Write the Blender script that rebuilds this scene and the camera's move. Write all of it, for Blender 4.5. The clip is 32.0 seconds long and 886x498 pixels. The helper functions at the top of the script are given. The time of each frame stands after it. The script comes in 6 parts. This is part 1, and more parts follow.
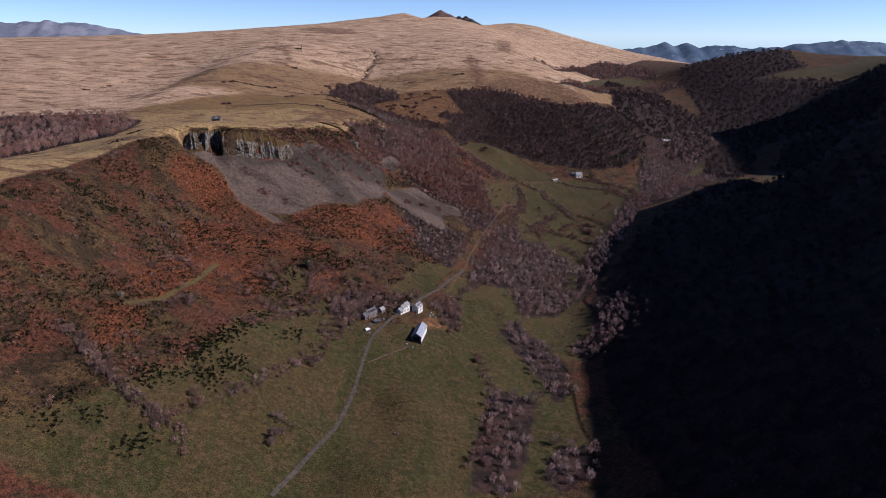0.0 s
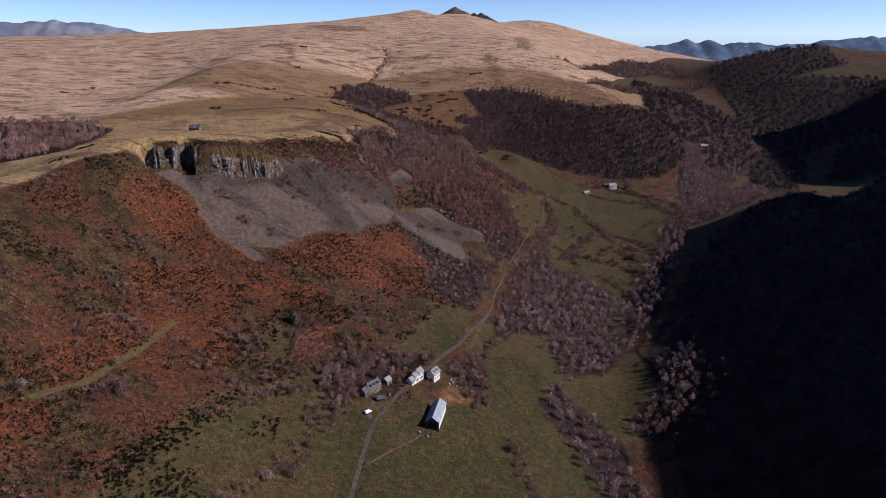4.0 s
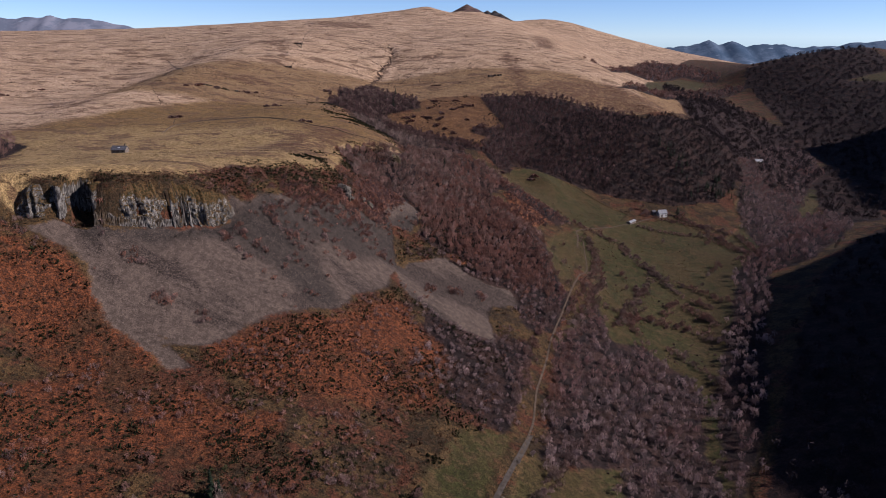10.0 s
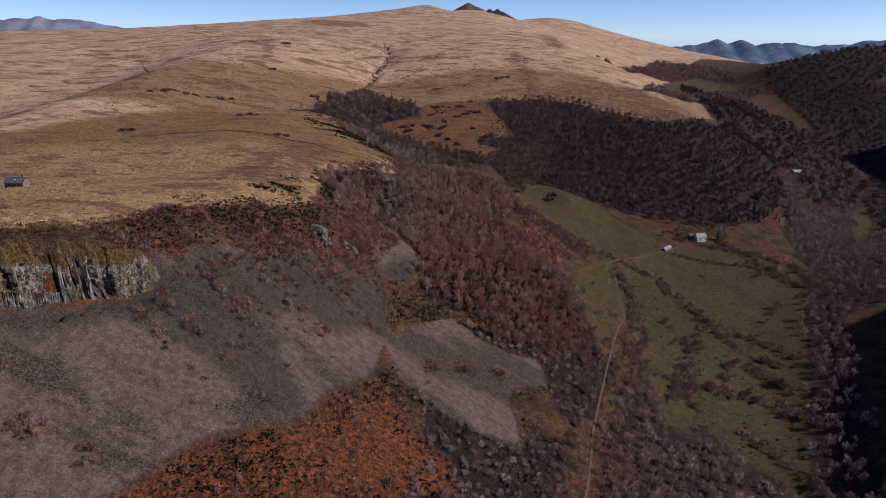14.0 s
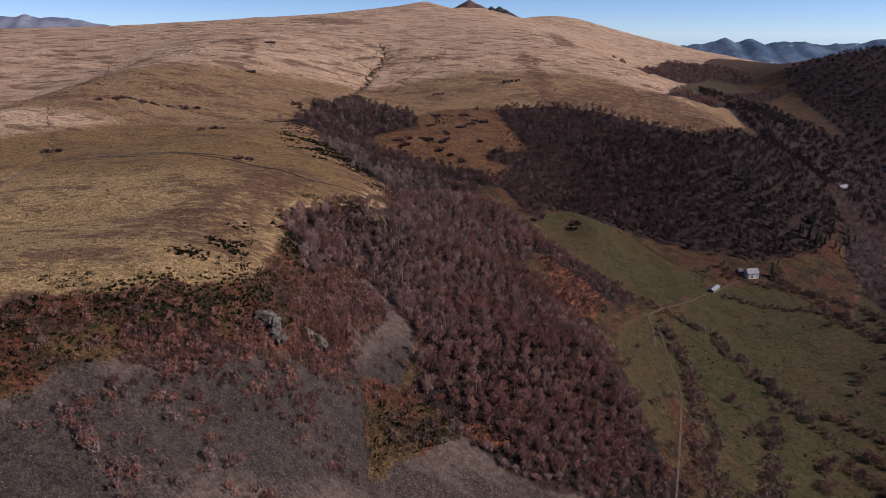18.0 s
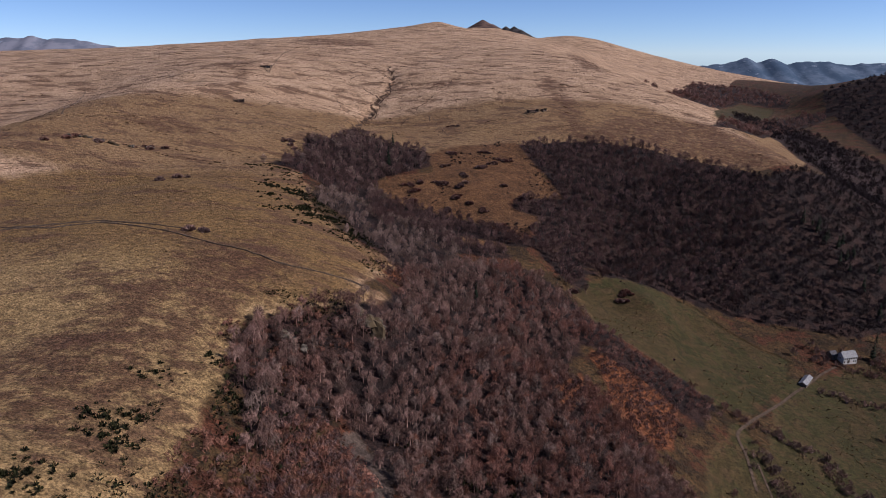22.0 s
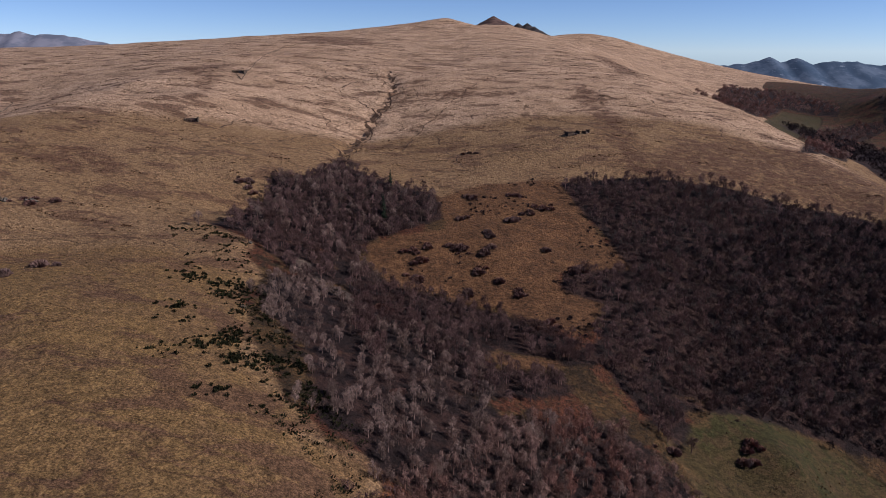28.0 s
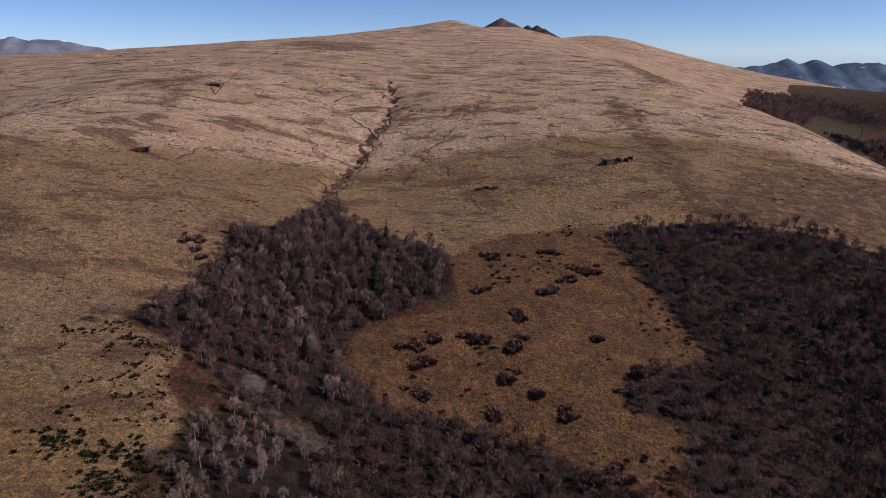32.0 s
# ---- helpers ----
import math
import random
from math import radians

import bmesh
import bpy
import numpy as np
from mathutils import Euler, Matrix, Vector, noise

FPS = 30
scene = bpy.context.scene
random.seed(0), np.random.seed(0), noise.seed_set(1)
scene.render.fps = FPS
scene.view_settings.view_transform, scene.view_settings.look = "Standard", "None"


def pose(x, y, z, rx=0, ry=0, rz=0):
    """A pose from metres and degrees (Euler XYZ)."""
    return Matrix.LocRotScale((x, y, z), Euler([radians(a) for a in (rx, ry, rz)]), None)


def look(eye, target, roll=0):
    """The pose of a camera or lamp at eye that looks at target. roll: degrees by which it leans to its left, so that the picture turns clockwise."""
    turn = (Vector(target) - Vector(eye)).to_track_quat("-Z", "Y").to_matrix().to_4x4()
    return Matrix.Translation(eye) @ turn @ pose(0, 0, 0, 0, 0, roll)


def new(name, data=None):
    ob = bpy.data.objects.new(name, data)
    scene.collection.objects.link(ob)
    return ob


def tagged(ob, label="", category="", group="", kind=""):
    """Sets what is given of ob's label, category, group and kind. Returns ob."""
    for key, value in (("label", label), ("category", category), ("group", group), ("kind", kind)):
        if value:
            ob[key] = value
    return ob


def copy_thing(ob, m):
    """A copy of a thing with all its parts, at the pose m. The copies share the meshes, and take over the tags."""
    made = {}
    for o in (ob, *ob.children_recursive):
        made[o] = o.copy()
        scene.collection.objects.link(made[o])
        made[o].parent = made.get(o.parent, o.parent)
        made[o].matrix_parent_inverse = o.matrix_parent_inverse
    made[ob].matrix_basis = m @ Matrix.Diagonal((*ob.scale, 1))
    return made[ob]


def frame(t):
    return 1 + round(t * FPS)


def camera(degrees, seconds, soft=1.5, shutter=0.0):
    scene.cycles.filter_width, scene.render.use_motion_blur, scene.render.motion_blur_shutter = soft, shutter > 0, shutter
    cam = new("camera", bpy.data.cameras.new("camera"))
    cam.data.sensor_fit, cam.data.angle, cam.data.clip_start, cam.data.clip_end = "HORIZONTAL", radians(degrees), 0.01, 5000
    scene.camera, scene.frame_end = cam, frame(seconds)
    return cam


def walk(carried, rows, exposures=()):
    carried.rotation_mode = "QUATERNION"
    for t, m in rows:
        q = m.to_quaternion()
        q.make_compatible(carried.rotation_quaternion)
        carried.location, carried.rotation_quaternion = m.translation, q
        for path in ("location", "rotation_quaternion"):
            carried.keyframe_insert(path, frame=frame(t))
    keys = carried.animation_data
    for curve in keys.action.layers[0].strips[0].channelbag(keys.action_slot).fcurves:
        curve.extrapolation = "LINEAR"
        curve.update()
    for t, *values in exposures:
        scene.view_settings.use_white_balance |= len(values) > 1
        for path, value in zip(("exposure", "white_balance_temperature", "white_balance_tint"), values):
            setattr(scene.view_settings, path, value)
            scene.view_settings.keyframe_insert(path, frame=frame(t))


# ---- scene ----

# ---------------------------------------------------------------- camera
cam = camera(65.0, 32.0, soft=0.0)
PATH = [
    (0, 0.00, 0.00, 270.00, -3.798, -17.039, -0.150),
    (0.5, 0.27, 16.73, 269.22, -3.558, -17.031, -0.140),
    (1, 0.55, 33.45, 268.44, -3.545, -17.219, -0.096),
    (1.5, 0.82, 50.17, 267.67, -3.521, -17.316, -0.070),
    (2, 1.08, 66.87, 266.91, -3.414, -17.313, -0.071),
    (2.5, 1.35, 83.56, 266.16, -3.172, -17.231, -0.029),
    (3, 1.60, 100.22, 265.42, -3.132, -17.195, 0.059),
    (3.5, 1.84, 116.84, 264.71, -2.892, -17.102, 0.147),
    (5.5, 2.71, 183.14, 261.94, -2.565, -17.308, 0.050),
    (6, 2.89, 199.63, 261.24, -2.350, -17.359, -0.004),
    (6.5, 3.05, 216.04, 260.54, -2.201, -17.262, 0.006),
    (7, 3.19, 232.36, 259.82, -2.088, -17.095, 0.007),
    (7.5, 3.30, 248.61, 259.10, -2.065, -17.016, 0.064),
    (8, 3.38, 264.81, 258.38, -2.088, -17.021, 0.138),
    (8.5, 3.46, 280.98, 257.68, -2.113, -17.030, 0.126),
    (9, 3.53, 297.14, 257.00, -2.080, -17.016, 0.015),
    (9.5, 3.62, 313.30, 256.34, -2.049, -17.054, -0.133),
    (10, 3.73, 329.46, 255.70, -2.014, -17.070, -0.247),
    (10.5, 3.87, 345.63, 255.09, -1.970, -17.093, -0.325),
    (11, 4.04, 361.78, 254.51, -1.948, -17.104, -0.304),
    (11.5, 4.24, 377.93, 253.95, -1.964, -17.144, -0.240),
    (12, 4.45, 394.07, 253.42, -1.997, -17.263, -0.350),
    (12.5, 4.67, 410.20, 252.91, -2.016, -17.200, -0.330),
    (13, 4.91, 426.32, 252.45, -2.016, -17.061, -0.254),
    (13.5, 5.14, 442.47, 252.02, -2.004, -17.028, -0.137),
    (14, 5.37, 458.64, 251.64, -2.006, -17.038, -0.018),
    (14.5, 5.58, 474.85, 251.35, -2.005, -17.063, 0.073),
    (16.5, 6.32, 539.89, 250.55, -2.010, -17.194, 0.178),
    (17, 6.47, 556.23, 250.50, -2.020, -17.184, 0.122),
    (17.5, 6.58, 572.66, 250.61, -2.034, -17.125, 0.022),
    (18, 6.66, 589.16, 250.87, -2.074, -17.129, -0.003),
    (18.5, 6.72, 605.75, 251.25, -2.114, -17.042, 0.059),
    (19, 6.75, 622.40, 251.73, -1.716, -16.844, 0.040),
    (19.5, 6.76, 639.11, 252.30, -1.274, -16.578, 0.029),
    (20, 6.73, 655.88, 252.92, -1.206, -16.278, 0.037),
    (20.5, 6.67, 672.70, 253.59, -1.176, -15.937, 0.030),
    (21, 6.57, 689.58, 254.27, -1.147, -15.672, 0.049),
    (21.5, 6.44, 706.50, 254.95, -1.156, -15.619, 0.106),
    (22, 6.27, 723.45, 255.64, -1.166, -15.630, 0.115),
    (22.5, 6.05, 740.42, 256.32, -1.220, -15.655, 0.157),
    (23, 5.78, 757.39, 256.99, -1.220, -15.680, 0.229),
    (23.5, 5.46, 774.33, 257.66, -1.181, -15.742, 0.190),
    (24, 5.10, 791.24, 258.32, -1.193, -15.946, 0.138),
    (24.5, 4.72, 808.10, 258.99, -1.180, -16.270, 0.071),
    (25, 4.35, 824.90, 259.66, -1.094, -16.312, -0.029),
    (25.5, 3.98, 841.64, 260.33, -1.001, -16.133, -0.072),
    (27.5, 2.58, 908.34, 263.10, -0.753, -15.797, -0.012),
    (28, 2.25, 924.96, 263.82, -0.710, -15.895, -0.088),
    (28.5, 1.93, 941.53, 264.58, -0.685, -16.051, -0.073),
    (29, 1.64, 958.05, 265.37, -0.634, -16.164, -0.012),
    (29.5, 1.37, 974.50, 266.17, -0.540, -16.024, 0.107),
    (30, 1.10, 990.88, 266.99, -0.461, -15.882, 0.191),
    (30.5, 0.84, 1007.21, 267.80, -0.404, -15.774, 0.218),
    (31, 0.58, 1023.48, 268.62, -0.391, -15.743, 0.223),
    (31.5, 0.31, 1039.74, 269.43, -0.346, -15.738, 0.218),
    (32, 0.05, 1055.99, 270.24, -0.320, -15.742, 0.233),
]
walk(cam, [(t, pose(x, y, z, 90 + pitch, roll, yaw)) for t, x, y, z, yaw, pitch, roll in PATH],
     exposures=[(t, stops, kelvin, 20) for t, stops, kelvin in ((0.0, 0.44, 5750), (6.0, 0.4, 5800), (11.0, 0.34, 5850), (17.0, 0.24, 5900), (23.0, 0.19, 5900), (27.0, 0.12, 5900), (32.0, 0.06, 5900))])

# ---------------------------------------------------------------- light
SUN_AZ, SUN_EL = 98.0, 33.2  # degrees clockwise from straight ahead (+y), and above the horizon
world = bpy.data.worlds.new("sky")
scene.world = world
world.use_nodes = True
wn, wl = world.node_tree.nodes, world.node_tree.links
sky = wn.new("ShaderNodeTexSky")
sky.sky_type, sky.sun_disc = "NISHITA", False
sky.sun_elevation, sky.sun_rotation = radians(SUN_EL), radians(SUN_AZ)
sky.altitude, sky.air_density, sky.dust_density, sky.ozone_density = 3000.0, 0.75, 0.1, 4.0
wl.new(sky.outputs[0], wn["Background"].inputs[0])
wn["Background"].inputs[1].default_value = 0.088
sun_data = bpy.data.lights.new("sun", "SUN")
sun_data.energy, sun_data.angle, sun_data.color = 5.0, radians(0.53), (1.0, 0.93, 0.83)
sun = new("sun", sun_data)
to_sun = Vector((math.sin(radians(SUN_AZ)) * math.cos(radians(SUN_EL)), math.cos(radians(SUN_AZ)) * math.cos(radians(SUN_EL)), math.sin(radians(SUN_EL))))
sun.matrix_world = look(to_sun * 100, (0, 0, 0))

# ---------------------------------------------------------------- landform
LINES = {
    # rim of the moor, from the near left round the head of the side valley
    "rim": [(-480, -50, 142), (-330, 150, 150), (-262, 300, 158), (-238, 430, 164), (-247, 589, 170), (-228, 648, 177), (-197, 692, 181), (-173, 715, 179), (-146, 734, 175), (-127, 760, 167),
            (-112, 787, 166), (-88, 826, 166), (-63, 848, 158), (-62, 940, 154), (-52, 984, 146), (-56, 1010, 153), (-30, 1012, 147), (-20, 1060, 142), (-13, 1104, 137), (-40, 1115, 150), (-64, 1128, 158), (-86, 1202, 161),
            (-105, 1290, 163), (-115, 1370, 168), (-90, 1470, 172)],
    "cliff_foot": [(-213, 610, 150), (-185, 690, 160), (-170, 694, 157), (-149, 714, 152), (-117, 746, 145), (-80, 800, 148), (-54, 826, 143), (-36, 848, 132), (-36, 930, 132), (-30, 980, 128), (-6, 1000, 121), (4, 1060, 122), (10, 1100, 120)],
    "scree_foot": [(-172, 631, 119), (-148, 682, 138), (-110, 645, 109), (-41, 712, 101), (-10, 812, 96), (-13, 940, 119), (4, 864, 109), (30, 870, 96), (67, 796, 63), (-75, 715, 119), (-45, 775, 117)],
    "heath": [(-330, 50, 104), (-230, 250, 112), (-180, 429, 113), (-204, 454, 128), (-144, 446, 102), (-117, 426, 85), (-139, 362, 87), (-172, 540, 108), (-146, 525, 97), (-77, 570, 84), (-18, 643, 72)],
    "road": [(-120, 200, 40), (-60, 330, 41), (-31, 421, 42), (17, 552, 49), (48, 653, 47), (89, 745, 39), (120, 850, 46), (137, 964, 49), (190, 1050, 40), (277, 1179, 32), (345, 1209, 31)],
    "field": [(-9, 335, 38), (15, 487, 44), (84, 610, 30), (-150, 120, 42)],
    "stream": [(60, -200, 4), (100, 200, 5), (140, 450, 6), (186, 691, 7), (240, 850, 10), (317, 1012, 17), (430, 1180, 18), (520, 1330, 22), (640, 1560, 34), (760, 1900, 55), (900, 2300, 80)],
    "wood_slope": [(75, 1036, 93), (117, 1056, 70), (110, 944, 82), (30, 1040, 112), (-15, 950, 116), (143, 1200, 74), (206, 1210, 52), (110, 1130, 88), (230, 1290, 70)],
    "gully": [(60, 1180, 108), (80, 1244, 110), (24, 1301, 120), (-38, 1331, 137), (-71, 1284, 147), (-123, 1381, 158), (82, 1342, 129), (40, 1350, 138), (0, 1360, 144), (-30, 1429, 160), (-65, 1593, 172), (-70, 1660, 180), (-72, 1740, 198), (-75, 1850, 222)],
    "hill_foot": [(110, 1299, 112), (198, 1400, 130), (71, 1405, 146), (330, 1400, 108), (480, 1330, 50)],
    "hill_face": [(146, 1604, 186), (146, 1651, 190), (0, 1856, 228), (-20, 2250, 254), (0, 2650, 285), (-40, 3100, 330), (40, 3300, 364), (130, 3320, 344), (170, 3700, 345), (215, 3950, 372)],
    "shoulder": [(386, 1500, 144), (400, 1700, 173), (389, 1830, 194), (387, 2100, 216), (370, 2400, 242), (365, 2700, 264), (400, 3200, 300), (438, 3700, 316), (371, 3900, 360)],
    "far_side": [(560, 1700, 100), (700, 1900, 90), (700, 2300, 120), (640, 2900, 195), (650, 3500, 250), (560, 4050, 310)],
    "moor": [(-88, 872, 165), (-207, 828, 175), (-150, 790, 174), (-125, 812, 171), (-270, 740, 173), (-290, 640, 168), (-300, 780, 168), (-94, 980, 162), (-83, 1050, 164), (-113, 1079, 168), (-163, 1077, 172), (-165, 1172, 176), (-254, 1105, 168), (-152, 1326, 167), (-142, 1427, 176), (-255, 1355, 184), (-235, 1566, 206), (-240, 1650, 222), (-480, 1740, 206), (-400, 1400, 184), (-400, 1000, 165), (-300, 2000, 258), (-300, 2500, 285), (-650, 2500, 274), (-760, 2300, 262), (-900, 1700, 222), (-690, 1300, 190), (-1100, 1200, 190), (-1400, 1900, 235)],
    "left_dip": [(-440, 800, 146), (-560, 700, 136), (-460, 620, 150), (-800, 850, 150)],
    "right_wood": [(160, 200, 42), (219, 400, 50), (225, 600, 30), (290, 760, 36), (360, 900, 36), (476, 1000, 50), (555, 1080, 52)],
    "right_crest": [(560, -400, 330), (440, -50, 236), (462, 120, 238), (462, 291, 238), (502, 463, 240), (546, 519, 250), (568, 606, 254), (602, 697, 262), (690, 810, 290), (780, 905, 312), (880, 1000, 300), (980, 1060, 210)],
    "right_bench": [(290, 400, 92), (355, 483, 108), (415, 564, 100), (421, 723, 84), (483, 742, 86), (493, 879, 80), (444, 902, 62), (590, 1010, 46), (690, 1110, 42), (640, 1200, 26), (852, 1250, 36), (780, 1460, 32), (860, 1480, 50), (1000, 1520, 80), (1165, 1600, 110)],
    # added hills out of view, raised to throw shadow on the far right valley
    "unseen_right_hills": [(900, 300, 350), (1100, 800, 330), (1430, 1270, 500), (1500, 1650, 500), (1900, 1200, 470), (1650, 2000, 300)],
    "shoulder_low": [(500, 1450, 92), (497, 1600, 116), (500, 1830, 142), (478, 2100, 168), (440, 2400, 212)],
    "hill_side": [(430, 1408, 92), (380, 1420, 118), (300, 1640, 178), (240, 1500, 158)],
    "skyline": [(-2600, 2700, 240), (-1356, 2600, 259), (-783, 2600, 274), (-406, 2700, 298), (-216, 2900, 313)],
    "third_hill": [(577, 4400, 330), (710, 4400, 350), (884, 4400, 322), (1070, 4350, 263), (1380, 4300, 188), (1858, 4000, 90)],
    "dark_hill": [(1049, 2600, 155), (1258, 2600, 205), (1450, 2600, 228), (1529, 2400, 180)],
    "dark_bench": [(1180, 2250, 138), (1436, 2050, 132)],
    "dark_foot": [(904, 2000, 53), (1000, 2200, 75), (960, 2600, 110), (1000, 3200, 150), (1250, 3800, 165)],
    "beyond": [(-3400, 3600, 150), (-1500, 3500, 170), (-700, 4200, 180), (-200, 4600, 200), (300, 4900, 200), (1000, 5000, 150), (2000, 4900, 40), (2600, 3600, 60), (3200, 2200, 150), (3200, 400, 350), (2200, -600, 400), (600, -900, 300), (-300, -700, 60), (-1500, -600, 150), (-3000, 400, 180), (-2600, 1600, 220)],
}


def spread(line, step=70.0):
    """Points along a line at an even step."""
    pts = [Vector(p) for p in line]
    out = [pts[0]]
    for a, b in zip(pts, pts[1:]):
        n = max(1, int((b - a).length / step))
        out += [a.lerp(b, (i + 1) / n) for i in range(n)]
    return out

_knots = np.array([tuple(p) for line in LINES.values() for p in spread(line)])
_, _keep = np.unique((_knots[:, :2] / 12).round(), axis=0, return_index=True)
_knots = _knots[np.sort(_keep)]
_SOFT = 5.0


def _kernel(x, y):
    d2 = (x[:, None] - _knots[None, :, 0]) ** 2 + (y[:, None] - _knots[None, :, 1]) ** 2
    return np.sqrt(d2 + _SOFT**2)


_mean = _knots[:, 2].mean()
_weights = np.linalg.solve(_kernel(_knots[:, 0], _knots[:, 1]) - 1.0 * np.eye(len(_knots)), _knots[:, 2] - _mean)


def height(x, y):
    """The smooth lie of the land at arrays of places."""
    x, y = np.atleast_1d(np.asarray(x, float)), np.atleast_1d(np.asarray(y, float))
    out = np.empty(len(x))
    for i in range(0, len(x), 20000):
        out[i:i + 20000] = _kernel(x[i:i + 20000], y[i:i + 20000]) @ _weights + _mean
    return out + relief(x, y)


def relief(x, y):
    """Small swells and hollows of the ground."""
    r = 1.1 * np.sin(x * 0.031 + 1.3 * np.sin(y * 0.017)) * np.sin(y * 0.027 + 1.1 * np.sin(x * 0.019 + 2.0))
    r += 0.5 * np.sin(x * 0.083 + 0.9 * np.sin(y * 0.061 + 1.0)) * np.sin(y * 0.077 + 1.2 * np.sin(x * 0.047))
    return r

# ---------------------------------------------------------------- materials
def material(name, rough=0.95):
    m = bpy.data.materials.new(name)
    m.use_nodes = True
    b = m.node_tree.nodes["Principled BSDF"]
    b.inputs["Roughness"].default_value = rough
    b.inputs["Specular IOR Level"].default_value = 0.12
    return m, m.node_tree.nodes, m.node_tree.links, b


def place(n, l, scale=1.0, turn=0.0):
    """World place, scaled."""
    g = n.new("ShaderNodeNewGeometry")
    v = n.new("ShaderNodeVectorMath")
    v.operation = "MULTIPLY"
    v.inputs[1].default_value = scale if isinstance(scale, tuple) else (scale,) * 3
    src = g.outputs["Position"]
    if turn:
        r = n.new("ShaderNodeMapping")
        r.inputs["Rotation"].default_value = (0, 0, radians(turn))
        l.new(src, r.inputs["Vector"])
        src = r.outputs[0]
    l.new(src, v.inputs[0])
    return v.outputs[0]


def grain(n, l, scale, detail=5.0, rough=0.6, turn=0.0):
    t = n.new("ShaderNodeTexNoise")
    t.inputs["Scale"].default_value = 1.0
    t.inputs["Detail"].default_value = detail
    t.inputs["Roughness"].default_value = rough
    l.new(place(n, l, scale, turn), t.inputs["Vector"])
    return t.outputs["Fac"]


def maths(n, l, op, a, b=None, c=None, clamp=False):
    t = n.new("ShaderNodeMath")
    t.operation, t.use_clamp = op, clamp
    for i, v in enumerate((a, b, c)):
        if v is None:
            continue
        if isinstance(v, (int, float)):
            t.inputs[i].default_value = v
        else:
            l.new(v, t.inputs[i])
    return t.outputs[0]


def between(n, l, value, lo, hi, to_lo=0.0, to_hi=1.0):
    t = n.new("ShaderNodeMapRange")
    t.interpolation_type = "SMOOTHSTEP"
    for i, v in enumerate((value, lo, hi, to_lo, to_hi)):
        if isinstance(v, (int, float)):
            t.inputs[i].default_value = v
        else:
            l.new(v, t.inputs[i])
    return t.outputs[0]


def blend(n, l, fac, a, b):
    t = n.new("ShaderNodeMix")
    t.data_type = "RGBA"
    for key, v in ((0, fac), (6, a), (7, b)):
        if isinstance(v, (int, float)):
            t.inputs[key].default_value = v
        elif isinstance(v, tuple):
            t.inputs[key].default_value = (*v, 1)
        else:
            l.new(v, t.inputs[key])
    return t.outputs[2]


def bump(n, l, b, fac, strength, distance):
    t = n.new("ShaderNodeBump")
    t.inputs["Strength"].default_value, t.inputs["Distance"].default_value = strength, distance
    l.new(fac, t.inputs["Height"])
    l.new(t.outputs[0], b.inputs["Normal"])


def mottled(name, dark, light, scale=0.6, rough=0.95, island=False, third=None):
    """A surface of two tones with grain at two sizes; island: each loose piece has its own tone."""
    m, n, l, b = material(name, rough)
    col = blend(n, l, between(n, l, grain(n, l, scale), 0.35, 0.65), dark, light)
    if third:
        col = blend(n, l, between(n, l, grain(n, l, scale * 0.13, 3.0), 0.45, 0.62), col, third)
    if island:
        g = n.new("ShaderNodeNewGeometry")
        tone = n.new("ShaderNodeAttribute")
        tone.attribute_name = "tone"
        v = maths(n, l, "ADD", between(n, l, g.outputs["Random Per Island"], 0.0, 1.0, 0.85, 1.15), tone.outputs["Fac"])
        h = n.new("ShaderNodeHueSaturation")
        l.new(v, h.inputs["Value"])
        l.new(col, h.inputs["Color"])
        col = h.outputs[0]
    l.new(col, b.inputs["Base Color"])
    bump(n, l, b, grain(n, l, scale * 4), 0.4, 0.15)
    return m


def ground_material():
    m, n, l, b = material("winter_ground")
    wide, mid, fine = grain(n, l, 0.012, 4.0), grain(n, l, 0.07, 5.0, 0.65), grain(n, l, 0.55, 5.0, 0.7)
    patch, vein, crumb = grain(n, l, 0.028, 6.0, 0.68), grain(n, l, (0.02, 0.04, 0.03), 7.0, 0.7), grain(n, l, 1.3, 3.0, 0.75)
    ragged = maths(n, l, "ADD", maths(n, l, "MULTIPLY", maths(n, l, "SUBTRACT", mid, 0.5), 34.0), maths(n, l, "MULTIPLY", maths(n, l, "SUBTRACT", fine, 0.5), 12.0))

    def cover(name, soft, rag=1.0):
        a = n.new("ShaderNodeAttribute")
        a.attribute_name = name
        return between(n, l, maths(n, l, "ADD", a.outputs["Fac"], maths(n, l, "MULTIPLY", ragged, rag)), -soft, soft)

    def lines(scale, width):
        """Thin winding lines, as water leaves them."""
        t = grain(n, l, scale, 3.0, 0.55)
        return between(n, l, maths(n, l, "ABSOLUTE", maths(n, l, "SUBTRACT", t, 0.5)), 0.0, width, 1.0, 0.0)

    # rough pasture and heath
    col = blend(n, l, between(n, l, mid, 0.42, 0.58), (0.078, 0.044, 0.018), (0.036, 0.021, 0.011))
    col = blend(n, l, between(n, l, patch, 0.5, 0.57), col, (0.082, 0.03, 0.016))
    col = blend(n, l, between(n, l, fine, 0.5, 0.6, 0.0, 0.8), col, (0.018, 0.015, 0.009))
    # moor; the base tones are paled and pinkened to stand for distance haze
    moor = blend(n, l, between(n, l, wide, 0.4, 0.6), (0.45, 0.298, 0.188), (0.37, 0.24, 0.148))
    moor = blend(n, l, cover("plateau", 12.0, 1.0), moor, (0.18, 0.107, 0.042))
    moor = blend(n, l, cover("pale_turf", 36.0, 1.2), moor, (0.285, 0.185, 0.082))
    moor = blend(n, l, maths(n, l, "MULTIPLY", cover("hill_low", 20.0, 1.0), 0.8), moor, (0.175, 0.102, 0.042))
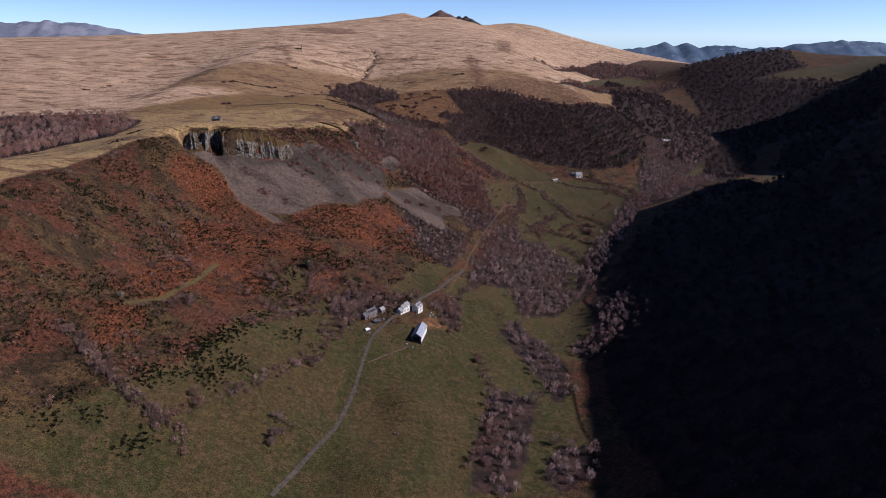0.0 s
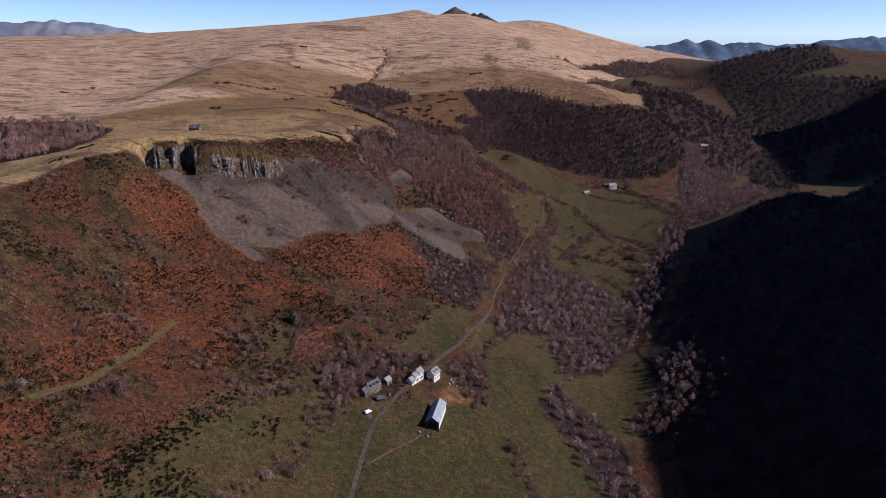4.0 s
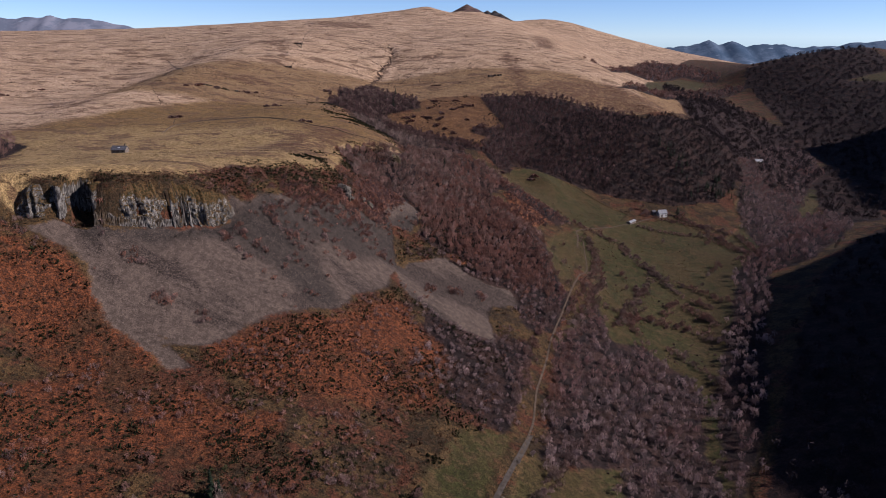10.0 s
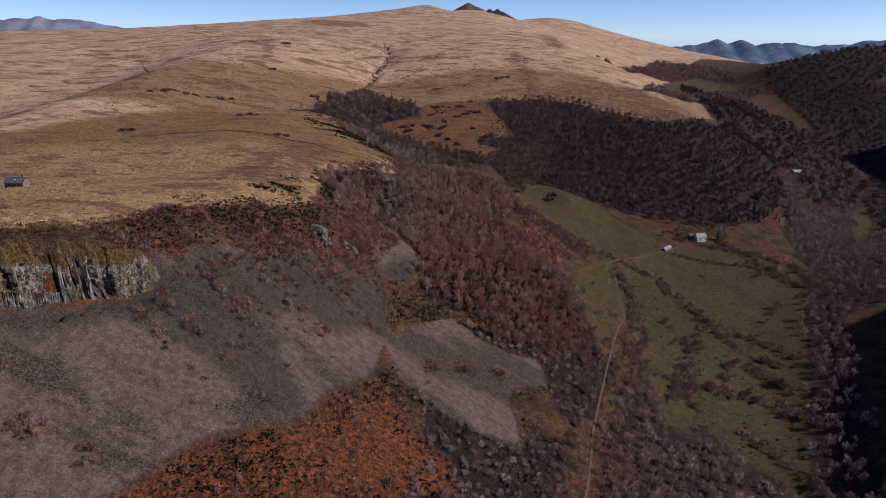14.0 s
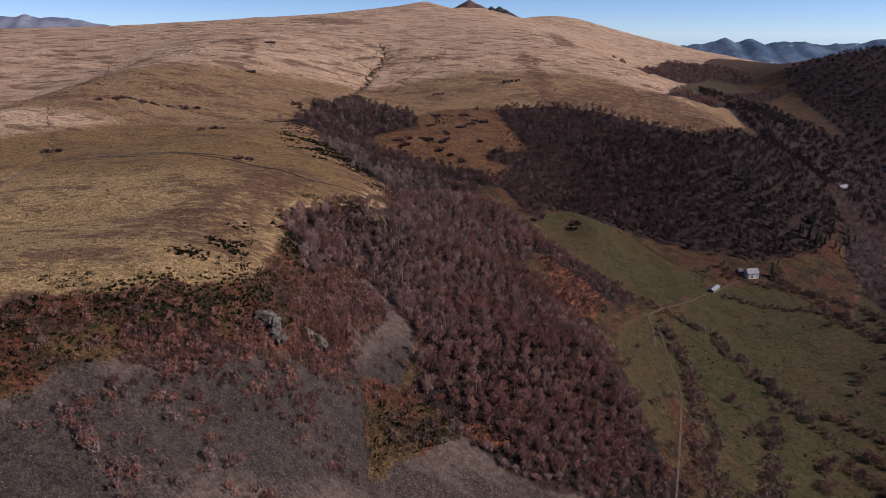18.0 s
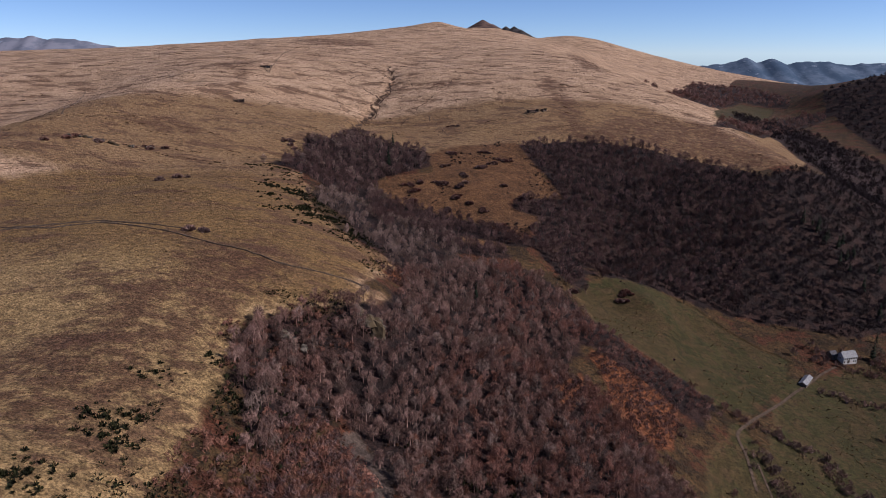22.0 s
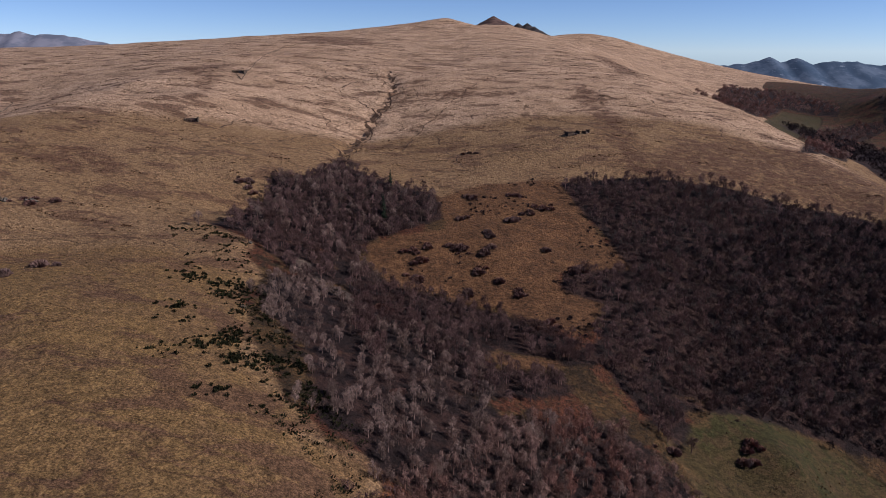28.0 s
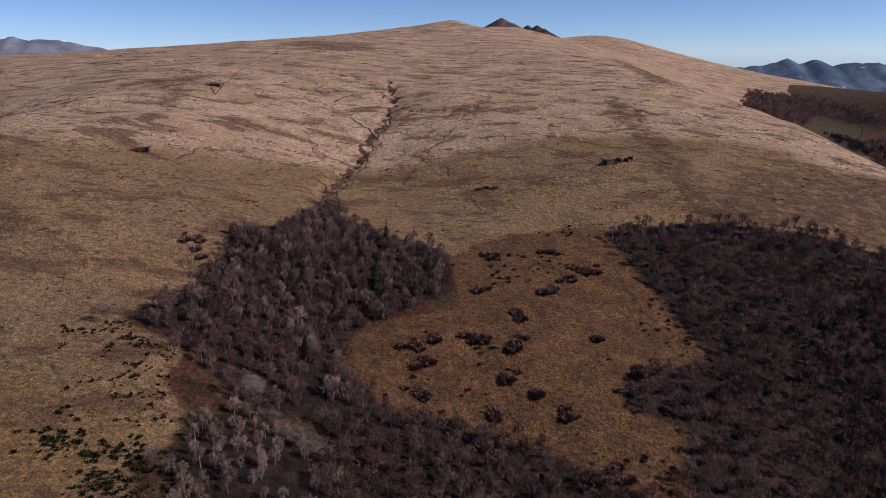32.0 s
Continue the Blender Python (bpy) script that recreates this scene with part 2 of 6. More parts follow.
    moor = blend(n, l, between(n, l, patch, 0.48, 0.62, 0.0, 0.4), moor, (0.14, 0.08, 0.044))
    rills = maths(n, l, "MULTIPLY", lines((0.016, 0.022, 0.016), 0.014), between(n, l, vein, 0.36, 0.5))
    moor = blend(n, l, maths(n, l, "MULTIPLY", rills, 0.6), moor, (0.05, 0.025, 0.016))
    moor = blend(n, l, between(n, l, vein, 0.53, 0.59, 0.0, 0.75), moor, (0.1, 0.052, 0.031))
    moor = blend(n, l, maths(n, l, "MULTIPLY", cover("dark_heather", 9.0, 2.2), between(n, l, grain(n, l, 0.11, 5.0, 0.7), 0.38, 0.55, 0.15, 0.85)), moor, (0.085, 0.042, 0.025))
    moor = blend(n, l, between(n, l, fine, 0.48, 0.66, 0.0, 0.5), moor, (0.1, 0.055, 0.025))
    col = blend(n, l, cover("moor", 2.0, 0.35), col, moor)
    # meadows
    green = blend(n, l, between(n, l, grain(n, l, 0.016, 3.0), 0.36, 0.56), (0.038, 0.033, 0.011), (0.046, 0.032, 0.012))
    green = blend(n, l, between(n, l, grain(n, l, (0.05, 0.014, 0.02), 3.0), 0.5, 0.6, 0.0, 0.75), green, (0.026, 0.025, 0.008))
    green = blend(n, l, between(n, l, grain(n, l, 0.05, 5.0, 0.7), 0.54, 0.64, 0.0, 0.6), green, (0.053, 0.034, 0.015))
    green = blend(n, l, between(n, l, fine, 0.52, 0.66, 0.0, 0.35), green, (0.031, 0.026, 0.011))
    lush = blend(n, l, between(n, l, grain(n, l, (0.06, 0.012, 0.02), 4.0), 0.42, 0.6), (0.035, 0.03, 0.010), (0.024, 0.022, 0.007))
    green = blend(n, l, maths(n, l, "MULTIPLY", cover("green", 9.0, 1.0), 0.7), green, lush)
    green = blend(n, l, between(n, l, grain(n, l, 0.13, 4.0, 0.75), 0.5, 0.6, 0.0, 0.7), green, (0.062, 0.037, 0.017))
    green = blend(n, l, between(n, l, grain(n, l, 0.3, 3.0, 0.8), 0.56, 0.64, 0.0, 0.75), green, (0.022, 0.017, 0.008))
    col = blend(n, l, cover("meadow", 4.0, 0.7), col, green)
    # leaf litter under the woods, coloured darker for the shade between trees
    shaded_litter = blend(n, l, between(n, l, mid, 0.42, 0.58), (0.036, 0.019, 0.015), (0.016, 0.01, 0.009))
    col = blend(n, l, cover("shaded_litter", 2.5, 0.4), col, shaded_litter)
    clear = blend(n, l, between(n, l, mid, 0.42, 0.6), (0.137, 0.068, 0.03), (0.094, 0.047, 0.022))
    clear = blend(n, l, between(n, l, fine, 0.5, 0.62, 0.0, 0.7), clear, (0.04, 0.02, 0.012))
    col = blend(n, l, cover("clearing", 3.0, 0.5), col, clear)
    # bracken
    fern = blend(n, l, between(n, l, fine, 0.42, 0.6), (0.135, 0.043, 0.017), (0.05, 0.02, 0.011))
    fern = blend(n, l, between(n, l, patch, 0.52, 0.6, 0.0, 0.7), fern, (0.05, 0.027, 0.014))
    col = blend(n, l, cover("bracken", 5.0, 1.0), col, fern)
    fox = blend(n, l, between(n, l, fine, 0.4, 0.6), (0.18, 0.065, 0.027), (0.085, 0.033, 0.016))
    col = blend(n, l, cover("orange", 1.5, 0.3), col, fox)
    # scree
    streak = grain(n, l, (0.042, 0.0085, 0.03), 5.0, 0.62, 116.0)
    stone = blend(n, l, between(n, l, streak, 0.47, 0.58), (0.094, 0.066, 0.05), (0.036, 0.025, 0.02))
    stone = blend(n, l, between(n, l, crumb, 0.44, 0.58, 0.0, 0.7), stone, (0.055, 0.039, 0.031))
    stone = blend(n, l, between(n, l, grain(n, l, 0.9, 2.0, 0.8), 0.56, 0.66, 0.0, 0.4), stone, (0.13, 0.094, 0.073))
    stone = blend(n, l, maths(n, l, "MULTIPLY", cover("dark_scree", 6.0, 0.5), 0.8), stone, (0.03, 0.023, 0.019))
    col = blend(n, l, cover("scree", 1.2, 0.4), col, stone)
    col = blend(n, l, maths(n, l, "MULTIPLY", cover("dark_bank", 7.0, 1.5), 0.75), col, (0.026, 0.02, 0.009))
    # wet gullies
    col = blend(n, l, maths(n, l, "MULTIPLY", cover("gully", 2.2, 0.25), 0.55), col, (0.06, 0.032, 0.018))
    # tufts and gaps between them
    tuft = maths(n, l, "MULTIPLY", between(n, l, crumb, 0.36, 0.64, 0.55, 1.4), between(n, l, grain(n, l, 0.33, 3.0, 0.7), 0.38, 0.62, 0.75, 1.22))
    h = n.new("ShaderNodeHueSaturation")
    l.new(tuft, h.inputs["Value"])
    l.new(col, h.inputs["Color"])
    l.new(h.outputs[0], b.inputs["Base Color"])
    even = maths(n, l, "MAXIMUM", cover("scree", 3.0, 0.2), maths(n, l, "MULTIPLY", cover("meadow", 3.0, 0.2), 0.8))
    rise = maths(n, l, "MULTIPLY", maths(n, l, "ADD", maths(n, l, "MULTIPLY", fine, 0.8), mid), between(n, l, even, 0.0, 1.0, 1.0, 0.15))
    rise = maths(n, l, "ADD", rise, maths(n, l, "MULTIPLY", crumb, 0.12))
    bump(n, l, b, rise, 1.0, 2.2)
    return m


MAT_GROUND = ground_material()
MAT_TWIG = mottled("bare_twigs", (0.125, 0.071, 0.057), (0.235, 0.146, 0.117), 0.11, island=True, third=(0.168, 0.08, 0.06))
MAT_BARK = mottled("grey_bark", (0.075, 0.064, 0.056), (0.15, 0.128, 0.112), 1.5)
MAT_BIRCH = mottled("pale_twigs", (0.115, 0.076, 0.061), (0.21, 0.146, 0.12), 0.11, island=True)
MAT_RUSSET = mottled("russet_twigs", (0.12, 0.05, 0.034), (0.23, 0.11, 0.076), 0.11, island=True)
MAT_NEEDLE = mottled("dark_needles", (0.008, 0.013, 0.008), (0.02, 0.028, 0.014), 0.7, island=True)
MAT_GORSE = mottled("gorse_leaf", (0.008, 0.009, 0.004), (0.024, 0.023, 0.008), 0.5, island=True)
MAT_HEATHER = mottled("heather", (0.03, 0.016, 0.01), (0.085, 0.04, 0.02), 0.3, island=True)
MAT_TUSSOCK = mottled("dry_tussock", (0.06, 0.037, 0.018), (0.13, 0.082, 0.038), 0.3, island=True)
MAT_SUMMIT = mottled("summit_heather", (0.05, 0.031, 0.027), (0.115, 0.07, 0.055), 0.06)
MAT_PEAT = mottled("wet_peat", (0.035, 0.021, 0.014), (0.09, 0.052, 0.031), 0.3)
MAT_LAVA = mottled("dark_lava", (0.022, 0.019, 0.019), (0.06, 0.05, 0.046), 0.05)
MAT_MIDTWIG = mottled("brown_grey_twigs", (0.085, 0.051, 0.044), (0.185, 0.118, 0.1), 0.11, island=True, third=(0.15, 0.078, 0.062))
MAT_BASALT = mottled("basalt", (0.045, 0.039, 0.035), (0.17, 0.148, 0.128), 0.5, third=(0.062, 0.04, 0.022))
# darker copy of the slope twigs; the hill wood's self-shade is in the colour
MAT_HILLTWIG = mottled("dark_brown_shade_twigs", (0.062, 0.036, 0.033), (0.148, 0.089, 0.078), 0.11, island=True, third=(0.075, 0.041, 0.036))
# valley twigs made paler and greyer, with the valley haze in their colour
MAT_HAZETWIG = mottled("haze_paled_twigs", (0.15, 0.1, 0.09), (0.28, 0.195, 0.178), 0.11, island=True, third=(0.2, 0.115, 0.1))
MAT_CRAG = mottled("pale_crag", (0.038, 0.031, 0.025), (0.135, 0.113, 0.09), 0.6, third=(0.07, 0.05, 0.028))
MAT_VERGE = mottled("grassy_path", (0.05, 0.038, 0.014), (0.085, 0.06, 0.022), 0.4)
MAT_SCREE = mottled("scree_stone", (0.05, 0.036, 0.028), (0.115, 0.082, 0.063), 0.5, island=True)
# woods: shade put into the twig colour; clearing bushes are dark themselves
MAT_DARK_SHADE_TWIG = mottled("dark_shade_twigs", (0.02, 0.014, 0.015), (0.054, 0.037, 0.037), 0.11, island=True)
MAT_WALLSTONE = mottled("dry_stone", (0.05, 0.034, 0.024), (0.11, 0.078, 0.055), 1.2)
MAT_ROAD = mottled("worn_tarmac", (0.04, 0.031, 0.025), (0.068, 0.054, 0.043), 0.4)
MAT_DIRT = mottled("track_dirt", (0.045, 0.03, 0.02), (0.085, 0.058, 0.04), 0.5)
MAT_RENDER = mottled("lime_render", (0.45, 0.43, 0.4), (0.58, 0.56, 0.53), 0.5)
MAT_RUBBLE = mottled("rubble_wall", (0.1, 0.076, 0.058), (0.2, 0.16, 0.125), 1.4)
MAT_SLATE = mottled("lauze_slate", (0.05, 0.046, 0.05), (0.105, 0.098, 0.105), 1.0, 0.75)
MAT_SHEET = mottled("zinc_sheet", (0.21, 0.228, 0.255), (0.3, 0.32, 0.35), 0.6, 0.45)
MAT_PALE_ROOF = mottled("pale_slate", (0.15, 0.148, 0.152), (0.24, 0.236, 0.24), 0.8, 0.6)
MAT_TIMBER = mottled("weathered_timber", (0.055, 0.045, 0.038), (0.12, 0.1, 0.085), 1.2)
MAT_SHUTTER = mottled("painted_wood", (0.12, 0.1, 0.09), (0.2, 0.17, 0.15), 2.0)
MAT_DARK = mottled("dark_pot_doorway_shade", (0.01, 0.01, 0.011), (0.022, 0.021, 0.02), 1.0)
MAT_VAN = mottled("white_paint", (0.72, 0.72, 0.72), (0.8, 0.8, 0.8), 2.0, 0.3)
MAT_TYRE = mottled("rubber", (0.015, 0.015, 0.015), (0.03, 0.03, 0.03), 3.0)


# both tones carry distance haze; the flecks are snow
def hazy_material(name, dark, light):
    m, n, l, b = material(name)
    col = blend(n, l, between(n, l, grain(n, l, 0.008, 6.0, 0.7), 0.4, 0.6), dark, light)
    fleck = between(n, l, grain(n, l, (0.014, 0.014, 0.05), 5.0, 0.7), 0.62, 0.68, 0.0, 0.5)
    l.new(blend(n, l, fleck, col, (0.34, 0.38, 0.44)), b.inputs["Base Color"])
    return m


def cliff_material():
    """Weathered basalt with brown growth on its ledges."""
    m, n, l, b = material("cliff_basalt")
    col = blend(n, l, between(n, l, grain(n, l, (0.9, 0.9, 0.22), 6.0, 0.7), 0.38, 0.62), (0.035, 0.03, 0.028), (0.25, 0.22, 0.19))
    col = blend(n, l, between(n, l, grain(n, l, (0.18, 0.18, 0.08), 4.0), 0.46, 0.6, 0.0, 0.8), col, (0.05, 0.042, 0.037))
    g = n.new("ShaderNodeNewGeometry")
    s = n.new("ShaderNodeSeparateXYZ")
    l.new(g.outputs["True Normal"], s.inputs[0])
    grown = between(n, l, maths(n, l, "ADD", s.outputs[2], maths(n, l, "MULTIPLY", maths(n, l, "SUBTRACT", grain(n, l, 0.25, 5.0, 0.7), 0.5), 2.2)), 0.28, 0.5)
    p = n.new("ShaderNodeSeparateXYZ")
    l.new(g.outputs["Position"], p.inputs[0])
    lie = maths(n, l, "MULTIPLY_ADD", p.outputs[0], -0.327, 113.7)
    rise = maths(n, l, "MULTIPLY", maths(n, l, "SUBTRACT", p.outputs[2], lie), 0.055)
    cap = between(n, l, maths(n, l, "ADD", rise, maths(n, l, "MULTIPLY", maths(n, l, "SUBTRACT", grain(n, l, (0.2, 0.2, 0.06), 5.0, 0.7), 0.5), 1.5)), 0.16, 0.3)
    grown = maths(n, l, "MAXIMUM", grown, cap)
    moss = blend(n, l, between(n, l, grain(n, l, 0.9, 4.0), 0.4, 0.6), (0.03, 0.024, 0.01), (0.1, 0.055, 0.022))
    l.new(blend(n, l, grown, col, moss), b.inputs["Base Color"])
    bump(n, l, b, grain(n, l, 1.6, 6.0, 0.75), 0.8, 0.6)
    return m


MAT_HAZY_ROCK = hazy_material("haze_tinted_rock", (0.04, 0.066, 0.105), (0.085, 0.115, 0.16))
MAT_HAZY_PLATEAU = hazy_material("haze_tinted_plateau", (0.12, 0.13, 0.165), (0.2, 0.2, 0.235))
MAT_CLIFF = cliff_material()


def glass_material():
    m, n, l, b = material("window_glass", 0.05)
    b.inputs["Base Color"].default_value = (0.012, 0.014, 0.017, 1)
    b.inputs["Specular IOR Level"].default_value = 0.5
    return m


MAT_GLASS = glass_material()

# ---------------------------------------------------------------- plan of covers, lanes, hedges (x, y)
AREAS = {
    "field_foreground": [[(-22, 320), (-4, 383), (33, 445), (63, 499), (94, 549), (137, 516), (126, 419), (130, 391), (97, 349)]],
    "pale_turf": [[(-330, 380), (-200, 600), (-150, 700), (-60, 800), (-20, 900), (-40, 990), (-120, 1030), (-260, 1020), (-400, 980), (-500, 700)]],
    "wood_right_foot": [[(716, 1546), (938, 1698), (619, 1199), (572, 1201), (600, 1316)]],
    "field_far_floor": [[(448, 1269), (615, 1488), (673, 1543), (662, 1418), (568, 1275), (557, 1178), (451, 1028), (430, 1102), (436, 1171)]],
    "dark_scree": [[(-176, 697), (-118, 747), (-110, 759), (-83, 761), (-61, 750), (-42, 720), (-56, 707), (-76, 718), (-103, 737), (-136, 710), (-172, 687)], [(-110, 767), (-76, 802), (-48, 825), (-18, 856), (6, 901), (6, 854), (-14, 797), (-102, 746)]],
    "wood_lower": [[(-51, 1181), (-44, 1181), (-25, 1200), (-25, 1240), (-3, 1255), (29, 1244), (24, 1194), (-43, 1158)], [(-47, 1169), (-14, 1197), (33, 1181), (81, 1201), (97, 1195), (50, 1148), (-10, 1111), (-37, 1130)]],
    "wood_gap": [[(-103, 1315), (-79, 1328), (-62, 1328), (-45, 1293), (-59, 1279), (-78, 1288), (-94, 1300)]],
    "far_patch": [[(634, 2271), (889, 2712), (946, 2621), (821, 2411), (419, 1716)]],
    "green": [[(48, 590), (82, 610), (99, 586), (100, 558), (77, 521), (57, 436), (23, 415), (7, 416), (14, 484), (30, 520)], [(11, 574), (37, 613), (60, 669), (33, 630), (13, 588)], [(191, 1005), (219, 1013), (236, 993), (213, 955), (187, 962)], [(196, 1050), (218, 1041), (236, 1007), (214, 976), (192, 987)], [(185, 1152), (239, 1182), (270, 1186), (248, 1150), (203, 1103), (181, 1103)], [(49, 556), (61, 596), (86, 611), (102, 594), (85, 528), (37, 503)]],
    "wood_bank": [[(103, 1192), (115, 1157), (133, 1123), (166, 1111), (176, 1095), (160, 1067), (141, 1079), (118, 1095), (101, 1110)]],
    "field_floor": [[(55, 545), (56, 584), (96, 665), (124, 714), (104, 739), (103, 793), (128, 845), (163, 906), (229, 1074), (353, 1173), (396, 1077), (333, 956), (279, 851), (233, 718), (188, 655), (193, 586), (175, 534), (84, 523)]],
    "field_patch": [[(-95, 543), (-88, 566), (-77, 556), (-74, 525), (-84, 513)]],
    "field_bank": [[(112, 937), (150, 1040), (185, 1050), (161, 984), (138, 900), (115, 885)]],
    "wood_flat": [[(480, 1330), (560, 1300), (640, 1420), (720, 1520), (800, 1740), (700, 1700), (600, 1540), (520, 1420)], [(318, 985), (420, 1010), (490, 1080), (580, 1200), (600, 1290), (530, 1250), (440, 1120), (380, 1060)]],
    "hill_low": [[(-420, 1250), (-150, 1230), (-100, 1210), (-20, 1090), (20, 1250), (420, 1420), (420, 1560), (300, 1680), (150, 1700), (-60, 1640), (-260, 1560), (-420, 1480)], [(400, 1440), (480, 1480), (560, 1640), (640, 1850), (600, 2050), (470, 1950), (410, 1700)]],
    "scree": [[(-198, 681), (-188, 677), (-178, 679), (-167, 674), (-160, 664), (-151, 652), (-141, 646), (-127, 640), (-114, 630), (-105, 635), (-113, 642), (-126, 650), (-119, 648), (-107, 649), (-93, 661), (-84, 676), (-69, 692), (-43, 713), (-37, 730), (-19, 755), (-11, 796), (-18, 850), (0, 853), (4, 874), (4, 899), (-9, 932), (-21, 956), (-33, 939), (-30, 888), (-36, 851), (-48, 826), (-59, 820), (-79, 813), (-85, 801), (-108, 767), (-114, 765), (-115, 750), (-141, 725), (-163, 701), (-185, 693)]],
    "scrub_bank": [[(-40, 834), (-42, 850), (-40, 873), (-41, 926), (-32, 951), (-22, 928), (-9, 898), (-16, 886), (-23, 871), (-24, 858), (-28, 838)], [(-86, 798), (-90, 807), (-75, 814), (-66, 815), (-65, 809)]],
    "dark_bank": [[(-102, 816), (-86, 828), (-68, 838), (-54, 862), (-52, 846), (-65, 829), (-82, 816), (-96, 804)]],
    "scree2": [[(-11, 802), (-5, 819), (14, 831), (24, 845), (41, 834), (57, 831), (78, 836), (78, 816), (58, 797), (52, 789), (56, 756), (42, 750), (20, 752), (9, 757), (-1, 763), (-10, 777)], [(-77, 1306), (-69, 1305), (-65, 1292), (-70, 1286)], [(-65, 1288), (-45, 1278), (-35, 1270), (-40, 1261), (-55, 1272)]],
    "bracken_low": [[(-104, 651), (-84, 674), (-43, 710), (-15, 756), (3, 730), (23, 711), (9, 662), (-26, 643), (-68, 631), (-96, 639)]],
    "bracken_mid": [[(-178, 509), (-162, 564), (-123, 591), (-104, 536), (-105, 477), (-120, 452), (-146, 477), (-166, 436), (-189, 436), (-191, 464)], [(-182, 390), (-178, 413), (-163, 430), (-155, 385), (-171, 366)]],
    "bracken_left": [[(-206, 660), (-179, 675), (-159, 664), (-141, 649), (-119, 636), (-125, 600), (-180, 626), (-208, 633)], [(-201, 665), (-189, 670), (-172, 674), (-159, 661), (-148, 647), (-125, 633), (-150, 626), (-187, 629)], [(-184, 576), (-152, 618), (-111, 621), (-62, 619), (-65, 590), (-102, 575), (-121, 545), (-170, 540)]],
    "field_main": [[(18, 510), (81, 660), (91, 607), (98, 560), (61, 470), (41, 388), (-23, 371), (-37, 367), (-20, 450), (-10, 495)]],
    "field_house": [[(20, 564), (42, 627), (58, 667), (28, 655), (4, 602), (-13, 561)]],
    "field_left": [[(-131, 370), (-102, 468), (-43, 498), (-22, 473), (-38, 425), (-50, 367), (-127, 332), (-149, 344)]],
    "field_n1": [[(48, 543), (70, 603), (99, 582), (87, 524), (79, 517), (19, 488), (30, 516)]],
    "field_n2": [[(85, 650), (122, 705), (185, 683), (161, 650), (118, 630)]],
    "field_n3": [[(254, 974), (273, 873), (258, 790), (222, 722), (179, 749), (189, 834)]],
    "field_n4": [[(245, 1156), (338, 1202), (382, 1044), (343, 989), (264, 1002), (191, 1053)]],
    "field_n5": [[(110, 1209), (154, 1248), (183, 1251), (218, 1243), (251, 1210), (275, 1195), (255, 1159), (201, 1099), (178, 1096), (155, 1122), (125, 1135), (116, 1167)]],
    "field_far": [[(365, 1114), (438, 1213), (617, 1399), (624, 1350), (493, 1203), (482, 1093), (395, 1047)]],
    "moss": [[(150, 1040), (185, 1083), (223, 1020), (235, 927), (213, 865), (157, 845), (165, 898), (161, 976)]],
    "wood_slope": [[(-69, 965), (-64, 984), (-54, 1000), (-34, 1011), (-14, 1051), (-6, 1116), (10, 1149), (41, 1184), (88, 1202), (106, 1185), (106, 1118), (81, 1076), (87, 1034), (98, 992), (81, 959), (-5, 920), (-17, 951), (-31, 962), (-42, 926), (-48, 907), (-57, 930)]],
    "wood_gully": [[(-131, 1326), (-116, 1351), (-115, 1411), (-119, 1439), (-93, 1455), (-79, 1518), (-32, 1460), (3, 1447), (11, 1402), (-17, 1377), (-42, 1362), (-44, 1333), (-23, 1309), (-46, 1296), (-62, 1331), (-79, 1331), (-103, 1315)]],
    "wood_hill": [[(60, 1240), (96, 1284), (120, 1245), (205, 1262), (192, 1248), (131, 1239), (116, 1205), (96, 1234), (89, 1252)], [(104, 1485), (157, 1501), (194, 1498), (236, 1492), (304, 1479), (350, 1470), (360, 1440), (250, 1240), (205, 1262), (120, 1245), (94, 1277), (103, 1314), (82, 1305), (75, 1314), (80, 1333), (100, 1358), (124, 1372), (125, 1405), (109, 1439)]],
    "wood_floor2": [[(-46, 1296), (-23, 1306), (2, 1307), (35, 1302), (64, 1278), (81, 1274), (66, 1247), (31, 1245), (27, 1221), (55, 1234), (71, 1223), (45, 1203), (-22, 1170), (-25, 1240), (20, 1200), (-20, 1170), (-30, 1190)]],
    "wood_mid": [[(-9, 939), (7, 891), (2, 852), (20, 852), (44, 844), (69, 834), (94, 847), (125, 865), (121, 910), (122, 996), (94, 1053), (67, 1096), (14, 1036)]],
    "wood_left": [[(-551, 1020), (-410, 1012), (-328, 931), (-300, 761), (-364, 660)]],
    "wood_bottom": [[(39, 337), (52, 404), (65, 448), (81, 466), (100, 454), (89, 416), (77, 371), (62, 342)]],
    "wood_stream": [[(88, 556), (106, 587), (124, 558), (137, 527), (132, 476), (116, 455), (107, 501), (96, 531)], [(86, 362), (103, 400), (127, 395), (127, 375), (97, 348)]],
    "clearing": [[(-40, 1357), (-23, 1371), (9, 1383), (6, 1442), (40, 1476), (103, 1493), (111, 1443), (119, 1404), (133, 1364), (84, 1346), (78, 1330), (84, 1322), (103, 1316), (85, 1279), (64, 1281), (35, 1304), (2, 1309), (-23, 1309), (-39, 1335)], [(30, 1242), (62, 1246), (66, 1240), (41, 1228), (31, 1231)]],
    "orange": [[(-73, 550), (-64, 569), (-50, 573), (-50, 548), (-60, 529), (-72, 524)], [(79, 1067), (89, 1056), (78, 1028), (72, 1029)], [(99, 1108), (121, 1099), (137, 1089), (147, 1077), (127, 1029), (116, 1023), (101, 1042), (103, 1083)], [(68, 1039), (90, 1076), (86, 1039), (69, 1017)], [(20, 849), (35, 855), (46, 849), (60, 851), (31, 843)], [(-20, 1091), (-9, 1111), (-4, 1111), (-15, 1087)]],
    "bare_ground": [[(24, 541), (38, 543), (40, 531), (21, 517), (14, 525)]],
